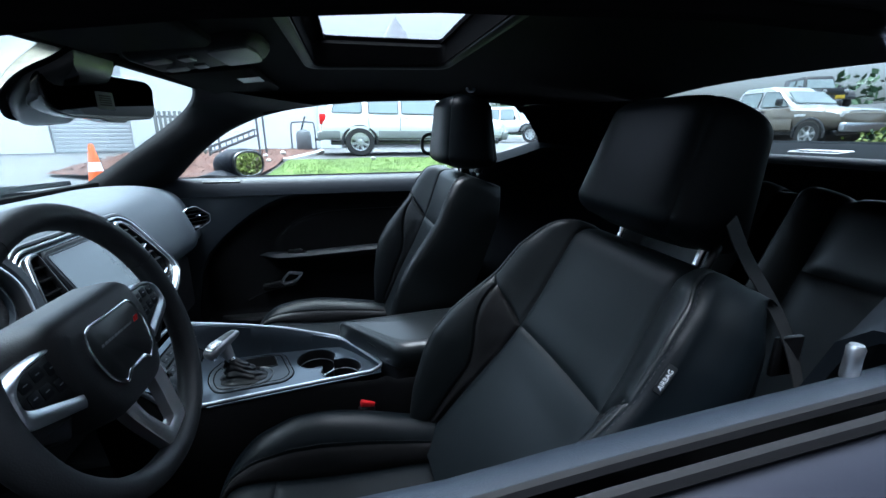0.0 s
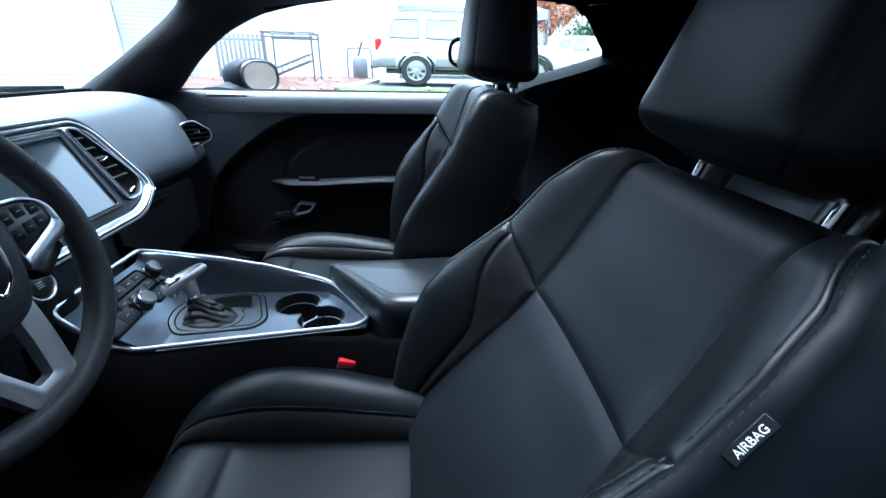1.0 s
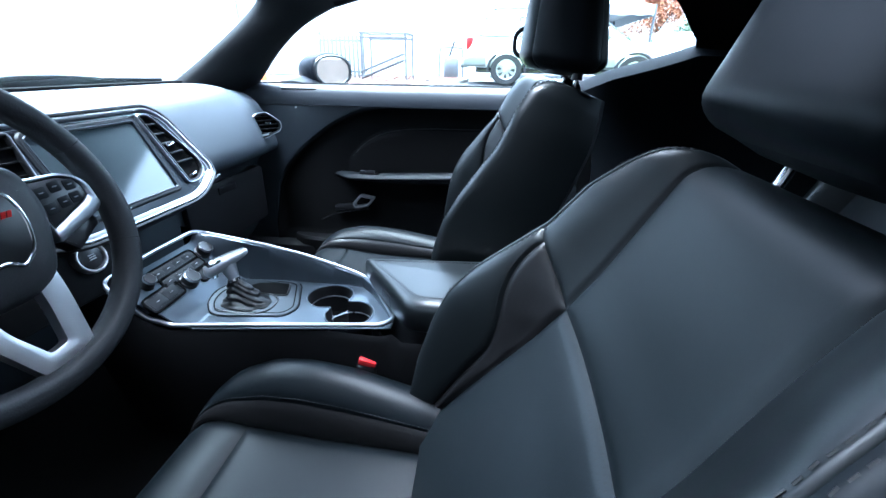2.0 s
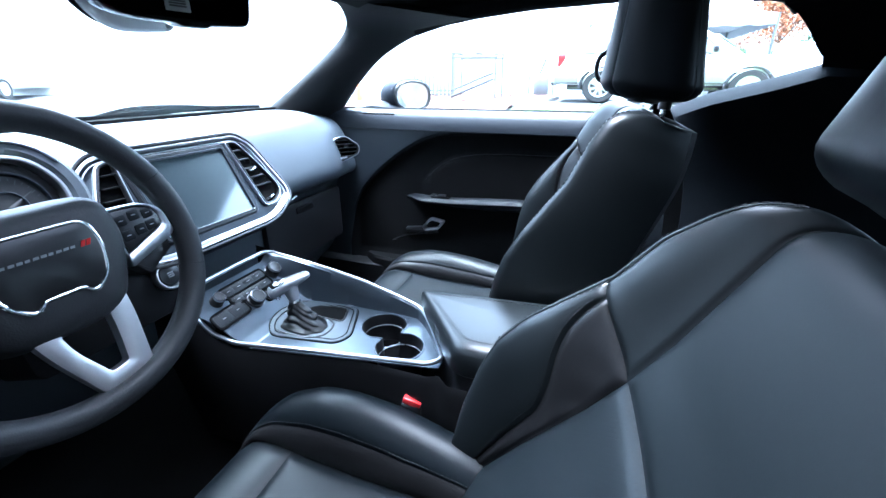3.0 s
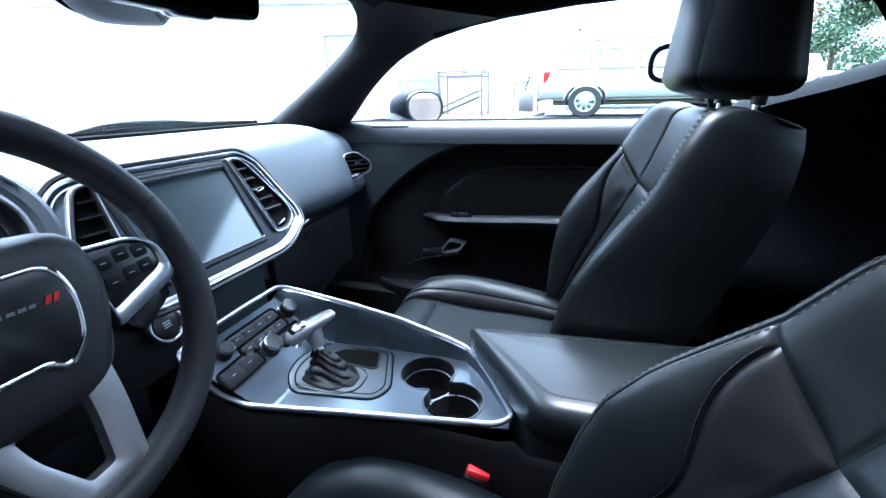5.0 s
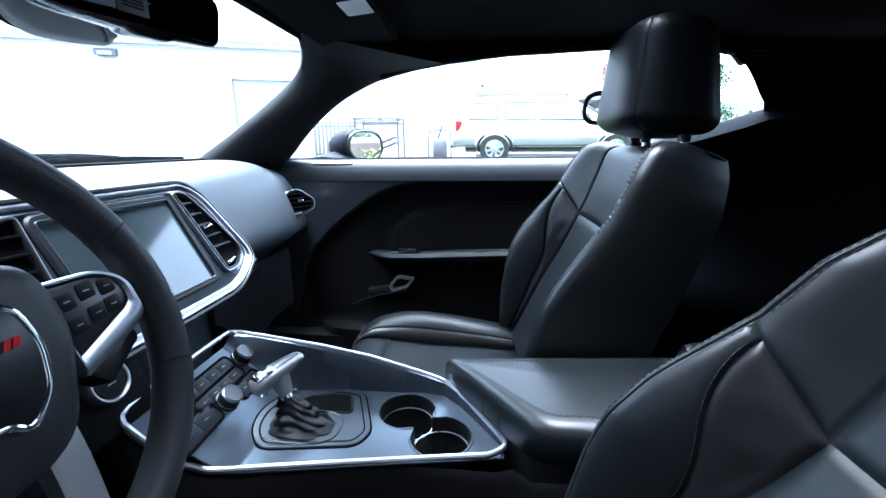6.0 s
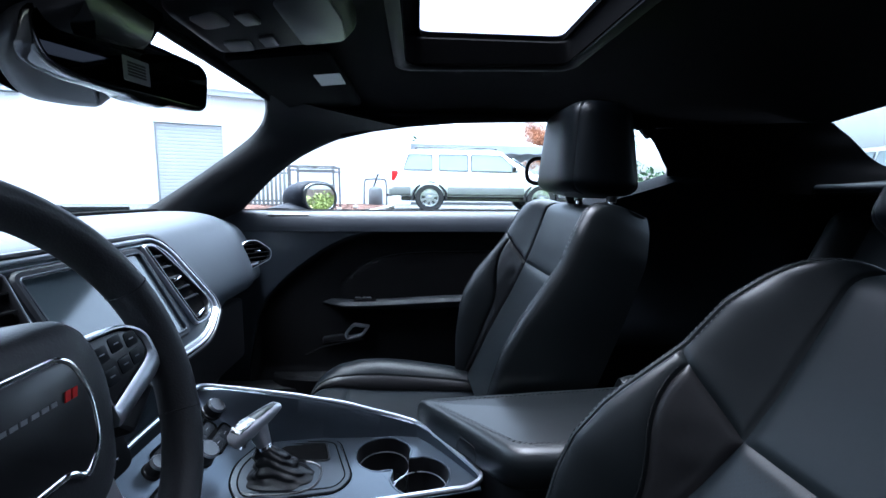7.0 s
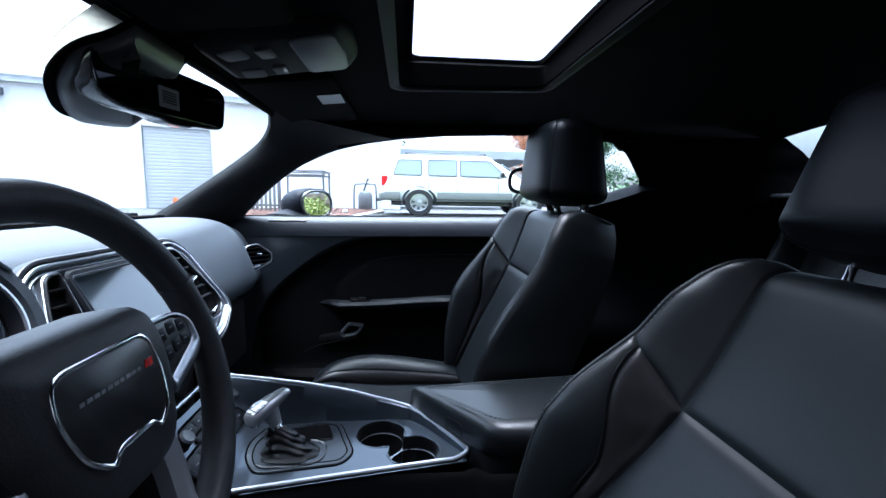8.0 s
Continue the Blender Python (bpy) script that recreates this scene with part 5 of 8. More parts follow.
def build_shifter():
    """Lever on a gathered leather boot, with a cross grip."""
    base = Vector((-0.288, -0.038, 0.558))
    sh = empty("gear_lever", Matrix.Translation(base))
    tip = Vector((-0.331, -0.018, 0.640)) - base
    bm = B()
    rings = []
    for k in range(41):
        t = k / 40
        p = Vector((0.0, 0, 0)).lerp(tip * 0.62, t)
        r = lerp([(0, 0.050), (0.05, 0.050), (0.14, 0.040), (0.30, 0.032), (0.6, 0.024), (0.85, 0.017), (1, 0.0115)], t)
        ring = []
        for i in range(64):
            a = 2 * math.pi * i / 64
            lump = 0.30 * noise.noise(Vector((1.6 * math.cos(a) + 3.1, 1.6 * math.sin(a), t * 3.5))) * math.sin(math.pi * min(1, t * 1.05 + 0.05))
            ph = t * 12 + 2.2 * math.sin(a + 0.6) + 1.5 * math.cos(2 * a)
            fold = 1 + lump + 0.17 * (abs(math.sin(ph / 1.0)) - 0.5) * math.sin(math.pi * min(1, t + 0.05)) ** 0.5
            ring.append(p + Vector((r * 1.16 * fold * math.cos(a), r * 0.74 * fold * math.sin(a), 0)))
        rings.append(ring)
    part("boot", loft(bm, rings), BOOT_LEATHER, sh, "gathered black leather boot", sharp=75)
    part("boot_frame", tube(B(), [Vector((0.066 * math.copysign(abs(math.cos(a)) ** 0.7, math.cos(a)), 0.042 * math.copysign(abs(math.sin(a)) ** 0.7, math.sin(a)), 0.001)) for a in (2 * math.pi * i / 48 for i in range(48))], 0.0022, 8, closed=True), SATIN_BLACK, sh)
    part("stem", tube(B(), [tip * 0.56, tip * 0.7, tip * 0.85, tip * 1.0], 0.0155, 18, up=(1, 0, 0), scale=lambda u: 0.62 + 0.58 * u), SATIN_PAINT, sh, "thick satin silver lever stem")
    part("collar", tube(B(), [tip * 0.56, tip * 0.62], 0.0120, 18, up=(1, 0, 0)), CHROME, sh)
    d = Vector((0.51, 0.85, 0.11)).normalized()
    side = Vector((0.85, -0.51, 0.0)).normalized()
    up = side.cross(d)
    if up.z < 0:
        up = -up
    bm = B()
    rings = []
    for t, w, h, lift in ((-0.046, 0.009, 0.006, -0.002), (-0.043, 0.015, 0.011, 0.000), (-0.032, 0.0185, 0.0135, 0.003), (-0.010, 0.0185, 0.0135, 0.006), (0.016, 0.0165, 0.011, 0.009), (0.036, 0.0145, 0.008, 0.011), (0.046, 0.012, 0.0055, 0.012), (0.049, 0.007, 0.003, 0.0122)):
        c = tip + d * t + up * lift
        rings.append([c + side * (w * math.copysign(abs(math.cos(a)) ** 0.7, math.cos(a))) + up * (h * math.copysign(abs(math.sin(a)) ** 0.8, math.sin(a))) for a in (2 * math.pi * i / 24 for i in range(24))])
    grip = part("grip", loft(bm, rings), SATIN_PAINT, sh, "satin silver cross grip", sharp=60)
    bm = B()
    rings = []
    for t, w, lift in ((-0.006, 0.0125, 0.0188), (0.014, 0.0115, 0.0196), (0.032, 0.0095, 0.0188), (0.042, 0.006, 0.0178)):
        c = tip + d * t + up * lift
        rings.append([c + side * (w * x) + up * z for x, z in ((-1, -0.006), (1, -0.006), (0.9, -0.001), (0.5, 0.0015), (-0.5, 0.0015), (-0.9, -0.001))])
    part("grip_pad", loft(bm, rings), LEATHER, grip, "dark leather pad on the grip")
    bm = B()
    rings = []
    for t, w, lift in ((-0.040, 0.010, 0.0125), (-0.034, 0.0135, 0.0158), (-0.018, 0.0140, 0.0182), (-0.011, 0.0120, 0.0190)):
        c = tip + d * t + up * lift
        rings.append([c + side * (w * x) + up * z for x, z in ((-1, -0.005), (1, -0.005), (0.9, 0.0), (-0.9, 0.0))])
    ind = part("shift_display", loft(bm, rings), PIANO, grip, "gloss black shift pattern panel")
    bm = B()
    for k in range(4):
        c = tip + d * -0.025 + side * (-0.008 + 0.0052 * k) + up * 0.0174
        loft(bm, [[c + d * x + side * y + up * w for x, y in ((-0.003, -0.001), (0.003, -0.001), (0.003, 0.001), (-0.003, 0.001))] for w in (0.0, 0.0004)])
    tagged(part("shift_marks", bm, LABEL_WHITE, ind), kind="stuff")
    part("release_knob", tube(B(), [tip + d * -0.030 + up * -0.004, tip + d * -0.032 + up * -0.018], 0.008, 14, up=(1, 0, 0)), CHROME, grip)
    tagged(sh, "gear lever with satin silver grip and leather boot", "gear lever")


build_shifter()

# ---- seats ----
class Pad:
    """A cushion surface of (a across -1..1, v along 0..1), cut into panels that dip at their seams."""

    def __init__(self, f):
        self.f = f

    def normal(self, a, v):
        e = 0.004
        p = (Vector(self.f(min(1, a + e), v)) - Vector(self.f(max(-1, a - e), v)))
        q = (Vector(self.f(a, min(1, v + e))) - Vector(self.f(a, max(0, v - e))))
        n = p.cross(q)
        return n.normalized() if n.length > 1e-12 else Vector((0, 0, 1))

    def at(self, a, v, lift=0.0):
        return Vector(self.f(a, v)) + self.normal(a, v) * lift

    def panel(self, a0, a1, v0, v1, na, nv, seams="lrtb", depth=0.009, width=0.011, flip=1.0, wrinkle=0.0, puff=0.0):
        """v0, v1 may be functions of a, and a0, a1 of the way along. seams: which sides dip (l, r, b, t)."""
        fv0 = v0 if callable(v0) else (lambda a: v0)
        fv1 = v1 if callable(v1) else (lambda a: v1)
        bm = B()
        mix = lambda t: 0.35 * t + 0.65 * (0.5 - 0.5 * math.cos(math.pi * t))
        fa0 = a0 if callable(a0) else (lambda t: a0)
        fa1 = a1 if callable(a1) else (lambda t: a1)
        rows = []
        for j in range(nv + 1):
            row = []
            al, ar = fa0(mix(j / nv)), fa1(mix(j / nv))
            span_a = (Vector(self.f(ar, (fv0(ar) + fv1(ar)) / 2)) - Vector(self.f(al, (fv0(al) + fv1(al)) / 2))).length
            for i in range(na + 1):
                ta, tv = mix(i / na), mix(j / nv)
                a = al + (ar - al) * ta
                lo, hi = fv0(a), fv1(a)
                v = lo + (hi - lo) * tv
                span_v = 0.66 * (hi - lo)
                ds = []
                if "l" in seams:
                    ds.append(ta * span_a)
                if "r" in seams:
                    ds.append((1 - ta) * span_a)
                if "b" in seams:
                    ds.append(tv * span_v)
                if "t" in seams:
                    ds.append((1 - tv) * span_v)
                d = min(ds) if ds else 1.0
                dip = depth * math.exp(-(d / width) ** 2) + 0.4 * depth * math.exp(-(d / (3 * width)) ** 2)
                w = 0.0
                if wrinkle:
                    p = Vector(self.f(a, v))
                    w = wrinkle * noise.noise(Vector((p.x * 22, p.y * 34, p.z * 22))) * min(1.0, d / 0.012)
                bulge = puff * math.sin(math.pi * ta) * math.sin(math.pi * tv)
                row.append(bm.verts.new(self.at(a, v, (-dip + w + bulge) * flip)))
            rows.append(row)
        for r0, r1 in zip(rows, rows[1:]):
            for i in range(na):
                bm.faces.new((r0[i], r0[i + 1], r1[i + 1], r1[i]))
        return bm


def build_front_seat(name, place, recline, out, label, raised, cush_dx=0.0, cush_dz=0.0, head_dx=0.0, tall=0.222, crown=0.595, roll_h=0.050, head_lean=-12, inboard=1.0, outboard=1.0, cross=0.375, cush_roll=1.0):
    """out: the side (+1 or -1 in y) on which the door lies."""
    seat = empty(name, place)
    ca, sa = math.cos(radians(recline)), math.sin(radians(recline))

    def lay(s, h, w):
        """Across, up along the back, out of the back."""
        return (h * sa - w * ca, s, h * ca + w * sa)

    hw = [(0, 0.222), (0.10, 0.246), (0.22, 0.260), (0.34, 0.260), (0.44, 0.253), (0.52, 0.246), (0.58, 0.230), (0.62, 0.204), (0.66, 0.170)]
    si = [(0, 0.200), (0.15, 0.178), (0.375, 0.147), (0.63, 0.150), (0.66, 0.135)]
    wb = [(0, 0.080), (0.10, 0.118), (0.19, 0.140), (0.25, 0.146), (0.31, 0.136), (0.37, 0.115), (0.445, 0.088), (0.53, 0.078), (0.60, 0.056), (0.66, 0.040)]
    w0 = [(0, 0.030), (0.15, 0.022), (0.30, 0.008), (0.45, 0.004), (0.66, 0.014)]

    def back(a, v):
        roll = max(0.0, (v - 0.86) / 0.14)
        h = crown * min(1.0, v / 0.86)
        dw = 0.0
        if roll > 0:
            th = roll * math.pi * 0.62
            h = crown + roll_h * math.sin(th)
            dw = -0.055 * (1 - math.cos(th))
        HW, SI, WB, W0 = lerp(hw, h), lerp(si, h), lerp(wb, h), lerp(w0, h)
        x, sg = abs(a), (1 if a >= 0 else -1)
        rad = 0.022
        WB = W0 + (WB - W0) * (inboard if sg != out else outboard)
        if sg == out:
            SI += 0.018 * ease((h - 0.05) / 0.2) * ease((0.58 - h) / 0.25)
        HW += 0.018 * ease((h - 0.15) / 0.25) if sg == out else 0.0
        sc = HW - rad
        wi = W0 + 0.010
        if x <= 0.55:
            t = x / 0.55
            s, w = SI * t, W0 + 0.010 * t * t
        elif x <= 0.82:
            t = (x - 0.55) / 0.27
            s, w = SI + (sc - SI) * t, wi + (WB - wi) * (0.35 * t + 0.65 * ease(t))
        elif x <= 0.92:
            th = (x - 0.82) / 0.10 * math.pi / 2
            s, w = sc + rad * math.sin(th), WB - rad * (1 - math.cos(th))
        else:
            t = (x - 0.92) / 0.08
            puffed = 0.030 if sg == out else 0.0
            deep = 0.118 - 0.022 * ease((v - 0.74) / 0.24)
            s, w = HW - 0.020 * t * t + puffed * math.sin(math.pi * min(1.0, t * 1.2)), WB - rad - (WB - rad + deep) * t
        keep = 1.0 if x <= 0.92 else 1.0 - (x - 0.92) / 0.08
        return lay(sg * s, h, w + dw * keep)

    P = Pad(back)
    vx, vn = cross / crown * 0.86, (cross + 0.070) / crown * 0.86

    def cut(a):
        return vx + (vn - vx) * min(1.0, (abs(a) - 0.55) / 0.30)
    flip = 1.0
    n = P.normal(0.0, 0.5)
    flip = 1.0 if n.x < 0 else -1.0
    bc = empty("backrest")
    bc.parent = seat
    part("lower_insert", P.panel(-0.55, 0.55, 0.0, vx, 30, 30, "lrt", flip=flip, puff=0.006, depth=0.0046, width=0.0055), PERF, bc, "perforated leather centre panel")
    part("upper_insert", P.panel(-0.55, 0.55, vx, 1.0, 30, 30, "lrb", flip=flip, puff=0.006, depth=0.0046, width=0.0055), INSERT, bc, "smooth leather upper panel")
    # the pleated strip widens into the notch at the shoulder; the bolster panel is leaf-shaped beside it
    leaf = lambda t: 0.615 + 0.140 * ease((t - 0.54) / 0.44)
    for s in (1, -1):
        q = (lambda a, b: (a, b) if s > 0 else (-b, -a))
        edge = (lambda t, s=s: s * leaf(t))
        strip = (0.55, edge) if s > 0 else (edge, -0.55)
        pad = (edge, 0.825) if s > 0 else (-0.825, edge)
        part("bolster_strip", P.panel(*strip, 0.0, cut, 14, 40, "lrt", flip=flip, wrinkle=0.004, depth=0.0040, width=0.0035), LEATHER_SOFT, bc, "creased matte leather strip")
        part("bolster_panel", P.panel(*pad, 0.0, cut, 16, 40, "lrt", flip=flip, depth=0.0040, width=0.0035, puff=0.005), LEATHER, bc)
        # Door-side bolster takes the darker copy, so its shade is in the colour.
        part("bolster_side", P.panel(*q(0.825, 1.0), 0.0, 1.0, 18, 56, ("l" if s > 0 else "r"), flip=flip, depth=0.0036, width=0.003), SHADED_LEATHER if s == out else LEATHER, bc)
        part("shoulder_panel", P.panel(*q(0.55, 0.825), cut, 1.0, 24, 34, "lrb", flip=flip, depth=0.0042, width=0.0035, puff=0.003), LEATHER, bc)
        bm = B()
        for a_ in (0.842, 0.806):
            stitch_row(bm, [P.at(s * a_, v, 0.0003 * flip) for v in steps(0.03, vn - 0.01, 60)], 0.0056, 0.0040, 0.0008)
            stitch_row(bm, [P.at(s * a_, v, 0.0003 * flip) for v in steps(vn + 0.012, 0.93, 40)], 0.0056, 0.0040, 0.0008)
        row = [(leaf(t) + 0.013, t) for t in steps(0.06, 0.96, 60)]
        stitch_row(bm, [P.at(s * a_, t * cut(a_), 0.0002 * flip) for a_, t in row], 0.0048, 0.0034, 0.0006)
        tagged(part("stitching", bm, THREAD, bc), kind="stuff")
    # rear shell of the backrest
    bm = B()
    rings = []
    for v in steps(0.0, 1.0, 30):
        e0, e1 = Vector(back(-1, v)), Vector(back(1, v))
        ring = []
        for u in steps(0, 1, 14):
            p = e0.lerp(e1, u)
            bul = 0.030 * (1 - (2 * u - 1) ** 4)
            ring.append(p + Vector((ca, 0, -sa)) * bul)
        rings.append(ring)
    loft(bm, rings, closed=False)
    part("back_shell", bm, SEAT_SHELL, bc, "plain black vinyl seat back")

    # cushion
    wz = [(0, -0.010), (0.08, -0.004), (0.25, 0.000), (0.36, 0.008), (0.43, 0.014), (0.475, 0.004), (0.500, -0.026), (0.508, -0.07), (0.500, -0.15)]
    arc = smooth_path([(d, z, 0) for d, z in wz], 8)
    chw = [(0, 0.240), (0.2, 0.258), (0.36, 0.256), (0.44, 0.240), (0.49, 0.205), (0.52, 0.19)]

    def cushion(a, v):
        i = v * (len(arc) - 1)
        k = min(int(i), len(arc) - 2)
        p = arc[k].lerp(arc[k + 1], i - k)
        d, z = p.x, p.y
        HW = lerp(chw, d)
        x, sg = abs(a), (1 if a >= 0 else -1)
        SI = min(0.146, HW - 0.07)
        bz = lerp([(0, 0.066), (0.10, 0.084), (0.20, 0.104), (0.28, 0.112), (0.35, 0.100), (0.42, 0.066), (0.48, 0.024), (0.52, 0.0)], d) * cush_roll
        end = 0.70 * math.pi
        if x <= 0.55:
            t = x / 0.55
            s, h = SI * t, z + 0.006 * t * t
        elif x <= 0.92:
            # a full round bolster
            th = (x - 0.55) / 0.37 * end
            s, h = SI + (HW - SI) * (1 - math.cos(th)) / (1 - math.cos(end)), z + 0.006 * math.cos(th / 2) + bz * math.sin(th) ** 1.15
        else:
            t = (x - 0.92) / 0.08
            s, h = HW - 0.012 * t, z + 0.006 * math.cos(end / 2) + bz * math.sin(end) ** 1.15 - 0.13 * t * max(0.1, min(1.0, (z + bz + 0.15) / 0.1))
        return (-d + 0.02 + cush_dx, sg * s, h + cush_dz)

    C = Pad(cushion)
    n = C.normal(0.0, 0.3)
    fl = 1.0 if n.z > 0 else -1.0
    cu = empty("seat_cushion")
    cu.parent = seat
    # the cross seam lies about 35 cm ahead of the hinge
    vs = next(i for i, p in enumerate(arc) if p.x > 0.372) / (len(arc) - 1)
    # Cushion panels use the same leather with shade in its colour.
    part("centre_insert", C.panel(-0.55, 0.55, 0.0, vs, 28, 28, "lrt", flip=fl, puff=0.007, depth=0.004, width=0.006), SHADED_LEATHER, cu, "smooth leather centre panel")
    part("front_insert", C.panel(-0.55, 0.55, vs, 1.0, 24, 22, "lrb", flip=fl, puff=0.003, depth=0.004, width=0.006), SHADED_LEATHER, cu)
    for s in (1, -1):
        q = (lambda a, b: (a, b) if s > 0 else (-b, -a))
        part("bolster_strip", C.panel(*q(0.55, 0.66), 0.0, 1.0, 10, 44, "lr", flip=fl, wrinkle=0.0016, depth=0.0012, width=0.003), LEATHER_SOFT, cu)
        part("bolster_panel", C.panel(*q(0.66, 1.0), 0.0, 1.0, 26, 44, ("l" if s > 0 else "r"), flip=fl, depth=0.0022, width=0.004), SHADED_LEATHER, cu)
        bm = B()
        stitch_row(bm, [C.at(s * 0.675, v, 0.0003 * fl) for v in steps(0.03, 0.8, 70)], 0.0055, 0.0035, 0.0007)
        tagged(part("stitching", bm, THREAD, cu), kind="stuff")
    # plinth and runners
    bm = B()
    rings = []
    for x, k in ((0.06, 0.94), (0.0, 1.0), (-0.30, 1.0), (-0.46, 0.92)):
        rings.append([(x, 0.24 * k * u, z) for u, z in ((-1, -0.03), (-1.02, -0.08), (-0.9, -0.15), (0.9, -0.15), (1.02, -0.08), (1, -0.03))])
    loft(bm, rings)
    part("plinth", bm, SEAT_SHELL, seat, "black plastic seat base")
    drop = -(place.translation.z - 0.245)
    for s in (1, -1):
        part("runner", box(B(), (-0.18, s * 0.19, (drop - 0.14) / 2), (0.44, 0.045, abs(drop + 0.14)), 0.006), SATIN_BLACK, seat)

    # head restraint on two bright posts
    tilt = recline + head_lean
    cb, sb = math.cos(radians(tilt)), math.sin(radians(tilt))
    base = Vector(lay(0, 0.64, -0.030)) + Vector((head_dx, 0, 0))

    def hp(s, h, w):
        return base + Vector((h * sb - w * cb, s, h * cb + w * sb))

    def head(a, v):
        # a runs round the block from the back over one side to the front and on; v from the foot to the top
        th = a * math.pi
        h = raised + tall * v
        k = 1.0 - 0.10 * v - 0.02 * (1 - v)
        edge = min(1.0, (min(v, 1 - v) / 0.16)) if min(v, 1 - v) < 0.16 else 1.0
        rr = math.sqrt(max(0.0, 1 - (1 - edge) ** 2))
        W, D = (0.158 - 0.010 * v) * k * (0.72 + 0.28 * rr), (0.102 - 0.026 * v) * (0.5 + 0.5 * rr)
        c, s_ = math.cos(th), math.sin(th)
        px = W * math.copysign(abs(s_) ** 0.50, s_)
        pw = D * math.copysign(abs(c) ** 0.62, c)
        return hp(px, h, pw + 0.020 * v - 0.002)
    H = Pad(head)
    n = H.normal(0.0, 0.5)
    hf = 1.0 if n.x < 0 else -1.0
    hd = empty("head_restraint")
    hd.parent = seat
    # Head restraint covers use the shaded copy of the leather.
    part("front_panel", H.panel(-0.26, 0.26, 0.0, 1.0, 26, 26, "lr", depth=0.0018, width=0.004, flip=hf), SHADED_LEATHER, hd, "black leather front of the head restraint")
    part("side_panel", H.panel(0.26, 0.72, 0.0, 1.0, 22, 26, "lr", depth=0.0018, width=0.004, flip=hf), SHADED_LEATHER, hd)
    part("side_panel", H.panel(-0.72, -0.26, 0.0, 1.0, 22, 26, "lr", depth=0.0018, width=0.004, flip=hf), SHADED_LEATHER, hd)
    part("rear_panel", H.panel(0.72, 1.0, 0.0, 1.0, 10, 26, "l", depth=0.002, flip=hf), SHADED_LEATHER, hd)
    part("rear_panel", H.panel(-1.0, -0.72, 0.0, 1.0, 10, 26, "r", depth=0.002, flip=hf), SHADED_LEATHER, hd)
    for v, nm in ((0.0, "foot_cover"), (1.0, "top_cover")):
        bm = B()
        ring = [head(-1 + 2 * i / 72, v) for i in range(72)]
        mid = sum(ring, Vector()) / 72
        up = hp(0, 1, 0) - hp(0, 0, 0)
        lift = 0.012 if v else -0.008
        loft(bm, [ring, [p.lerp(mid, 0.30) + up * lift * 0.7 for p in ring], [p.lerp(mid, 0.92) + up * lift for p in ring]])
        part(nm, bm, SHADED_LEATHER, hd, sharp=60)
    for s in (1, -1):
        po = part("post", tube(B(), [hp(s * 0.102, -0.03, -0.032), hp(s * 0.102, raised + 0.03, -0.032)], 0.0062, 14, up=(1, 0, 0)), CHROME, hd, "bright steel post")
        part("post_collar", tube(B(), [hp(s * 0.102, -0.016, -0.032), hp(s * 0.102, 0.002, -0.032)], 0.012, 14, up=(1, 0, 0)), SATIN_BLACK, po)

    # belt guide loop on the door-side shoulder
    gp = [hp(out * 0.130, raised + 0.030, 0.050), hp(out * 0.146, raised + 0.027, 0.090), hp(out * 0.152, raised + 0.042, 0.110), hp(out * 0.152, raised + 0.078, 0.112), hp(out * 0.146, raised + 0.096, 0.092), hp(out * 0.130, raised + 0.098, 0.050)]
    if out < 0:
        gp = [hp(out * 0.120, -0.010, -0.020), hp(out * 0.146, -0.012, 0.000), hp(out * 0.158, 0.010, 0.008), hp(out * 0.158, 0.034, 0.006), hp(out * 0.146, 0.046, -0.010), hp(out * 0.120, 0.046, -0.030)]
    part("belt_guide", tube(B(), smooth_path(gp, 6), 0.0062, 10, up=(1, 0, 0)), SATIN_BLACK, seat, "black loop that guides the belt")
    # side lever and seat-back latch
    part("recline_lever", box(B(), (-0.12, out * 0.262, -0.10), (0.16, 0.018, 0.030), 0.008, 3), SATIN_BLACK, seat)
    part("hinge_cover", loft(B(), [[(0.01 + r * math.cos(a), out * y, -0.02 + 0.8 * r * math.sin(a)) for a in (2 * math.pi * i / 24 for i in range(24))] for r, y in ((0.060, 0.235), (0.060, 0.262), (0.050, 0.270), (0.01, 0.271))]), SEAT_SHELL, seat)

    # side airbag tag sewn into the outer seam
    a_tag, v_tag = 0.880 * out, 0.485 / crown * 0.86
    p = P.at(a_tag, v_tag, 0.0010 * flip)
    dv = (P.at(a_tag, v_tag + 0.02) - P.at(a_tag, v_tag - 0.02)).normalized()
    nn = P.normal(a_tag, v_tag) * flip
    xx = dv
    yy = nn.cross(xx).normalized()
    m = Matrix((( xx.x, yy.x, nn.x, p.x), (xx.y, yy.y, nn.y, p.y), (xx.z, yy.z, nn.z, p.z), (0, 0, 0, 1)))
    tb = B()
    box(tb, (0, 0, 0), (0.040, 0.0115, 0.0014), 0.0006, 1)
    tag = part("airbag_tag", tb, LEATHER, seat, "small black woven tag", at=m)
    words("tag_lettering", "AIRBAG", 0.0082, pose(0, -0.0005, 0.0011), LABEL_WHITE, tag, 0.0003)
    tagged(seat, label, "car seat", group="front seats")
    return seat


build_front_seat("front_seat", pose(0.165, -0.380, 0.400), 31, -1, "reclined black leather driver's seat with stitched bolsters", 0.036, head_dx=-0.014, outboard=0.80)
build_front_seat("front_seat", pose(0.135, 0.377, 0.446), 20.5, 1, "upright black leather passenger seat with stitched bolsters", -0.002, -0.040, -0.016, -0.020, 0.215, crown=0.568, roll_h=0.042, head_lean=-16, inboard=0.72, outboard=0.94, cross=0.405, cush_roll=0.62)


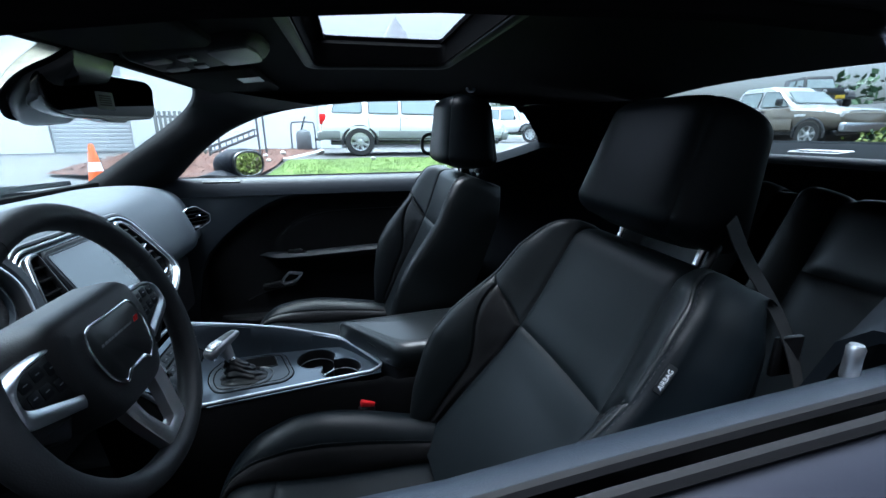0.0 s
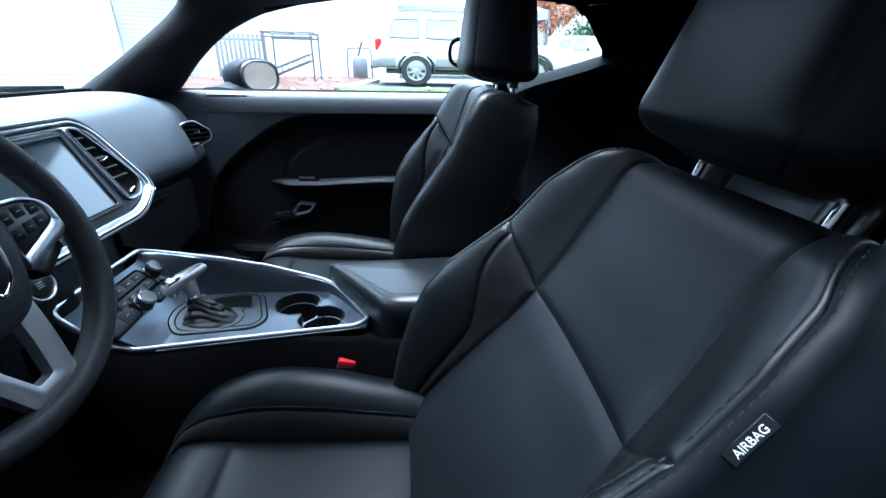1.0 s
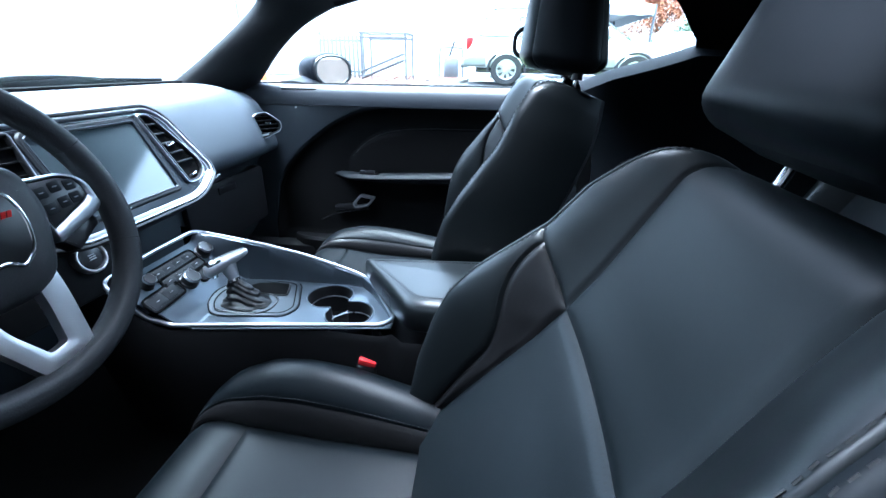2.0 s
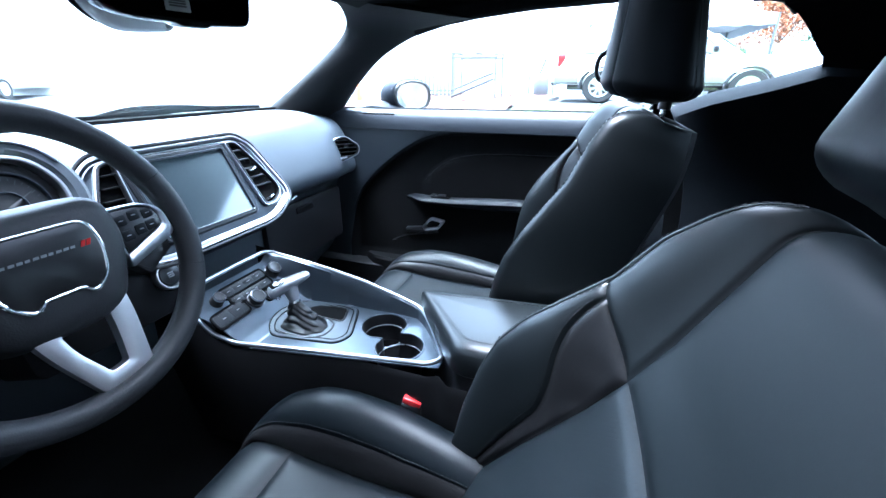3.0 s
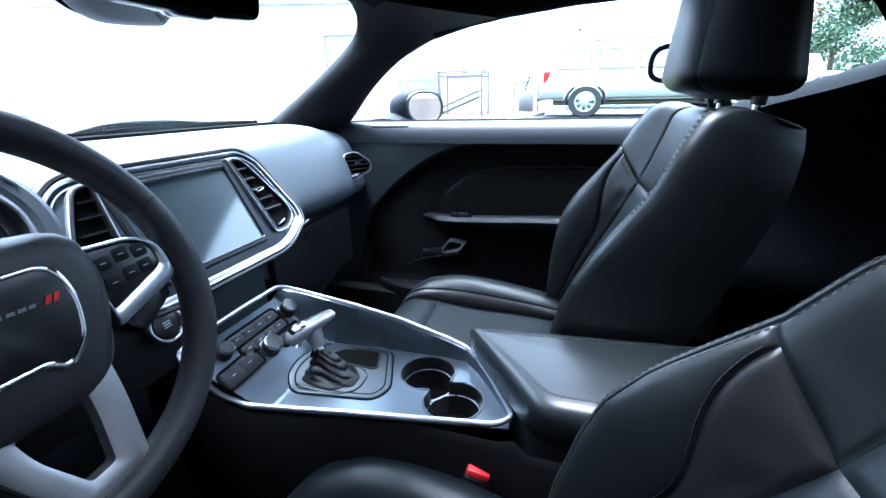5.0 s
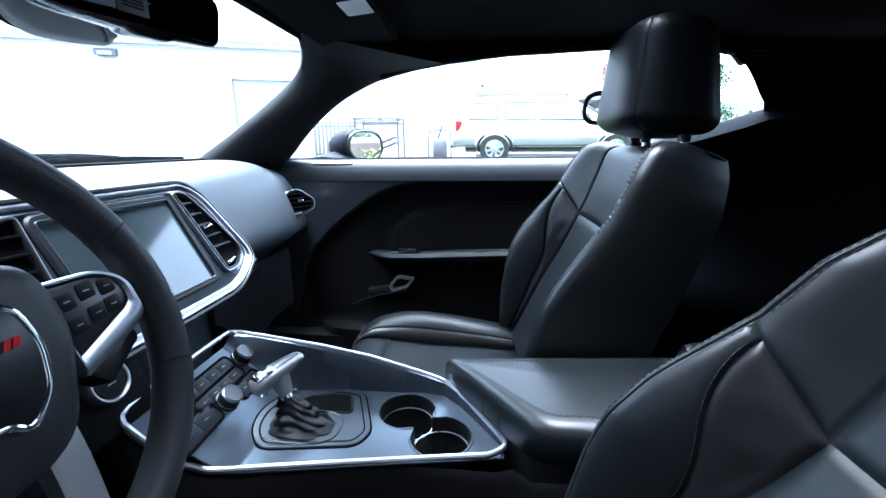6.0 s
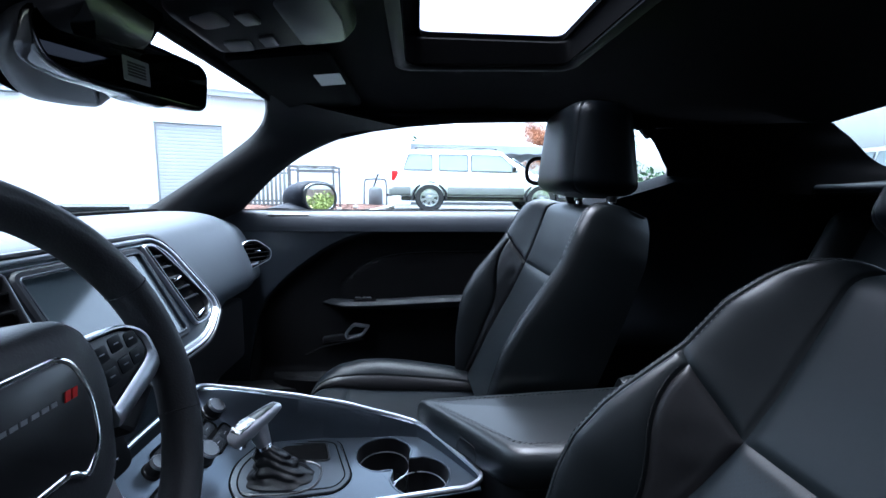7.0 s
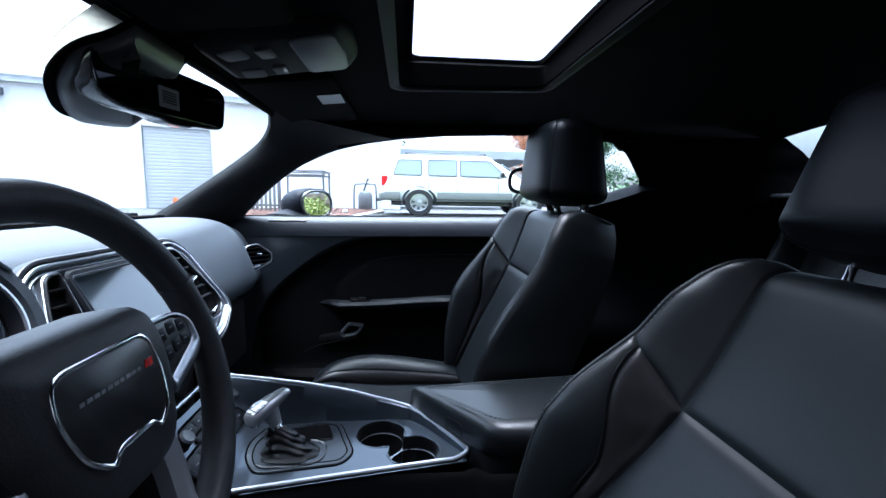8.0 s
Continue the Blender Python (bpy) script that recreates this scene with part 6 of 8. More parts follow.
def build_rear_seat():
    seat = empty("rear_seat", pose(1.0, 0, 0.40))
    rec = radians(24)

    for s in (1, -1):
        def back(a, v, s=s):
            h = -0.02 + 0.60 * min(1, v / 0.88)
            dw = 0.0
            if v > 0.88:
                th = (v - 0.88) / 0.12 * math.pi * 0.6
                h, dw = 0.58 + 0.05 * math.sin(th), -0.06 * (1 - math.cos(th))
            W = 0.27
            x = abs(a)
            w = 0.03 + 0.055 * ease((x - 0.55) / 0.3) - (0.06 * max(0, (x - 0.88) / 0.12) ** 2)
            y = s * 0.315 + a * W
            return (h * math.sin(rec) - (w + dw) * math.cos(rec) + 0.09, y, h * math.cos(rec) + (w + dw) * math.sin(rec))
        P = Pad(back)
        f = 1.0 if P.normal(0, 0.5).x < 0 else -1.0
        b = empty("rear_backrest")
        b.parent = seat
        part("centre_insert", P.panel(-0.6, 0.6, 0.0, 0.6, 16, 18, "lrt", flip=f, puff=0.006), PERF, b)
        part("upper_insert", P.panel(-0.6, 0.6, 0.6, 1.0, 16, 16, "lrb", flip=f, puff=0.006), LEATHER, b)
        part("bolster_panel", P.panel(0.6, 1.0, 0.0, 1.0, 12, 26, "l", flip=f), LEATHER, b)
        part("bolster_panel", P.panel(-1.0, -0.6, 0.0, 1.0, 12, 26, "r", flip=f), LEATHER, b)

        def cush(a, v, s=s):
            d = 0.50 * v
            z = lerp([(0, 0.0), (0.3, 0.01), (0.42, 0.03), (0.47, 0.015), (0.50, -0.10)], d)
            x = abs(a)
            z += 0.03 * ease((x - 0.55) / 0.3) - 0.06 * max(0, (x - 0.88) / 0.12) ** 2
            return (0.06 - d, s * 0.315 + a * 0.27, z)
        C = Pad(cush)
        f = 1.0 if C.normal(0, 0.3).z > 0 else -1.0
        c = empty("rear_cushion")
        c.parent = seat
        part("centre_insert", C.panel(-0.6, 0.6, 0.0, 1.0, 16, 24, "lr", flip=f, puff=0.006), LEATHER, c)
        part("bolster_panel", C.panel(0.6, 1.0, 0.0, 1.0, 10, 24, "l", flip=f), LEATHER, c)
        part("bolster_panel", C.panel(-1.0, -0.6, 0.0, 1.0, 10, 24, "r", flip=f), LEATHER, c)
    part("middle_console", box(B(), (-0.15, 0, -0.03), (0.46, 0.10, 0.10), 0.03, 3), LEATHER_SOFT, seat)
    part("seat_base", box(B(), (-0.16, 0, -0.10), (0.50, 1.22, 0.14), 0.03, 3), SEAT_SHELL, seat)
    part("back_panel", box(B(), (0.34, 0, 0.25), (0.05, 1.24, 0.64), 0.02, 2, Matrix.Rotation(rec, 4, "Y")), SEAT_SHELL, seat)
    tagged(seat, "black leather rear seat with two sculpted places", "rear seat")
    # shelf below the rear window
    bm = B()
    grid(bm, lambda u, v: (1.24 + 0.44 * v, -0.62 + 1.24 * u, 1.064 + 0.008 * ease(v * 8) + 0.040 * v), steps(0, 1, 20), steps(0, 1, 12))
    solid(bm, 0.02)
    shelf = part("parcel_shelf", bm, QUARTER_TRIM)
    part("shelf_lip", tube(B(), [(1.238, y, 1.062 + 0.004 * math.cos(y * 2.4)) for y in steps(-0.60, 0.60, 16)], 0.014, 10), DASH, shelf, "smooth rounded front lip")
    tagged(shelf, "dark cloth-covered shelf under the rear window", "parcel shelf", kind="structure")
    for y in (0.36, -0.36):
        c = circle(0.075, 28, 0.055)
        to = frame_of((1.45, y, 1.104), (0, 1, 0), (-1, 0, -0.09))
        sp = part("shelf_speaker", plate(B(), c, to, -0.01, 0.006, 0.003), SATIN_BLACK)
        part("speaker_rim", band(B(), [(a * 1.06, b * 1.06) for a, b in c], c, to, -0.01, 0.009, 0.002), TRIM_DARK, sp)
        tagged(sp, "oval black speaker grille set in the shelf", "speaker", group="shelf speakers")

    gr = empty("shelf_grille", pose(1.39, 0.0, 1.0835))
    to = frame_of((0, 0, 0), (0, 1, 0), (-1, 0, -0.10))
    part("grille_frame", band(B(), rounded([(-0.075, -0.032), (0.075, -0.032), (0.075, 0.032), (-0.075, 0.032)], 0.008), rounded([(-0.069, -0.026), (0.069, -0.026), (0.069, 0.026), (-0.069, 0.026)], 0.006), to, -0.012, 0.004, 0.001), LAMP_LENS, gr)
    for k in range(8):
        u = -0.060 + 0.0171 * k
        part("grille_bar", plate(B(), [(u - 0.006, -0.027), (u + 0.006, -0.027), (u + 0.006, 0.027), (u - 0.006, 0.027)], to, -0.010, 0.002), LAMP_LENS, gr)
    tagged(gr, "pale slatted air grille set in the rear shelf", "air grille")


build_rear_seat()

# ---- small things of the cabin ----
def build_mirror():
    """Rear-view mirror on its stalk."""
    c = Vector((-0.471, -0.028, 1.211))
    mir = empty("rearview_mirror", Matrix.Translation(c))
    face = Vector((0.98, -0.19, -0.10)).normalized()
    right = Vector((0, 0, 1)).cross(face).normalized()
    to = frame_of((0, 0, 0), right, Vector((0, 0, 1)) + Vector((face.x, face.y, 0)) * -0.02)
    out = rounded([(-0.152, 0.020), (-0.143, -0.030), (-0.100, -0.044), (-0.020, -0.046), (-0.010, -0.051), (0.040, -0.051), (0.048, -0.046), (0.136, -0.040), (0.147, 0.026), (0.130, 0.040), (-0.130, 0.041)], [0.03, 0.03, 0.03, 0.006, 0.006, 0.006, 0.006, 0.02, 0.02, 0.03, 0.03], 5)
    bm = B()
    rings = []
    for w, d in ((-0.056, 0.026), (-0.052, 0.016), (-0.040, 0.006), (-0.022, 0.001), (-0.004, 0.0), (0.004, 0.0), (0.007, 0.002), (0.007, 0.006)):
        rings.append([to(u, v, w) for u, v in inset(out, d)])
    loft(bm, rings)
    sh = part("mirror_housing", bm, PIANO, mir, "smooth black mirror housing", sharp=50)
    gl = rounded([(-0.146, 0.018), (-0.138, -0.028), (-0.098, -0.039), (0.132, -0.036), (0.142, 0.024), (0.126, 0.036), (-0.126, 0.036)], [0.03, 0.03, 0.03, 0.018, 0.018, 0.03, 0.03], 5)
    part("mirror_glass", plate(B(), gl, to, 0.004, 0.0085), MIRROR_DARKENED, mir, "dark-backed mirror glass")
    part("label_sticker", plate(B(), rounded([(-0.034, -0.027), (0.011, -0.027), (0.011, 0.006), (-0.034, 0.006)], 0.002), to, 0.0086, 0.0094), LABEL_MID, mir, "grey label stuck on the glass")
    bm = B()
    for k in range(5):
        loft(bm, [[to(u, v, w) for u, v in ((-0.027, -0.003 - 0.0042 * k), (0.004, -0.003 - 0.0042 * k), (0.004, 0.0000 - 0.0042 * k), (-0.027, 0.0000 - 0.0042 * k))] for w in (0.0095, 0.0099)])
    tagged(part("label_print", bm, TRIM_DARK, mir), kind="stuff")
    part("stalk", tube(B(), smooth_path([to(0, 0.01, -0.030), to(0.0, 0.030, -0.055), Vector((-0.048, 0.0, 0.052))], 6), 0.012, 12, up=(0, 1, 0)), SATIN_BLACK, mir)
    tagged(mir, "black rear-view mirror with a label on its glass", "rearview mirror")
    # sensor pod on the windscreen, ahead of the mirror
    on_glass = lambda u, v, w: Vector((u, v, 0.924 + 0.726 * (u + 0.955) - 0.012 + w))
    foot = Vector((-0.53, -0.07, 1.21))
    pod = empty("sensor_pod", Matrix.Translation(foot))
    face = rounded([(-0.446, -0.150), (-0.476, -0.156), (-0.508, -0.182), (-0.548, -0.166), (-0.581, -0.112), (-0.592, -0.075), (-0.588, -0.02), (-0.578, 0.036), (-0.53, 0.036), (-0.446, -0.020)], [0.004, 0.03, 0.03, 0.03, 0.03, 0.03, 0.03, 0.02, 0.02, 0.004], 6)
    bm = B()
    loft(bm, [[on_glass(u, v, w) - foot for u, v in inset(face, d)] for w, d in ((-0.003, 0.0), (-0.016, 0.001), (-0.026, 0.005), (-0.033, 0.013), (-0.036, 0.026))])
    part("pod_gasket", band(B(), inset(face, -0.012), inset(face, 0.004), lambda u, v, w: on_glass(u, v, w) - foot, -0.006, -0.002), SHAFT, pod, "black border printed round the pod")
    part("pod_cover", bm, SATIN_BLACK, pod, "smooth black sensor cover", sharp=60)
    tagged(pod, "smooth black sensor pod on the windscreen", "sensor pod")
    # pale translucent sheet stuck to the glass beside it
    sheet = rounded([(-0.549, -0.182), (-0.520, -0.206), (-0.492, -0.214), (-0.446, -0.214), (-0.446, -0.11), (-0.505, -0.11), (-0.545, -0.14)], [0.006, 0.02, 0.02, 0.006, 0.006, 0.01, 0.01], 5)
    tagged(part("windscreen_sheet", plate(B(), sheet, on_glass, -0.0008, 0.0008), CREAM_SHEET), "pale translucent sheet stuck inside the windscreen", "sticker")


def build_visor(side, name_label):
    v = empty("sun_visor", pose(-0.34, 0.36 * side, 1.285))
    out = rounded([(-0.085, -0.225), (0.112, -0.225), (0.122, 0.20), (-0.075, 0.215)], 0.03, 5)
    lay = lambda u, w_, h=0.0: Vector((u, w_ * side, -0.004 + 0.10 * u - 0.030 * w_ + h))
    bm = B()
    rings = []
    for h, d in ((0.010, 0.006), (0.005, 0.0), (-0.004, 0.0), (-0.009, 0.006)):
        rings.append([lay(u, w_, h) for u, w_ in inset(out, d)])
    loft(bm, rings)
    pad = part("visor_pad", bm, HEADLINER, v, "black cloth visor pad")
    part("visor_hinge", tube(B(), [lay(-0.07, 0.18, -0.004), lay(-0.07, 0.24, -0.002)], 0.006, 10), SATIN_BLACK, v)
    if side > 0:
        lab = rounded([(0.056, -0.105), (0.112, -0.105), (0.112, -0.026), (0.056, -0.026)], 0.004)
        part("warning_label", plate(B(), lab, lambda u, w_, h: lay(u, w_, -0.0095 - h), 0.0, 0.0008), LABEL_WHITE, v, "white warning label")
    tagged(v, name_label, "sun visor", group="sun visors")


def build_overhead():
    oc = empty("overhead_console", pose(-0.29, 0.02, 1.31))
    out = rounded([(-0.125, -0.095), (0.105, -0.110), (0.125, -0.06), (0.125, 0.06), (0.105, 0.110), (-0.125, 0.095)], 0.03, 5)
    lay = lambda u, w_, h=0.0: Vector((u, w_, headliner_z(u - 0.29, w_ + 0.02) - 1.31 + h))
    bm = B()
    rings = []
    for h, d in ((0.004, 0.0), (-0.010, 0.0), (-0.020, 0.008), (-0.024, 0.02)):
        rings.append([lay(u, w_, h) for u, w_ in inset(out, d)])
    loft(bm, rings)
    part("console_shell", bm, ROOF_TRIM, oc, "dark moulded roof console", sharp=50)
    bm = B()
    rd = rounded([(0.025, -0.085), (0.100, -0.090), (0.108, 0.0), (0.100, 0.090), (0.025, 0.085)], 0.016)
    plate(bm, rd, lambda u, w_, h: lay(u, w_, -0.022 - h), 0.0, 0.006, 0.003)
    part("glasses_bin", bm, ROOF_LAMP, oc, "grey flap of the glasses bin")
    for s in (1, -1):
        ln = rounded([(-0.095, s * 0.070), (-0.055, s * 0.078), (-0.050, s * 0.030), (-0.090, s * 0.026)], 0.010)
        part("reading_lamp", plate(B(), ln if s < 0 else ln[::-1], lambda u, w_, h: lay(u, w_, -0.023 - h), 0.0, 0.004, 0.001), ROOF_LAMP, oc, "unlit frosted reading lamp")
        sw = rounded([(-0.035, s * 0.066), (-0.010, s * 0.068), (-0.008, s * 0.024), (-0.033, s * 0.024)], 0.006)
        part("lamp_switch", plate(B(), sw if s < 0 else sw[::-1], lambda u, w_, h: lay(u, w_, -0.023 - h), 0.0, 0.006, 0.002), SATIN_BLACK, oc)
    tagged(oc, "roof console with reading lamps and glasses bin", "roof console")


def build_buckle(at, turn, label):
    b = empty("belt_buckle", at @ pose(0, 0, 0, 0, 0, turn))
    part("buckle_case", box(B(), (0, 0, -0.034), (0.040, 0.024, 0.078), 0.007, 3), SATIN_BLACK, b, "black plastic buckle case")
    bm = B()
    box(bm, (0.002, 0, 0.008), (0.036, 0.022, 0.014), 0.003, 2, Matrix.Rotation(radians(20), 4, "Y"))
    part("release_button", bm, RED_PLASTIC, b, "bright red release button")
    part("buckle_stalk", tube(B(), smooth_path([(0, 0, -0.06), (0.012, 0.002, -0.12), (0.03, 0.0, -0.20)], 5), 0.008, 8, up=(0, 1, 0)), RUBBER, b)
    tagged(b, label, "belt buckle", group="belt buckles")


def build_belt(pts, label):
    """Webbing that runs from the seat's guide loop down behind its shoulder."""
    o = Vector(pts[0])
    belt = empty("seat_belt", Matrix.Translation(o))
    side = 1 if o.y > 0 else -1
    path = smooth_path([Vector(p) - o for p in pts], 8)
    part("webbing", sweep(B(), path, [(-0.022, -0.0008), (0.022, -0.0008), (0.022, 0.0008), (-0.022, 0.0008)], up=(0.5, side, 0.3)), WEBBING, belt, "grey-black belt webbing")
    q = Vector(pts[2]) - o
    part("tongue", box(B(), q + Vector((-0.006, -0.006 * side, 0)), (0.046, 0.008, 0.060), 0.003), SATIN_BLACK, belt, "belt tongue with metal plate")
    tagged(belt, label, "seat belt", group="seat belts")


def build_hook():
    hk = empty("coat_hook", pose(0.445, 0.56, 1.292))
    bm = B()
    tube(bm, smooth_path([(-0.012, 0.01, 0.02), (-0.010, -0.006, 0.000), (0, -0.010, -0.006), (0.014, -0.006, 0.0), (0.016, 0.01, 0.02)], 5), 0.0035, 8)
    part("hook", bm, SILVER, hk)
    tagged(hk, "small pale coat hook on the roof rail", "coat hook")


build_mirror()
build_visor(1, "folded black sun visor with a pale warning label")
build_visor(-1, "folded plain black sun visor over the steering wheel")
build_overhead()
build_buckle(pose(0.004, -0.113, 0.488), 10, "black belt buckle with a red button beside the seat")
build_buckle(pose(-0.03, 0.130, 0.520), -10, "black belt buckle beside the passenger seat")
build_belt([(0.525, -0.545, 1.02), (0.545, -0.56, 0.97), (0.585, -0.625, 0.84), (0.61, -0.665, 0.62), (0.60, -0.675, 0.34)], "seat belt hanging beside the reclined driver's seat")
build_belt([(0.395, 0.540, 1.08), (0.42, 0.57, 1.02), (0.50, 0.645, 0.86), (0.53, 0.668, 0.62), (0.52, 0.675, 0.34)], "seat belt hanging beside the passenger seat")
build_hook()

# ---- the car's own bonnet, wipers and deck, seen through the glass ----
def build_bonnet():
    hood = empty("bonnet", pose(-1.6, 0, 0.85))
    o = Vector((-1.6, 0, 0.85))
    bm = B()

    def f(u, v):
        x, y = -0.99 - 1.25 * u, (0.80 - 0.05 * u) * v
        z = 0.962 - 0.035 * u - 0.04 * u * u - 0.050 * abs(v) ** 3
        z += 0.022 * math.exp(-((abs(y) - 0.26) / 0.07) ** 2) * (1 - 0.4 * u)
        return Vector((x, y, z)) - o
    grid(bm, f, steps(0, 1, 24), steps(-1, 1, 48))
    solid(bm, 0.006)
    part("bonnet_skin", bm, CAR_PAINT, hood, "dark metallic bonnet skin with two raised ridges")
    tagged(hood, "dark metallic car bonnet with two raised ridges", "bonnet")
    bm = B()
    grid(bm, lambda u, v: (-0.935 - 0.075 * u, 0.78 * v, 0.918 + 0.014 * u + 0.010 * math.sin(u * 9)), steps(0, 1, 8), steps(-1, 1, 24))
    solid(bm, 0.008)
    tagged(part("cowl", bm, RUBBER), "black plastic cowl below the windscreen", "cowl", kind="structure")
    for y0, y1 in ((-0.62, 0.02), (0.02, 0.60)):
        q = Vector((-0.98, y0, 0.965))
        w = empty("wiper", Matrix.Translation(q))
        arm = smooth_path([Vector((-1.010, y0 + 0.02, 0.950)) - q, Vector((-1.000, y0 + 0.16, 0.985)) - q, Vector((-0.985, y0 + 0.30, 0.990)) - q, Vector((-0.970, y0 + 0.42, 0.984)) - q], 6)
        part("wiper_arm", tube(B(), arm, 0.008, 8, scale=lambda t: 1.3 - 0.6 * t), BLACK_AND_SHADE, w)
        bl = smooth_path([Vector((-0.992, y0 + 0.04, 0.970)) - q, Vector((-0.975, y0 + 0.34, 0.982)) - q, Vector((-0.965, y1 + 0.08, 0.974)) - q], 8)
        part("wiper_blade", sweep(B(), bl, [(-0.006, -0.010), (0.006, -0.010), (0.004, 0.006), (-0.004, 0.006)]), BLACK_AND_SHADE, w)
        tagged(w, "black windscreen wiper lying at rest", "wiper", group="wipers")
    # rear deck behind the back window
    bm = B()
    grid(bm, lambda u, v: (1.66 + 0.60 * u, (0.72 - 0.06 * u) * v, 1.035 - 0.05 * u * u - 0.04 * abs(v) ** 3), steps(0, 1, 10), steps(-1, 1, 20))
    solid(bm, 0.006)
    tagged(part("boot_lid", bm, CAR_PAINT), "dark metallic boot lid behind the rear window", "boot lid", kind="structure")


build_bonnet()

# ---- outside: yard, lawn, buildings ----
ASPHALT = surface("asphalt", (0.060, 0.061, 0.063), var=0.3, rough=0.85, rvar=0.1, coarse=0.6, fine=60, bump=0.5, depth=0.006)
CONCRETE = surface("pale_concrete", (0.42, 0.41, 0.39), var=0.18, rough=0.85, coarse=0.9, fine=50, bump=0.4, depth=0.004)
WALL_PAINT = surface("white_painted_wall", (0.74, 0.74, 0.73), var=0.06, rough=0.7, coarse=0.7, fine=40, bump=0.3, depth=0.004)
DOOR_GREY = surface("grey_roller_door", (0.50, 0.51, 0.51), var=0.08, rough=0.55, coarse=1.5, fine=60, bump=0.15, depth=0.002)
GRASS = surface("grass", (0.055, 0.090, 0.020), var=0.35, rough=0.85, coarse=1.6, fine=90, bump=0.8, depth=0.03, tint=(0.085, 0.125, 0.03), spec=0.2)
MULCH = surface("red_bark_mulch", (0.085, 0.038, 0.026), var=0.5, rough=0.95, coarse=3, fine=70, bump=1.0, depth=0.03)
GALV = surface("galvanised_steel", (0.11, 0.114, 0.12), var=0.25, rough=0.6, metal=0.2, coarse=4, fine=60, bump=0.1)
CANVAS = surface("grey_tent_canvas", (0.33, 0.35, 0.37), var=0.1, rough=0.8, coarse=1, fine=80, bump=0.2)
ROOF_SHEET = surface("grey_roof_sheet", (0.45, 0.46, 0.47), var=0.12, rough=0.6, coarse=1, fine=30, bump=0.2)
BROWN_WALL = surface("brown_block_wall", (0.13, 0.10, 0.085), var=0.3, rough=0.9, coarse=1.5, fine=30, bump=0.6, depth=0.01)
LEAF_GREEN = surface("evergreen_needles", (0.035, 0.075, 0.03), var=0.5, rough=0.7, coarse=2, fine=40, bump=0.0)
LEAF_LIME = surface("yellow_green_leaves", (0.13, 0.16, 0.025), var=0.45, rough=0.7, coarse=4, fine=40, bump=0.0)
LEAF_RUST = surface("rust_autumn_leaves", (0.24, 0.085, 0.03), var=0.45, rough=0.75, coarse=3, fine=40, bump=0.0)
# Dark colour of the unseen wall added to block light.
SHADE_WALL_DARK = surface("dark_stained_boards", (0.030, 0.028, 0.027), var=0.3, rough=0.9, coarse=1.2, fine=30, bump=0.6, depth=0.01)
BARK = surface("bark", (0.10, 0.075, 0.055), var=0.4, rough=0.95, coarse=3, fine=40, bump=0.8, depth=0.01)
ORANGE = surface("orange_pvc", (0.80, 0.13, 0.02), var=0.12, rough=0.5, fine=60, bump=0.05)
WHITE_PAINT = surface("white_car_paint", (0.78, 0.79, 0.79), var=0.04, rough=0.3, rvar=0.04, bump=0.0, coat=0.8, coarse=1)
SILVER_PAINT = surface("silver_car_paint", (0.50, 0.51, 0.52), var=0.05, rough=0.3, metal=0.5, bump=0.0, coat=0.8, coarse=1)
BRONZE_PAINT = surface("bronze_car_paint", (0.16, 0.14, 0.11), var=0.08, rough=0.3, metal=0.4, bump=0.0, coat=0.8, coarse=1)
BLACK_PAINT = surface("black_car_paint", (0.02, 0.02, 0.022), var=0.1, rough=0.25, bump=0.0, coat=0.8, coarse=1)
GREY_CLAD = surface("grey_lower_cladding", (0.17, 0.18, 0.17), var=0.1, rough=0.55, fine=80, bump=0.1)
TYRE = surface("tyre_rubber", (0.022, 0.022, 0.022), var=0.3, rough=0.85, fine=90, bump=0.4, depth=0.003)
ALLOY = surface("alloy_wheel", (0.62, 0.63, 0.63), var=0.06, rough=0.35, metal=0.8, bump=0.0)
TAIL_RED = surface("tail_lamp_red", (0.55, 0.02, 0.02), var=0.1, rough=0.2, bump=0.0)
HEAD_LAMP = surface("clear_head_lamp", (0.75, 0.76, 0.78), var=0.1, rough=0.15, bump=0.0)
PLATE_YELLOW = surface("yellow_plate", (0.75, 0.50, 0.03), var=0.05, rough=0.5, bump=0.0)
CAR_GLASS = surface("vehicle_glass", (0.20, 0.24, 0.25), var=0.1, rough=0.06, rvar=0.02, bump=0.0, spec=0.9)


def ground_z(x, y):
    """Nearly level round the car; the land climbs gently beyond it."""
    return 0.60 * ease((y - 2.0) / 9.0) + 0.08 * ease((x - 3) / 8)


def build_ground():
    bm = B()
    ax = [-1500, -600, -250, -120, -60, -40, -30] + steps(-24, 30, 54) + [36, 50, 80, 150, 300, 700, 1500]
    grid(bm, lambda x, y: (x, y, ground_z(x, y)), ax, ax)
    tagged(part("ground", bm, ASPHALT), "grey asphalt of the yard and road", "ground", kind="structure")


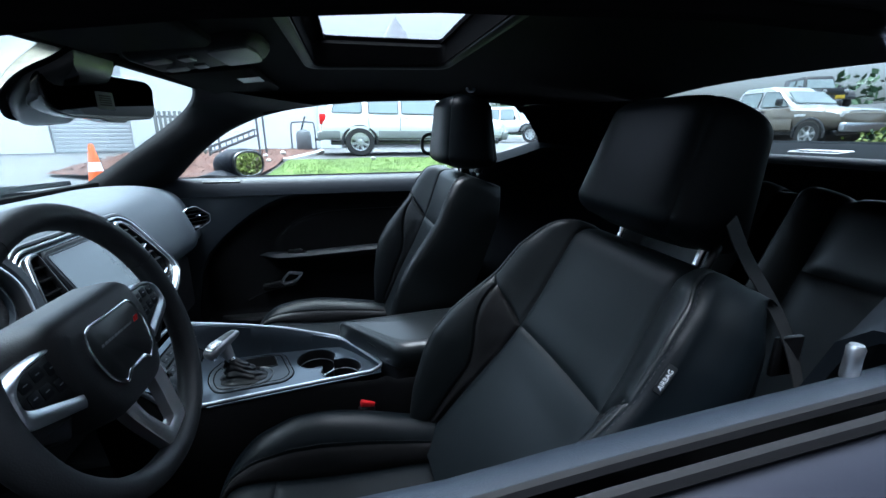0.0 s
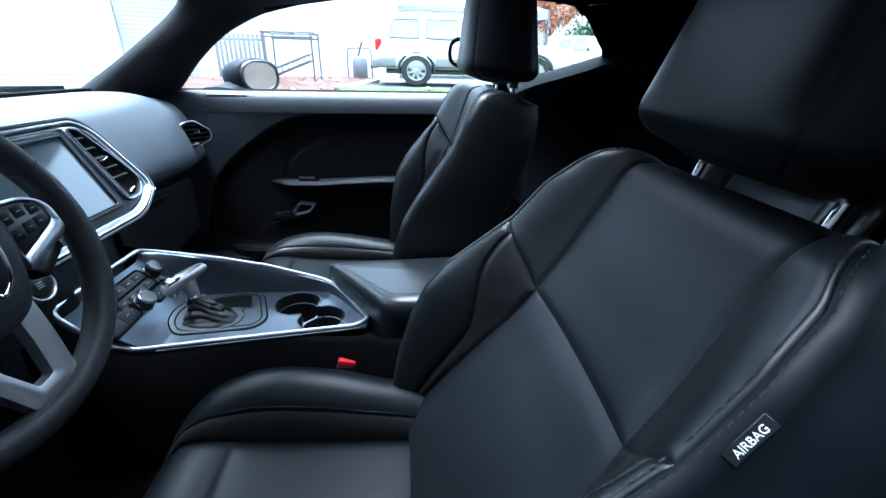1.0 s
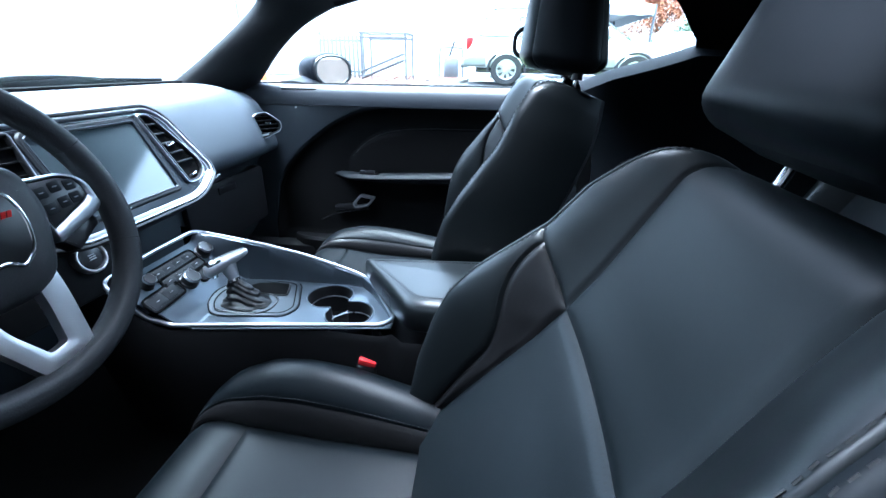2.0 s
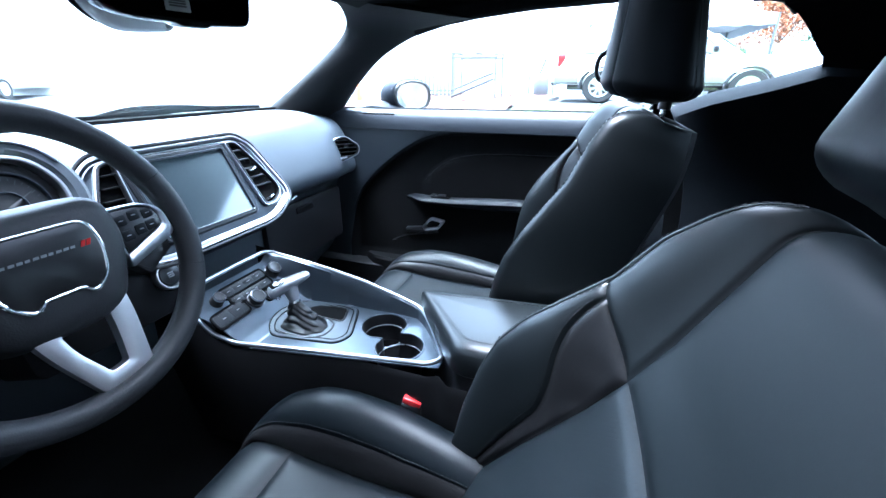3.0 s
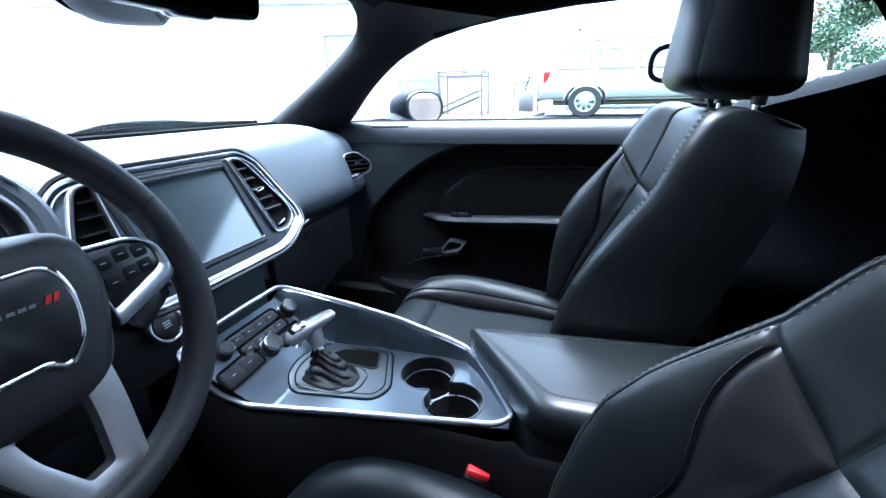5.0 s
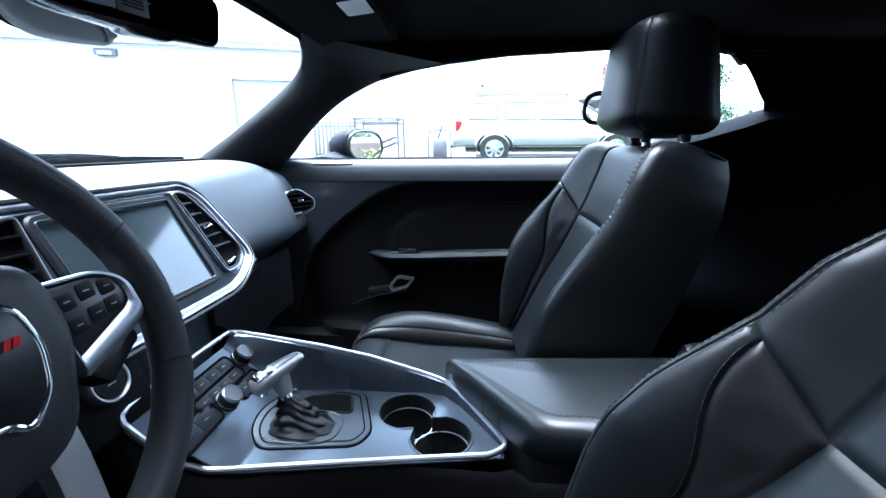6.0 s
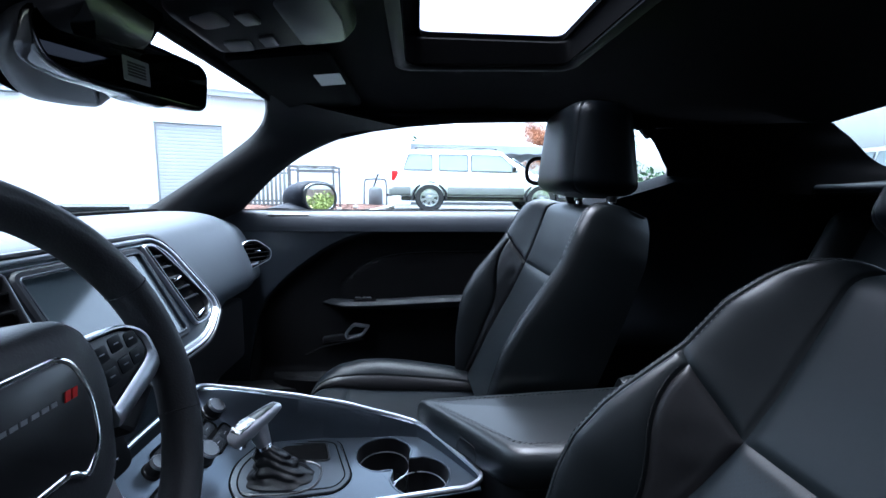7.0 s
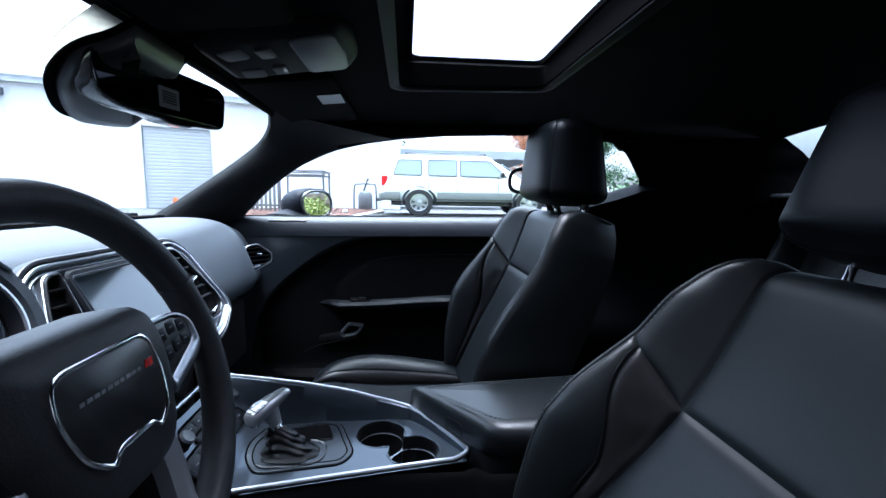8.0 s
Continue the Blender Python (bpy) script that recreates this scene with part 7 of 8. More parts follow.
def sheet_on_ground(name, outline, material, lift, label, category, bumpy=0.0, cell=0.35):
    """A patch of ground cover with an uneven top and a real edge."""
    xs, ys = [p[0] for p in outline], [p[1] for p in outline]

    def inside(x, y):
        c = False
        for (x0, y0), (x1, y1) in zip(outline, outline[1:] + outline[:1]):
            if (y0 > y) != (y1 > y) and x < (x1 - x0) * (y - y0) / (y1 - y0) + x0:
                c = not c
        return c
    ring = []
    n = len(outline)
    for i in range(n):
        a, b = Vector(outline[i]), Vector(outline[(i + 1) % n])
        k = max(1, int((b - a).length / cell))
        ring += [a.lerp(b, j / k) for j in range(k)]
    bm = B()
    low = [bm.verts.new((p.x, p.y, ground_z(p.x, p.y) - 0.03)) for p in ring]
    top = [bm.verts.new((p.x, p.y, ground_z(p.x, p.y) + lift * 0.6)) for p in ring]
    for i in range(len(ring)):
        j = (i + 1) % len(ring)
        bm.faces.new((low[i], low[j], top[j], top[i]))
    edges = [bm.edges.get((top[i], top[(i + 1) % len(ring)])) for i in range(len(ring))]
    bmesh.ops.triangle_fill(bm, edges=edges, use_beauty=True)
    cut = [f for f in bm.faces if all(v in set(top) for v in f.verts)]
    bmesh.ops.subdivide_edges(bm, edges=list({e for f in cut for e in f.edges if e not in set(edges)}), cuts=3, use_grid_fill=True)
    keep = set(low)
    for v in bm.verts:
        if v not in keep:
            v.co.z = ground_z(v.co.x, v.co.y) + lift + bumpy * noise.noise(Vector((v.co.x * 1.3, v.co.y * 1.3, 0)))
    ob = part(name, bm, material)
    tagged(ob, label, category, kind="structure")
    return inside


def build_lawn():
    out = [(-1.6, 6.0), (-1.45, 7.4), (-1.35, 8.9), (0.6, 9.1), (3.0, 9.2), (9.0, 9.4), (9.5, 5.0), (3, 4.6), (-1.0, 5.2)]
    inside = sheet_on_ground("lawn", out, GRASS, 0.05, "bright green mown lawn beside the yard", "lawn", 0.03)
    rng = random.Random(4)
    bm = B()
    n = 0
    while n < 16000:
        x, y = rng.uniform(-2.5, 6.5), rng.uniform(5.6, 9.4)
        if not inside(x, y):
            continue
        n += 1
        h, a, w = rng.uniform(0.02, 0.05), rng.uniform(0, 6.3), rng.uniform(0.004, 0.009)
        z = ground_z(x, y) + 0.04
        lx, ly = rng.uniform(-0.03, 0.03), rng.uniform(-0.03, 0.03)
        bm.faces.new([bm.verts.new(p) for p in ((x + w * math.cos(a), y + w * math.sin(a), z), (x - w * math.cos(a), y - w * math.sin(a), z), (x + lx, y + ly, z + h))])
    tagged(part("grass_blades", bm, GRASS), "short green grass blades of the lawn", "grass", kind="stuff")
    ins = sheet_on_ground("mulch_bed", [(-5.2, 7.6), (-2.6, 6.4), (-1.7, 6.2), (-1.55, 7.4), (-1.45, 9.0), (-0.9, 11.6), (-1.2, 13.4), (-5.2, 12.2)], MULCH, 0.06, "red-brown bark mulch bed beside the lawn", "mulch bed", 0.06)
    bm = B()
    n = 0
    while n < 2500:
        x, y = rng.uniform(-5.2, -0.9), rng.uniform(6.2, 13.4)
        if not ins(x, y):
            continue
        n += 1
        z = ground_z(x, y) + 0.07
        a, l, w, t = rng.uniform(0, 6.3), rng.uniform(0.02, 0.06), rng.uniform(0.006, 0.015), rng.uniform(0, 0.03)
        c, s = math.cos(a), math.sin(a)
        bm.faces.new([bm.verts.new((x + c * u - s * v, y + s * u + c * v, z + h)) for u, v, h in ((-l, -w, 0), (l, -w, t), (l, w, t), (-l, w, 0))])
    tagged(part("bark_chips", bm, MULCH), "loose red-brown bark chips", "bark chips", kind="stuff")
    # a pale concrete kerb that sweeps between mulch and lawn, and a few stones
    bm = B()
    pts = smooth_path([(-1.40, 8.9, 0), (-1.1, 9.6, 0), (-0.85, 10.6, 0), (-0.8, 11.8, 0)], 8)
    sweep(bm, [(p.x, p.y, ground_z(p.x, p.y) + 0.05) for p in pts], [(-0.09, -0.08), (0.09, -0.08), (0.08, 0.03), (-0.08, 0.03)])
    tagged(part("kerb", bm, CONCRETE), "pale curved concrete edging", "kerb", kind="structure")
    for x, y, r in ((-1.75, 7.6, 0.05), (-1.7, 8.6, 0.05), (0.5, 8.7, 0.06), (-2.2, 8.2, 0.05), (-1.9, 9.4, 0.06), (-1.6, 10.0, 0.07)):
        bm = B()
        bmesh.ops.create_icosphere(bm, subdivisions=2, radius=r)
        for v in bm.verts:
            v.co *= 1 + 0.35 * noise.noise(v.co * 14 + Vector((x, y, 0)))
            v.co.z *= 0.7
        ob = part("stone", bm, CONCRETE, at=pose(x, y, ground_z(x, y) + 0.07 + r * 0.4))
        tagged(ob, "small pale stone lying in the bed", "stone", group="garden stones")


WALL_AT, WALL_DIR = Vector((-8.04, 12.9, 0)), Vector((0.944, 0.330, 0))


def build_building():
    """Long white wall with a grey roller door, a roof edge and a wall lamp."""
    ax = WALL_DIR.normalized()
    nx = Vector((ax.y, -ax.x, 0))
    house = empty("white_building", Matrix.Translation(WALL_AT))

    def W(s, d, z):
        return ax * s + nx * d + Vector((0, 0, z))

    def slab(s0, s1, z0, z1, d0=0.0, d1=-0.25, bev=0.0):
        bm = B()
        loft(bm, [[W(s0, d0, z0), W(s1, d0, z0), W(s1, d1, z0), W(s0, d1, z0)], [W(s0, d0, z1), W(s1, d0, z1), W(s1, d1, z1), W(s0, d1, z1)]])
        return bm
    top = 4.15
    for s0, s1, z0, z1 in ((-26, 0.0, 0, top), (0.0, 1.85, 3.10, top), (1.85, 8.2, 0, top)):
        part("wall", slab(s0, s1, z0, z1), WALL_PAINT, house)
    bm = B()
    loft(bm, [[W(8.2, 0, z), W(8.2, -9, z), W(7.95, -9, z), W(7.95, -0.26, z)] for z in (0, top)])
    part("wall", bm, WALL_PAINT, house)
    part("fascia", slab(-26, 8.4, top - 0.16, top + 0.02, 0.22, 0.003), ROOF_SHEET, house, "pale roof edge board")
    bm = B()
    grid(bm, lambda u, v: W(-26.2 + 34.8 * u, 0.25 - 9.5 * v, top + 0.03 + 1.1 * v), steps(0, 1, 20), steps(0, 1, 4))
    solid(bm, 0.05)
    part("roof", bm, ROOF_SHEET, house, "low grey sheet roof")
    door = part("roller_door", slab(0.02, 1.83, 0.3, 3.09, -0.10, -0.14), DOOR_GREY, house, "closed grey roller door")
    for k in range(24):
        z = 0.50 + 0.108 * k
        bm = B()
        rings = [[W(s, d, z + h) for d, h in ((-0.102, 0.0), (-0.088, 0.012), (-0.083, 0.052), (-0.088, 0.092), (-0.102, 0.104))] for s in (0.03, 1.82)]
        loft(bm, rings)
        part("slat", bm, DOOR_GREY, door)
    part("door_frame", slab(-0.10, 0.0, 0.3, 3.2, 0.02, -0.1), WALL_PAINT, house)
    part("door_frame", slab(1.85, 1.95, 0.3, 3.2, 0.02, -0.1), WALL_PAINT, house)
    bm = B()
    loft(bm, [[W(-3.30 + a, 0.02, 3.62 + b), W(-3.30 + a, 0.20, 3.62 + b * 0.6)][0:2] + [W(-3.30 + a, 0.20, 3.78 + b * 0.3), W(-3.30 + a, 0.02, 3.84)] for a, b in ((-0.28, 0.02), (-0.22, 0.0), (0.22, 0.0), (0.28, 0.02))])
    lamp = part("wall_lamp", bm, GALV, house, "grey floodlight on the wall")
    part("lamp_glass", slab(-3.48, -3.12, 3.64, 3.74, 0.215, 0.205), LAMP_LENS, lamp)
    # downpipe
    part("downpipe", tube(B(), [W(7.4, 0.08, 0.4), W(7.4, 0.08, 3.9)], 0.05, 10, up=(1, 0, 0)), WALL_PAINT, house)
    tagged(house, "long white painted workshop with a grey roller door", "building")


def build_fence_and_rack():
    y0 = 10.6
    fence = empty("slat_fence", pose(-3.95, y0, ground_z(-3.9, y0)))
    part("rail", box(B(), (0, 0.02, 0.20), (1.15, 0.03, 0.05), 0.004), GALV, fence)
    part("rail", box(B(), (0, 0.02, 0.92), (1.15, 0.03, 0.05), 0.004), GALV, fence)
    for k in range(11):
        part("slat", box(B(), (-0.55 + 0.11 * k, 0, 0.54), (0.066, 0.02, 1.02), 0.004), GREY_CLAD, fence)
    for s in (-0.56, 0.56):
        part("post", box(B(), (s, 0.05, 0.56), (0.06, 0.06, 1.12), 0.006), GALV, fence)
    tagged(fence, "short grey fence of upright slats", "fence")

    rack = empty("steel_rack", pose(-2.65, 10.2, ground_z(-2.65, 10.2)))
    for x, y in ((-0.55, -0.3), (0.55, -0.3), (-0.55, 0.5), (0.55, 0.5)):
        part("post", tube(B(), [(x, y, 0), (x * 0.97, y, 1.08)], 0.025, 8, up=(1, 0, 0)), GALV, rack)
    for z in (1.08, 0.98):
        for y in (-0.3, 0.5):
            part("bar", tube(B(), [(-0.58, y, z), (0.58, y, z)], 0.022, 8), GALV, rack)
    for x in (-0.55, 0.0, 0.55):
        part("bar", tube(B(), [(x, -0.3, 1.08), (x, 0.5, 1.08)], 0.020, 8), GALV, rack)
    for y in (-0.34, -0.10):
        part("ramp_rail", tube(B(), [(-0.55, y, 0.10), (0.48, y, 0.50)], 0.022, 8), GALV, rack)
        part("ramp_rail", tube(B(), [(-0.55, y, 0.24), (0.48, y, 0.64)], 0.018, 8), GALV, rack)
    for k in range(9):
        t = k / 8
        part("rung", tube(B(), [(-0.55 + 1.03 * t, -0.34, 0.10 + 0.40 * t), (-0.55 + 1.03 * t, -0.34, 0.24 + 0.40 * t)], 0.014, 6, up=(1, 0, 0)), GALV, rack)
        part("rung", tube(B(), [(-0.55 + 1.03 * t, -0.34, 0.10 + 0.40 * t), (-0.55 + 1.03 * t, -0.10, 0.10 + 0.40 * t)], 0.014, 6), GALV, rack)
    tagged(rack, "galvanised steel rack holding a leaning ramp", "rack")
    # frame and gas bottles beside it
    ob = empty("pump_frame", pose(-1.35, 12.6, ground_z(-1.35, 12.6)))
    part("hoop", tube(B(), smooth_path([(-0.35, 0, 0), (-0.33, 0, 0.75), (-0.2, 0, 0.85), (0.2, 0, 0.85), (0.33, 0, 0.75), (0.35, 0, 0)], 5), 0.025, 8, up=(0, 1, 0)), GALV, ob)
    part("tank", loft(B(), [[(r * math.cos(a), 0.05 + r * math.sin(a), z) for a in (2 * math.pi * i / 18 for i in range(18))] for r, z in ((0.20, 0.02), (0.22, 0.06), (0.22, 0.50), (0.17, 0.60), (0.06, 0.64))]), GALV, ob)
    part("handle", tube(B(), [(-0.05, 0, 0.62), (0.06, 0, 0.95), (0.09, 0, 1.02)], 0.028, 8, up=(0, 1, 0)), BLACK_PAINT, ob)
    tagged(ob, "grey tank in a hooped steel frame by the wall", "tank")


def build_canopy():
    """Peaked marquee roof on posts behind the parked estate."""
    cx, cy, hx, hy, ez = 2.2, 19.0, 2.9, 3.0, 2.95
    tent = empty("marquee", pose(cx, cy, ground_z(cx, cy)))
    gz = ground_z(cx, cy)
    bm = B()

    def f(u, v):
        x, y = hx * (2 * u - 1), hy * (2 * v - 1)
        r = max(abs(x) / hx, abs(y) / hy)
        z = ez - gz + 2.75 * (1 - r) ** 1.9 + 0.35 * (1 - r)
        return (x, y, z)
    grid(bm, f, steps(0, 1, 32), steps(0, 1, 32))
    solid(bm, 0.01)
    part("tent_roof", bm, CANVAS, tent, "grey peaked canvas roof")
    for (x0, y0), (x1, y1) in (((-hx, -hy), (hx, -hy)), ((hx, -hy), (hx, hy)), ((hx, hy), (-hx, hy)), ((-hx, hy), (-hx, -hy))):
        bm = B()
        grid(bm, lambda u, v: (x0 + (x1 - x0) * u, y0 + (y1 - y0) * u, ez - gz - 0.32 * v + 0.02 * math.sin(u * 60) * v), steps(0, 1, 40), steps(0, 1, 3))
        solid(bm, 0.006)
        part("valance", bm, CANVAS, tent)
    for x in (-hx, hx):
        for y in (-hy, hy):
            part("post", tube(B(), [(x * 0.99, y * 0.99, 0), (x * 0.99, y * 0.99, ez - gz)], 0.04, 10, up=(1, 0, 0)), GALV, tent)
    tagged(tent, "grey peaked marquee on steel posts", "marquee")


def build_cone():
    c = empty("traffic_cone", pose(-3.75, 6.3, ground_z(-3.75, 6.3)))
    part("cone_base", box(B(), (0, 0, 0.02), (0.36, 0.36, 0.04), 0.012), ORANGE, c)
    part("cone_body", loft(B(), [[(r * math.cos(a), r * math.sin(a), z) for a in (2 * math.pi * i / 20 for i in range(20))] for r, z in ((0.14, 0.035), (0.13, 0.06), (0.09, 0.32), (0.035, 0.68), (0.022, 0.71))]), ORANGE, c)
    part("cone_band", loft(B(), [[(r * math.cos(a), r * math.sin(a), z) for a in (2 * math.pi * i / 20 for i in range(20))] for r, z in ((0.094, 0.31), (0.074, 0.44))], caps=False), LABEL_WHITE, c)
    tagged(c, "orange traffic cone standing on the yard", "traffic cone")


def tree(kind, at, height, spread, leaf, label, seed, leaves=2600, size=0.16, trunk_r=0.16, low=0.25):
    """A tapered trunk with limbs and a crown of many small leaves in uneven clumps."""
    rng = random.Random(seed)
    t = empty(kind, at)
    bm = B()
    top = height * (0.95 if kind == "conifer" else 0.7)
    tube(bm, smooth_path([(0, 0, -0.1), (0.03 * height * rng.uniform(-1, 1), 0.02 * height, top * 0.5), (0, 0, top)], 6), trunk_r, 9, up=(1, 0, 0), scale=lambda u: 1 - 0.85 * u)
    ends = []
    for k in range(16 if kind == "conifer" else 11):
        z = height * (low + (0.92 - low) * rng.random())
        a = rng.uniform(0, 6.3)
        if kind == "conifer":
            r = spread * (1 - (z / height)) * 1.1 + 0.1
            e = Vector((r * math.cos(a), r * math.sin(a), z - 0.1 * r))
        else:
            r = spread * math.sqrt(max(0.1, 1 - ((z / height - 0.62) / 0.42) ** 2)) * rng.uniform(0.6, 1)
            z0 = z
            e = Vector((r * math.cos(a), r * math.sin(a), z0))
        s = Vector((0, 0, max(height * 0.12, z - (0.0 if kind == "conifer" else 0.25 * height))))
        tube(bm, smooth_path([s, s.lerp(e, 0.5) + Vector((0, 0, 0.05 * height)), e], 4), trunk_r * 0.32, 6, up=(0.3, 0.2, 1), scale=lambda u: 1 - 0.8 * u)
        ends += [s.lerp(e, q) for q in (0.45, 0.7, 0.9, 1.0)]
    part("trunk", bm, BARK, t)
    bm = B()
    for _ in range(leaves):
        c = rng.choice(ends)
        p = c + Vector((rng.gauss(0, 1), rng.gauss(0, 1), rng.gauss(0, 0.7))) * spread * 0.20
        a = Vector((rng.uniform(-1, 1), rng.uniform(-1, 1), rng.uniform(-1, 1))).normalized() * size * rng.uniform(0.5, 1.1)
        b = a.cross(Vector((rng.uniform(-1, 1), rng.uniform(-1, 1), rng.uniform(-1, 1)))).normalized() * size * 0.45
        bm.faces.new([bm.verts.new(q) for q in (p - a, p + b, p + a, p - b)])
    tagged(part("crown", bm, leaf, t), kind="stuff")
    tagged(t, label, "tree" if kind != "shrub" else "shrub")


def build_greenery():
    tree("autumn_tree", pose(8.6, 27, ground_z(8.6, 27)), 5.4, 1.9, LEAF_RUST, "rust-coloured autumn tree behind the yard", 3, 7000, 0.09)
    tree("autumn_tree", pose(6.6, 30, ground_z(6.6, 30)), 4.6, 1.5, LEAF_RUST, "thin rust-coloured autumn tree by the marquee", 5, 4500, 0.08)
    tree("conifer", pose(13.5, 30, ground_z(13.5, 30)), 9.0, 2.6, LEAF_GREEN, "tall dark evergreen behind the parked vehicles", 7, 11000, 0.11)
    tree("conifer", pose(20, 8, 1.6), 8.0, 2.4, LEAF_GREEN, "dark evergreen above the retaining wall", 9, 11000, 0.10)
    tree("shrub", pose(8.6, 4.35, ground_z(8.6, 4.3)), 1.15, 0.75, LEAF_LIME, "low yellow-green shrub beside the car park", 11, 2200, 0.06, 0.05, 0.1)
    tree("shrub", pose(9.4, 3.2, ground_z(9.4, 3.2)), 1.25, 0.85, LEAF_LIME, "rounded yellow-green shrub on the bank", 12, 2200, 0.06, 0.05, 0.1)
    tree("shrub", pose(10.4, 4.9, ground_z(10.4, 4.9)), 1.0, 0.8, LEAF_GREEN, "low dark green shrub on the bank", 13, 1800, 0.06, 0.05, 0.1)
    bm = B()
    loft(bm, [[(15.2, -4, z), (15.2, 24, z), (15.7, 24, z), (15.7, -4, z)] for z in (0.5, 1.72)])
    wall = part("retaining_wall", bm, BROWN_WALL)
    tagged(wall, "brown retaining wall behind the car park", "wall", kind="structure")
    bm = B()
    grid(bm, lambda u, v: (15.6 + 40 * u, -20 + 60 * v, 1.70 + 2.5 * u), steps(0, 1, 10), steps(0, 1, 10))
    solid(bm, 0.05)
    tagged(part("upper_yard", bm, ASPHALT), "raised asphalt yard above the wall", "ground", kind="structure")
    # far hedge and hills that close the view
    rng = random.Random(21)
    bm = B()
    for k in range(22000):
        a = rng.uniform(0, 2 * math.pi)
        r = rng.uniform(95, 130)
        h = rng.uniform(0, 1) ** 1.6 * (7 + 4 * math.sin(a * 5) + 3 * math.sin(a * 13))
        p = Vector((r * math.cos(a), r * math.sin(a), 0.6 + abs(h)))
        q = Vector((rng.uniform(-1, 1), rng.uniform(-1, 1), rng.uniform(-1, 1))).normalized() * rng.uniform(0.4, 1.1)
        w = q.cross(Vector((rng.uniform(-1, 1), rng.uniform(-1, 1), rng.uniform(-1, 1)))).normalized() * 0.5
        bm.faces.new([bm.verts.new(v) for v in (p - q, p + w, p + q, p - w)])
    tagged(part("far_woods", bm, LEAF_GREEN), "distant belt of dark trees", "woods", kind="stuff")


build_ground()
build_lawn()
build_building()
build_fence_and_rack()
build_canopy()
build_cone()
build_greenery()



def build_shade_wall():
    """Plain unseen wall that closes the driver's side, added to block light."""
    bm = B()
    box(bm, (-1.0, -3.2, 3.4), (27.0, 0.3, 7.0), 0.02)
    tagged(part("wall_south", bm, SHADE_WALL_DARK), "plain dark wall beside the parked car", "wall", kind="structure")


build_shade_wall()
# ---- parked vehicles: x is forward in each, wheels on z = 0 ----
def wheel_parts(veh, x, y, r, w, side, spokes=8, rim_mat=None):
    wh = part("wheel", loft(B(), [[(x + rr * math.cos(a), y + side * d, r + rr * math.sin(a)) for a in (2 * math.pi * i / 28 for i in range(28))]
                                  for rr, d in ((r * 0.62, -w / 2), (r * 0.93, -w / 2), (r, -w * 0.36), (r, w * 0.36), (r * 0.93, w / 2), (r * 0.64, w / 2), (r * 0.62, w * 0.40))], caps=False), TYRE, veh, "black tyre on an alloy rim")
    bm = B()
    loft(bm, [[(x + rr * math.cos(a), y + side * d, r + rr * math.sin(a)) for a in (2 * math.pi * i / 28 for i in range(28))] for rr, d in ((r * 0.64, w * 0.46), (r * 0.58, w * 0.44), (r * 0.55, w * 0.10))], caps=False)
    loft(bm, [[(x + rr * math.cos(a), y + side * d, r + rr * math.sin(a)) for a in (2 * math.pi * i / 16 for i in range(16))] for rr, d in ((r * 0.17, w * 0.12), (r * 0.17, w * 0.40), (r * 0.10, w * 0.44))])
    for k in range(spokes):
        a = 2 * math.pi * k / spokes + 0.3
        c, s = math.cos(a), math.sin(a)
        loft(bm, [[(x + rr * c - q * s, y + side * d, r + rr * s + q * c) for q, d in ((-hw, w * 0.16), (hw, w * 0.16), (hw * 0.8, w * dd), (-hw * 0.8, w * dd))] for rr, hw, dd in ((r * 0.12, r * 0.10, 0.40), (r * 0.36, r * 0.085, 0.36), (r * 0.58, r * 0.11, 0.42))])
    part("rim", bm, rim_mat or ALLOY, wh)
    part("hub_back", loft(B(), [[(x + rr * math.cos(a), y + side * w * 0.08, r + rr * math.sin(a)) for a in (2 * math.pi * i / 20 for i in range(20))] for rr in (r * 0.58, r * 0.02)], caps=False), GREY_CLAD, wh)


def body_loft(stations, wmax):
    """stations: (x, low z, belt z, half width at belt)."""
    rings = []
    for x, z0, z1, hw in stations:
        mid = (z0 + z1) / 2
        pts = [(-hw * 0.90, z0), (-hw * 1.0, z0 + 0.08), (-hw * 1.03, mid), (-hw * 1.0, z1 - 0.10), (-hw * 0.95, z1 - 0.02), (-hw * 0.7, z1 + 0.015), (0, z1 + 0.03),
               (hw * 0.7, z1 + 0.015), (hw * 0.95, z1 - 0.02), (hw * 1.0, z1 - 0.10), (hw * 1.03, mid), (hw * 1.0, z0 + 0.08), (hw * 0.90, z0)]
        rings.append([(x, y, z) for y, z in pts])
    return loft(B(), rings)


def side_pane(veh, name, pts, y_of, side, material=None, proud=0.006):
    """A window laid on the leaning flank; pts (x, z)."""
    pts = rounded(pts, 0.035, 3)
    bm = B()
    plate(bm, pts, lambda u, v, w: Vector((u, side * (y_of(v) + w), v)), -0.004, proud)
    w_ = part(name, bm, material or CAR_GLASS, veh)
    ring = B()
    band(ring, inset(pts, -0.018), inset(pts, 0.004), lambda u, v, w: Vector((u, side * (y_of(v) + w), v)), -0.004, proud + 0.006)
    part("window_seal", ring, RUBBER, w_)
    return w_


def arch(veh, x, r, y, side):
    bm = B()
    rings = []
    for k in range(17):
        a = math.pi * (k / 16) * 1.1 - 0.05 * math.pi
        c, s = math.cos(a), math.sin(a)
        rings.append([(x + rr * c, side * yy, r * 0.95 + rr * s) for rr, yy in ((r * 1.02, y - 0.05), (r * 1.18, y - 0.03), (r * 1.24, y + 0.02), (r * 1.18, y + 0.035), (r * 1.06, y + 0.03))])
    loft(bm, rings)
    part("wheel_arch", bm, BLACK_PAINT, veh, "dark wheel arch")


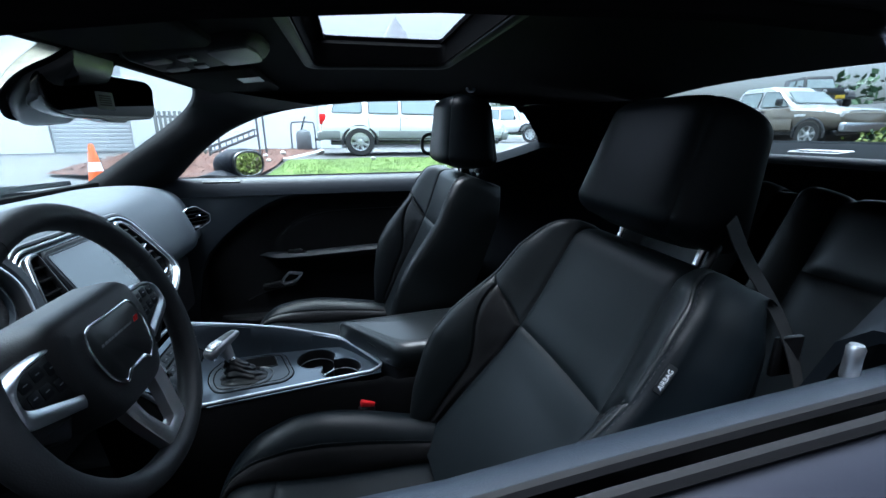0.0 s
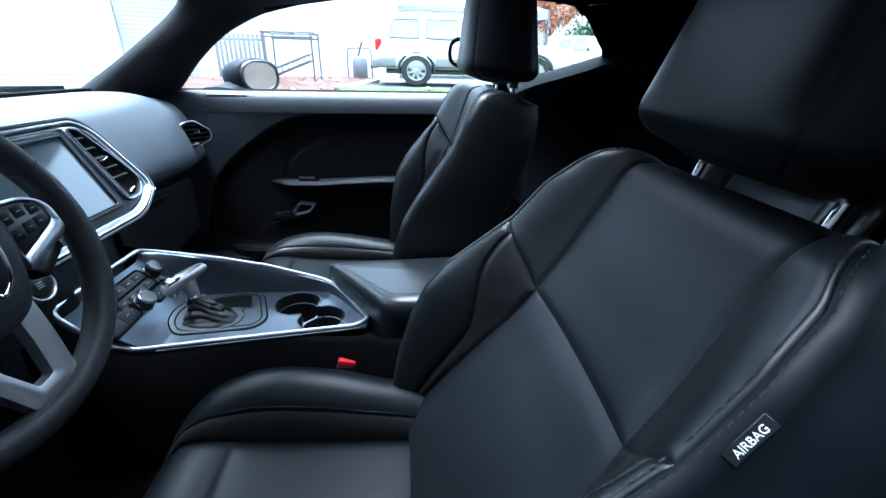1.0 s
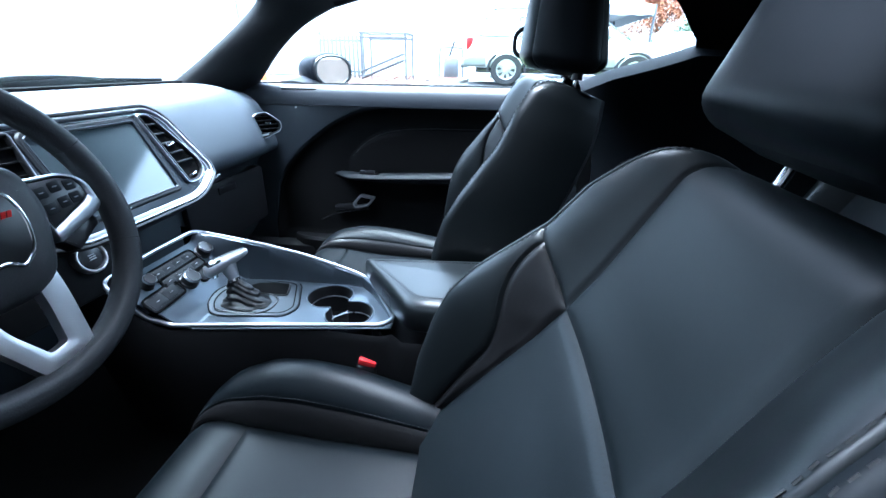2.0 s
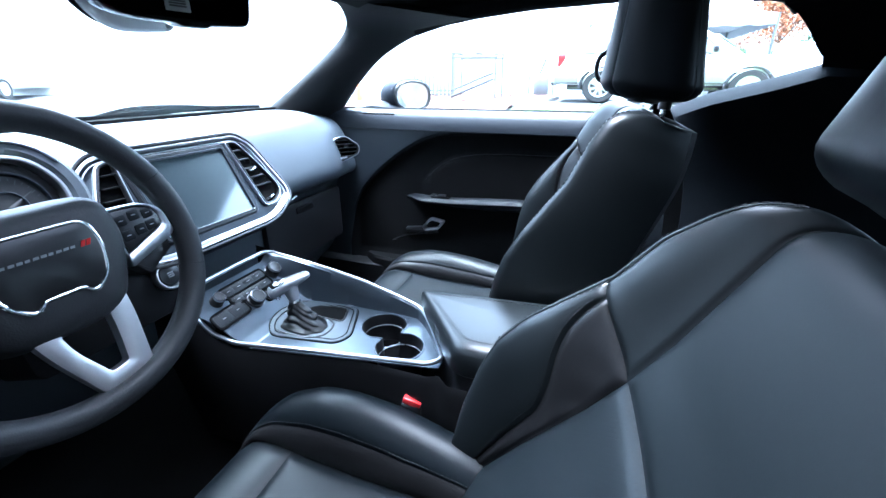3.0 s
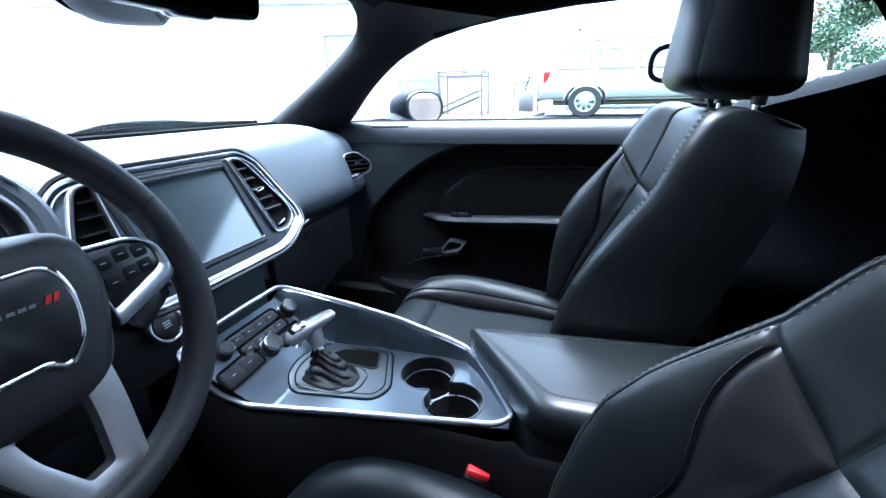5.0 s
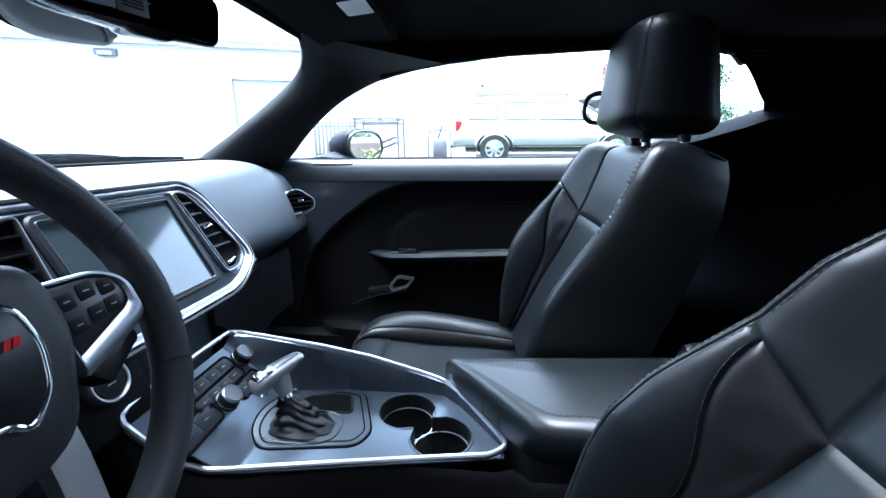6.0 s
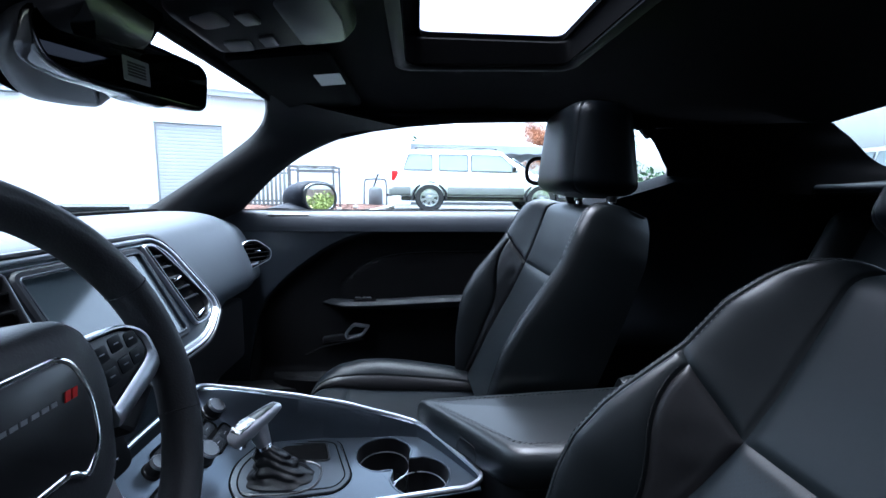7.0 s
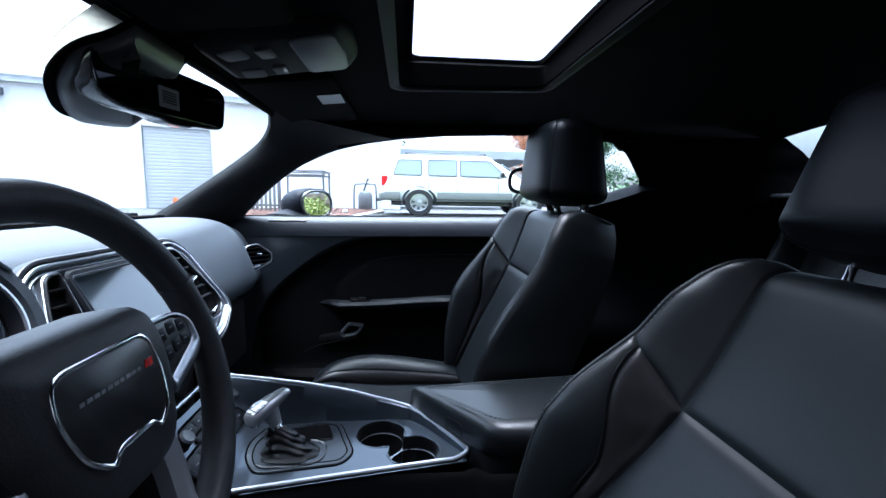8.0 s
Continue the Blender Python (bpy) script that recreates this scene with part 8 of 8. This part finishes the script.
def build_estate():
    """Large white five-door off-roader with grey lower flanks."""
    v = empty("parked_suv", pose(1.74, 10.80, ground_z(1.7, 10.5) - 0.01) @ Matrix.Diagonal((1, 1, 0.95, 1)))
    hw = 0.89
    part("body", body_loft([(-2.40, 0.50, 0.98, hw * 0.86), (-2.36, 0.42, 1.04, hw * 0.95), (-2.1, 0.40, 1.06, hw), (-1.0, 0.40, 1.05, hw), (0.6, 0.40, 1.04, hw), (1.15, 0.40, 1.02, hw), (1.4, 0.40, 1.00, hw * 0.98), (2.0, 0.42, 0.97, hw * 0.95), (2.28, 0.46, 0.92, hw * 0.9), (2.36, 0.52, 0.84, hw * 0.82)], hw), WHITE_PAINT, v, "white painted body", sharp=45)
    yo = lambda z: hw * 0.955 - 0.17 * (z - 1.0) / 0.62
    bm = B()
    rings = []
    for z, xa, xb in ((1.00, -2.30, 1.22), (1.15, -2.26, 1.02), (1.50, -2.12, 0.50), (1.58, -2.06, 0.42), (1.63, -1.90, 0.28)):
        y = yo(z)
        rings.append([(x, yy, z) for x, yy in rounded([(xa, -y), (xb, -y * 0.97), (xb + 0.06, 0), (xb, y * 0.97), (xa, y), (xa - 0.03, 0)], [0.10, 0.12, 0.3, 0.12, 0.10, 0.3], 4)])
    loft(bm, rings)
    part("cabin", bm, WHITE_PAINT, v, "white roof and pillars", sharp=45)
    for s in (1, -1):
        side_pane(v, "rear_side_window", [(-2.13, 1.10), (-1.42, 1.09), (-1.42, 1.49), (-2.00, 1.49)], yo, s)
        side_pane(v, "rear_door_window", [(-1.24, 1.09), (-0.52, 1.08), (-0.52, 1.50), (-1.24, 1.50)], yo, s)
        side_pane(v, "front_door_window", [(-0.42, 1.08), (0.78, 1.07), (0.34, 1.49), (-0.42, 1.50)], yo, s)
        part("cladding", loft(B(), [[(x, s * y, z) for y, z in ((hw * 0.98, 0.42), (hw * 1.045, 0.46), (hw * 1.055, 0.60), (hw * 1.04, 0.64), (hw * 0.99, 0.63))] for x in steps(-1.02, 0.92, 6)]), GREY_CLAD, v, "grey lower door cladding")
        part("cladding", loft(B(), [[(x, s * y, z) for y, z in ((hw * 0.94, 0.42), (hw * 1.02, 0.46), (hw * 1.035, 0.60), (hw * 1.02, 0.64), (hw * 0.95, 0.63))] for x in (-2.38, -2.2, -1.96)]), GREY_CLAD, v, "grey lower rear cladding")
        for x in (-1.25, -0.47, 0.55):
            part("door_gap", box(B(), (x, s * (hw * 1.012), 0.84), (0.012, 0.03, 0.40), 0.002, 1), BLACK_PAINT, v)
        for x in (-1.10, -0.30):
            part("door_handle", box(B(), (x, s * (hw * 1.03), 0.97), (0.16, 0.03, 0.035), 0.008), SILVER_PAINT, v)
        part("tail_lamp", box(B(), (-2.35, s * (hw * 0.90), 0.93), (0.16, 0.12, 0.26), 0.02), TAIL_RED, v, "red tail lamp")
        part("mirror", box(B(), (0.62, s * (hw + 0.12), 1.12), (0.10, 0.18, 0.15), 0.03, 3), BLACK_PAINT, v)
        part("roof_rail", tube(B(), smooth_path([(-1.8, s * 0.62, 1.64), (-1.7, s * 0.62, 1.69), (0.1, s * 0.62, 1.69), (0.2, s * 0.62, 1.63)], 4), 0.018, 8), BLACK_PAINT, v)
        arch(v, -1.48, 0.37, hw - 0.01, s)
        arch(v, 1.37, 0.37, hw - 0.01, s)
        wheel_parts(v, -1.48, s * 0.80, 0.365, 0.24, s)
        wheel_parts(v, 1.37, s * 0.80, 0.365, 0.24, s)
        part("head_lamp", box(B(), (2.26, s * 0.66, 0.80), (0.12, 0.34, 0.16), 0.03), HEAD_LAMP, v)
    part("rear_bumper", box(B(), (-2.42, 0, 0.52), (0.18, 1.70, 0.22), 0.05, 3), GREY_CLAD, v, "grey rear bumper")
    part("front_bumper", box(B(), (2.34, 0, 0.52), (0.18, 1.70, 0.24), 0.06, 3), GREY_CLAD, v)
    part("tow_hitch", box(B(), (-2.55, 0, 0.42), (0.16, 0.08, 0.08), 0.01), BLACK_PAINT, v)
    part("underbody", box(B(), (0, 0, 0.36), (4.4, 1.5, 0.16), 0.03), BLACK_PAINT, v)
    ws = B()
    plate(ws, rounded([(-0.72, -0.24), (0.72, -0.24), (0.62, 0.24), (-0.62, 0.24)], 0.05), frame_of((0.87, 0, 1.29), (0, 1, 0), (-0.62, 0, 0.46)), 0.0, 0.02)
    part("windscreen", ws, CAR_GLASS, v)
    tagged(v, "white off-road estate with grey cladding beside the lawn", "parked car")


def build_4x4(name, at, paint, label, plate_mat=None):
    """Boxy open-fendered off-roader, seen from the front quarter."""
    v = empty(name, at)
    part("body", body_loft([(-1.9, 0.55, 1.10, 0.72), (-1.85, 0.52, 1.12, 0.77), (0.3, 0.52, 1.12, 0.77), (0.5, 0.55, 1.12, 0.76), (0.75, 0.60, 1.10, 0.66), (1.75, 0.62, 1.04, 0.60), (1.82, 0.64, 1.02, 0.58)], 0.77), paint, v, "boxy painted body", sharp=40)
    yo = lambda z: 0.74 - 0.10 * (z - 1.1) / 0.7
    bm = B()
    rings = [[(x, y, z) for x, y in rounded([(-1.82, -yo(z)), (xb, -yo(z)), (xb, yo(z)), (-1.82, yo(z))], 0.06, 3)] for z, xb in ((1.10, 0.52), (1.70, 0.30), (1.80, 0.22))]
    loft(bm, rings)
    part("hard_top", bm, paint, v)
    for s in (1, -1):
        side_pane(v, "front_door_window", [(-0.45, 1.16), (0.36, 1.16), (0.20, 1.66), (-0.45, 1.66)], yo, s)
        side_pane(v, "rear_door_window", [(-1.15, 1.16), (-0.58, 1.16), (-0.58, 1.66), (-1.15, 1.66)], yo, s)
        for x in (-1.25, 1.25):
            bm = B()
            rings = []
            for k, (dx, z) in enumerate(((-0.62, 0.62), (-0.46, 0.88), (-0.30, 0.98), (0.30, 0.98), (0.46, 0.90), (0.60, 0.70))):
                rings.append([(x + dx, s * y, z + h) for y, h in ((0.58, 0.0), (0.92, -0.02), (0.94, -0.08), (0.90, -0.10), (0.58, -0.06))])
            loft(bm, rings)
            part("fender", bm, BLACK_PAINT, v, "flat black fender")
            wheel_parts(v, x, s * 0.78, 0.41, 0.27, s)
        hl = B()
        plate(hl, circle(0.10, 20), frame_of((1.83, s * 0.46, 0.92), (0, 1, 0), (0, 0, 1)), -0.02, 0.03, 0.01)
        part("head_lamp", hl, HEAD_LAMP, v, "round head lamp")
        part("mirror", box(B(), (0.40, s * 0.92, 1.22), (0.08, 0.18, 0.20), 0.03, 3), BLACK_PAINT, v)
    part("grille", box(B(), (1.83, 0, 0.90), (0.06, 1.12, 0.36), 0.03), paint, v)
    for k in range(7):
        part("grille_slot", box(B(), (1.855, -0.24 + 0.08 * k, 0.91), (0.04, 0.045, 0.26), 0.012), BLACK_PAINT, v)
    part("bumper", box(B(), (2.0, 0, 0.58), (0.22, 1.60, 0.18), 0.03), BLACK_PAINT, v)
    if plate_mat:
        part("number_plate", box(B(), (2.12, 0.1, 0.62), (0.02, 0.40, 0.18), 0.004), plate_mat, v, "plain yellow plate")
    ws = B()
    plate(ws, rounded([(-0.64, -0.26), (0.64, -0.26), (0.58, 0.26), (-0.58, 0.26)], 0.04), frame_of((0.44, 0, 1.40), (0, 1, 0), (-0.30, 0, 0.54)), 0.0, 0.02)
    part("windscreen", ws, CAR_GLASS, v)
    part("underbody", box(B(), (0, 0, 0.50), (3.4, 1.1, 0.14), 0.03), BLACK_PAINT, v)
    tagged(v, label, "parked car")


def build_pickup():
    v = empty("parked_pickup", pose(14.6, 11.4, ground_z(14.6, 11.4)) @ pose(0, 0, 0, 0, 0, -92))
    hw = 0.98
    part("body", body_loft([(-2.9, 0.60, 1.22, hw * 0.95), (-2.8, 0.56, 1.26, hw), (-0.9, 0.52, 1.26, hw), (1.0, 0.52, 1.24, hw), (1.3, 0.54, 1.22, hw), (2.3, 0.56, 1.16, hw * 0.97), (2.7, 0.60, 1.06, hw * 0.92), (2.8, 0.66, 0.98, hw * 0.84)], hw), BRONZE_PAINT, v, "silver upper body", sharp=45)
    part("bonnet", loft(B(), [[(x, y * k, z + h) for y, h in ((-0.98, -0.09), (-0.93, -0.005), (-0.65, 0.035), (0, 0.05), (0.65, 0.035), (0.93, -0.005), (0.98, -0.09), (0.9, -0.12), (-0.9, -0.12))] for x, z, k in ((1.25, 1.23, 1.0), (1.9, 1.19, 0.99), (2.5, 1.12, 0.96), (2.72, 1.05, 0.90))]), SILVER_PAINT, v, "pale silver bonnet")
    yo = lambda z: hw * 0.96 - 0.18 * (z - 1.2) / 0.7
    rings = [[(x, y, z) for x, y in rounded([(xa, -yo(z)), (xb, -yo(z) * 0.97), (xb + 0.06, 0), (xb, yo(z) * 0.97), (xa, yo(z))], [0.12, 0.14, 0.3, 0.14, 0.12], 4)] for z, xa, xb in ((1.20, -1.0, 1.45), (1.40, -0.98, 1.12), (1.80, -0.86, 0.55), (1.92, -0.7, 0.36))]
    part("cabin", loft(B(), rings), SILVER_PAINT, v, sharp=45)
    for s in (1, -1):
        part("lower_flank", loft(B(), [[(x, s * y, z) for y, z in ((hw * 0.96, 0.50), (hw * 1.04, 0.56), (hw * 1.05, 0.84), (hw * 1.035, 0.88), (hw * 0.98, 0.87))] for x in (-1.5, -0.5, 0.5, 1.42)]), BRONZE_PAINT, v, "bronze lower flank")
        part("lower_flank", loft(B(), [[(x, s * y, z) for y, z in ((hw * 0.92, 0.58), (hw * 1.0, 0.62), (hw * 1.02, 0.84), (hw * 1.0, 0.88), (hw * 0.92, 0.87))] for x in (-2.88, -2.5)]), BRONZE_PAINT, v)
        side_pane(v, "rear_door_window", [(-0.80, 1.30), (0.02, 1.29), (0.02, 1.76), (-0.72, 1.76)], yo, s)
        side_pane(v, "front_door_window", [(0.14, 1.29), (1.12, 1.28), (0.62, 1.74), (0.14, 1.76)], yo, s)
        for x in (-2.0, 1.95):
            arch(v, x, 0.42, hw - 0.01, s)
            wheel_parts(v, x, s * 0.88, 0.41, 0.27, s, 6)
        part("mirror", box(B(), (0.98, s * (hw + 0.16), 1.40), (0.12, 0.22, 0.22), 0.04, 3), BLACK_PAINT, v, "large black door mirror")
        part("head_lamp", box(B(), (2.68, s * 0.76, 0.98), (0.16, 0.28, 0.20), 0.04), HEAD_LAMP, v)
        part("flank_badge", box(B(), (1.62, s * hw * 1.02, 0.98), (0.34, 0.02, 0.07), 0.005), LABEL_WHITE, v, "plain pale flank badge")
        part("door_handle", box(B(), (0.30, s * hw * 1.03, 1.14), (0.20, 0.03, 0.04), 0.01), BLACK_PAINT, v)
    part("front_bumper", box(B(), (2.82, 0, 0.62), (0.2, 1.85, 0.26), 0.06, 3), SILVER, v)
    ws = B()
    plate(ws, rounded([(-0.78, -0.28), (0.78, -0.28), (0.66, 0.28), (-0.66, 0.28)], 0.05), frame_of((1.02, 0, 1.55), (0, 1, 0), (-0.60, 0, 0.52)), 0.0, 0.03)
    part("windscreen", ws, CAR_GLASS, v)
    part("underbody", box(B(), (0, 0, 0.48), (5.2, 1.5, 0.16), 0.03), BLACK_PAINT, v)
    tagged(v, "silver pickup with bronze lower flanks and large mirrors", "parked car")


def build_hatch(at, label, paint=None):
    """Small rounded car seen far down the road."""
    paint = paint or WHITE_PAINT
    v = empty("parked_car", at)
    hw = 0.84
    part("body", body_loft([(-2.1, 0.42, 0.86, hw * 0.85), (-2.0, 0.34, 0.92, hw * 0.95), (-1.0, 0.30, 0.94, hw), (0.8, 0.30, 0.94, hw), (1.6, 0.34, 0.86, hw * 0.95), (2.05, 0.40, 0.70, hw * 0.82)], hw), paint, v, sharp=45)
    yo = lambda z: hw * 0.94 - 0.20 * (z - 0.9) / 0.5
    rings = [[(x, y, z) for x, y in rounded([(xa, -yo(z)), (xb, -yo(z) * 0.95), (xb, yo(z) * 0.95), (xa, yo(z))], 0.14, 4)] for z, xa, xb in ((0.90, -1.85, 1.05), (1.15, -1.6, 0.6), (1.36, -1.3, 0.2), (1.42, -1.0, 0.0))]
    part("cabin", loft(B(), rings), CAR_GLASS, v)
    part("roof", box(B(), (-0.55, 0, 1.42), (1.5, 1.1, 0.05), 0.02), paint, v)
    for s in (1, -1):
        for x in (-1.3, 1.3):
            wheel_parts(v, x, s * 0.74, 0.31, 0.2, s)
        part("tail_lamp", box(B(), (-2.02, s * 0.66, 0.78), (0.1, 0.2, 0.16), 0.02), TAIL_RED, v)
    tagged(v, label, "parked car", group="far parked cars")


def build_van():
    """White box lorry standing ahead: its rear corner with a tall lamp post and dark under-run frame."""
    tr = empty("box_lorry", pose(-7.0, 2.8, ground_z(-7.0, 2.8), 0, 0, 6))
    part("box_body", box(B(), (-2.6, -1.12, 2.30), (5.0, 2.2, 2.3), 0.03), WHITE_PAINT, tr, "plain white box body")
    part("deck_edge", box(B(), (-2.55, -1.12, 1.08), (5.1, 2.3, 0.12), 0.02), GALV, tr)
    part("rear_beam", box(B(), (-0.03, -1.12, 0.92), (0.10, 2.3, 0.18), 0.02), BLACK_PAINT, tr)
    part("under_run_bar", box(B(), (-0.08, -1.12, 0.62), (0.10, 2.2, 0.12), 0.02), BLACK_PAINT, tr)
    for y in (-0.25, -2.0):
        part("bar_bracket", box(B(), (-0.12, y, 0.76), (0.08, 0.10, 0.26), 0.01), BLACK_PAINT, tr)
        part("mud_flap", box(B(), (-0.7, y, 0.55), (0.02, 0.40, 0.62), 0.005), RUBBER, tr)
        for x in (-1.2, -4.2):
            wheel_parts(tr, x, y, 0.42, 0.26, 1 if y > -1 else -1)
    post = part("corner_post", box(B(), (0.0, -0.02, 1.50), (0.10, 0.12, 0.80), 0.02), BLACK_PAINT, tr, "dark corner post with lamps")
    part("tail_lamp", box(B(), (0.055, -0.02, 1.30), (0.04, 0.11, 0.24), 0.015), TAIL_RED, post, "red tail lamp")
    part("reverse_lamp", box(B(), (0.055, -0.02, 1.53), (0.04, 0.10, 0.16), 0.015), HEAD_LAMP, post)
    part("marker_ring", tube(B(), [(0.05, -0.02 + 0.075 * math.cos(a), 1.78 + 0.16 * math.sin(a)) for a in (2 * math.pi * i / 24 for i in range(24))], 0.016, 8, closed=True, up=(1, 0, 0)), BLACK_PAINT, post)
    tagged(tr, "white box lorry with a dark rear beam", "lorry")


build_estate()
build_4x4("white_off_roader", pose(8.7, 21.2, ground_z(8.7, 21.2)) @ pose(0, 0, 0, 0, 0, -42), WHITE_PAINT, "white boxy off-roader with black fenders")
build_4x4("black_off_roader", pose(25.0, 18.5, 2.28) @ pose(0, 0, 0, 0, 0, 245), BLACK_PAINT, "black boxy off-roader with a pale grille on the upper yard", PLATE_YELLOW)
build_pickup()
build_hatch(pose(-18.0, 8.4, ground_z(-18, 8.4)) @ pose(0, 0, 0, 0, 0, -60), "small white car parked across the road")
build_hatch(pose(-22.5, 12.0, ground_z(-22.5, 12.0)) @ pose(0, 0, 0, 0, 0, -60), "dark car parked across the road", BLACK_PAINT)
build_van()


def build_car_body():
    """The car's own outer body round the cabin: wings, quarters, bumpers, sills and wheels."""
    car = empty("car_body", pose(0, 0, 0))
    for sd in (1, -1):
        # front wing and rear quarter, cut round the wheels
        for nm, x0, x1, wx, top in (("front_wing", -2.30, -0.81, -1.62, lambda x: 0.895 + 0.045 * (x + 2.3) / 1.5), ("rear_quarter", 0.48, 2.30, 1.33, lambda x: 0.985 + 0.05 * math.sin(min(1.0, max(0.0, (x - 0.48) / 1.2)) * math.pi))):
            rings = []
            for x in steps(x0, x1, 48):
                k = 1.0 - 0.10 * abs((x - wx) / 0.9) ** 3 * 0.5
                arch = math.sqrt(max(0.0, 0.40 ** 2 - (x - wx) ** 2)) + 0.36 if abs(x - wx) < 0.40 else 0.24
                arch = max(0.24, arch)
                yo = (0.935 - 0.05 * max(0.0, abs(x) - 1.7))
                rings.append([(x, sd * yy, z) for yy, z in ((yo - 0.12, top(x)), (yo - 0.05, top(x) - 0.015), (yo - 0.008, top(x) - 0.08), (yo, (top(x) + arch) / 2 + 0.04), (yo - 0.01, arch), (yo - 0.05, arch - 0.002), (yo - 0.06, (top(x) + arch) / 2))])
            part(nm, loft(B(), rings), CAR_PAINT, car, "dark metallic body panel")
        part("side_sill", box(B(), (-0.16, sd * 0.86, 0.22), (1.34, 0.14, 0.12), 0.03), CAR_PAINT, car)
        for wx in (-1.62, 1.33):
            wheel_parts(car, wx, sd * 0.80, 0.36, 0.25, sd, 5)
    for x, z0, z1, nm in ((-2.34, 0.28, 0.89, "front_bumper"), (2.33, 0.34, 0.98, "rear_bumper")):
        rings = []
        for y in steps(-0.90, 0.90, 24):
            b = 0.12 * (y / 0.9) ** 2 * (1 if x < 0 else -1)
            d = 0.10 if x < 0 else -0.10
            rings.append([(x + b + d, y, z1), (x + b + d * 0.3, y, z1 - 0.02), (x + b, y, z1 - 0.12), (x + b, y, z0 + 0.10), (x + b + d * 0.5, y, z0), (x + b + d * 1.4, y, z0), (x + b + d * 1.4, y, z1 - 0.05)])
        part(nm, loft(B(), rings), CAR_PAINT, car)
    part("underbody", box(B(), (0.0, 0, 0.20), (4.3, 1.5, 0.06), 0.02), BLACK_PAINT, car)
    tagged(car, "dark metallic two-door coupe body on its wheels", "car body")


build_car_body()
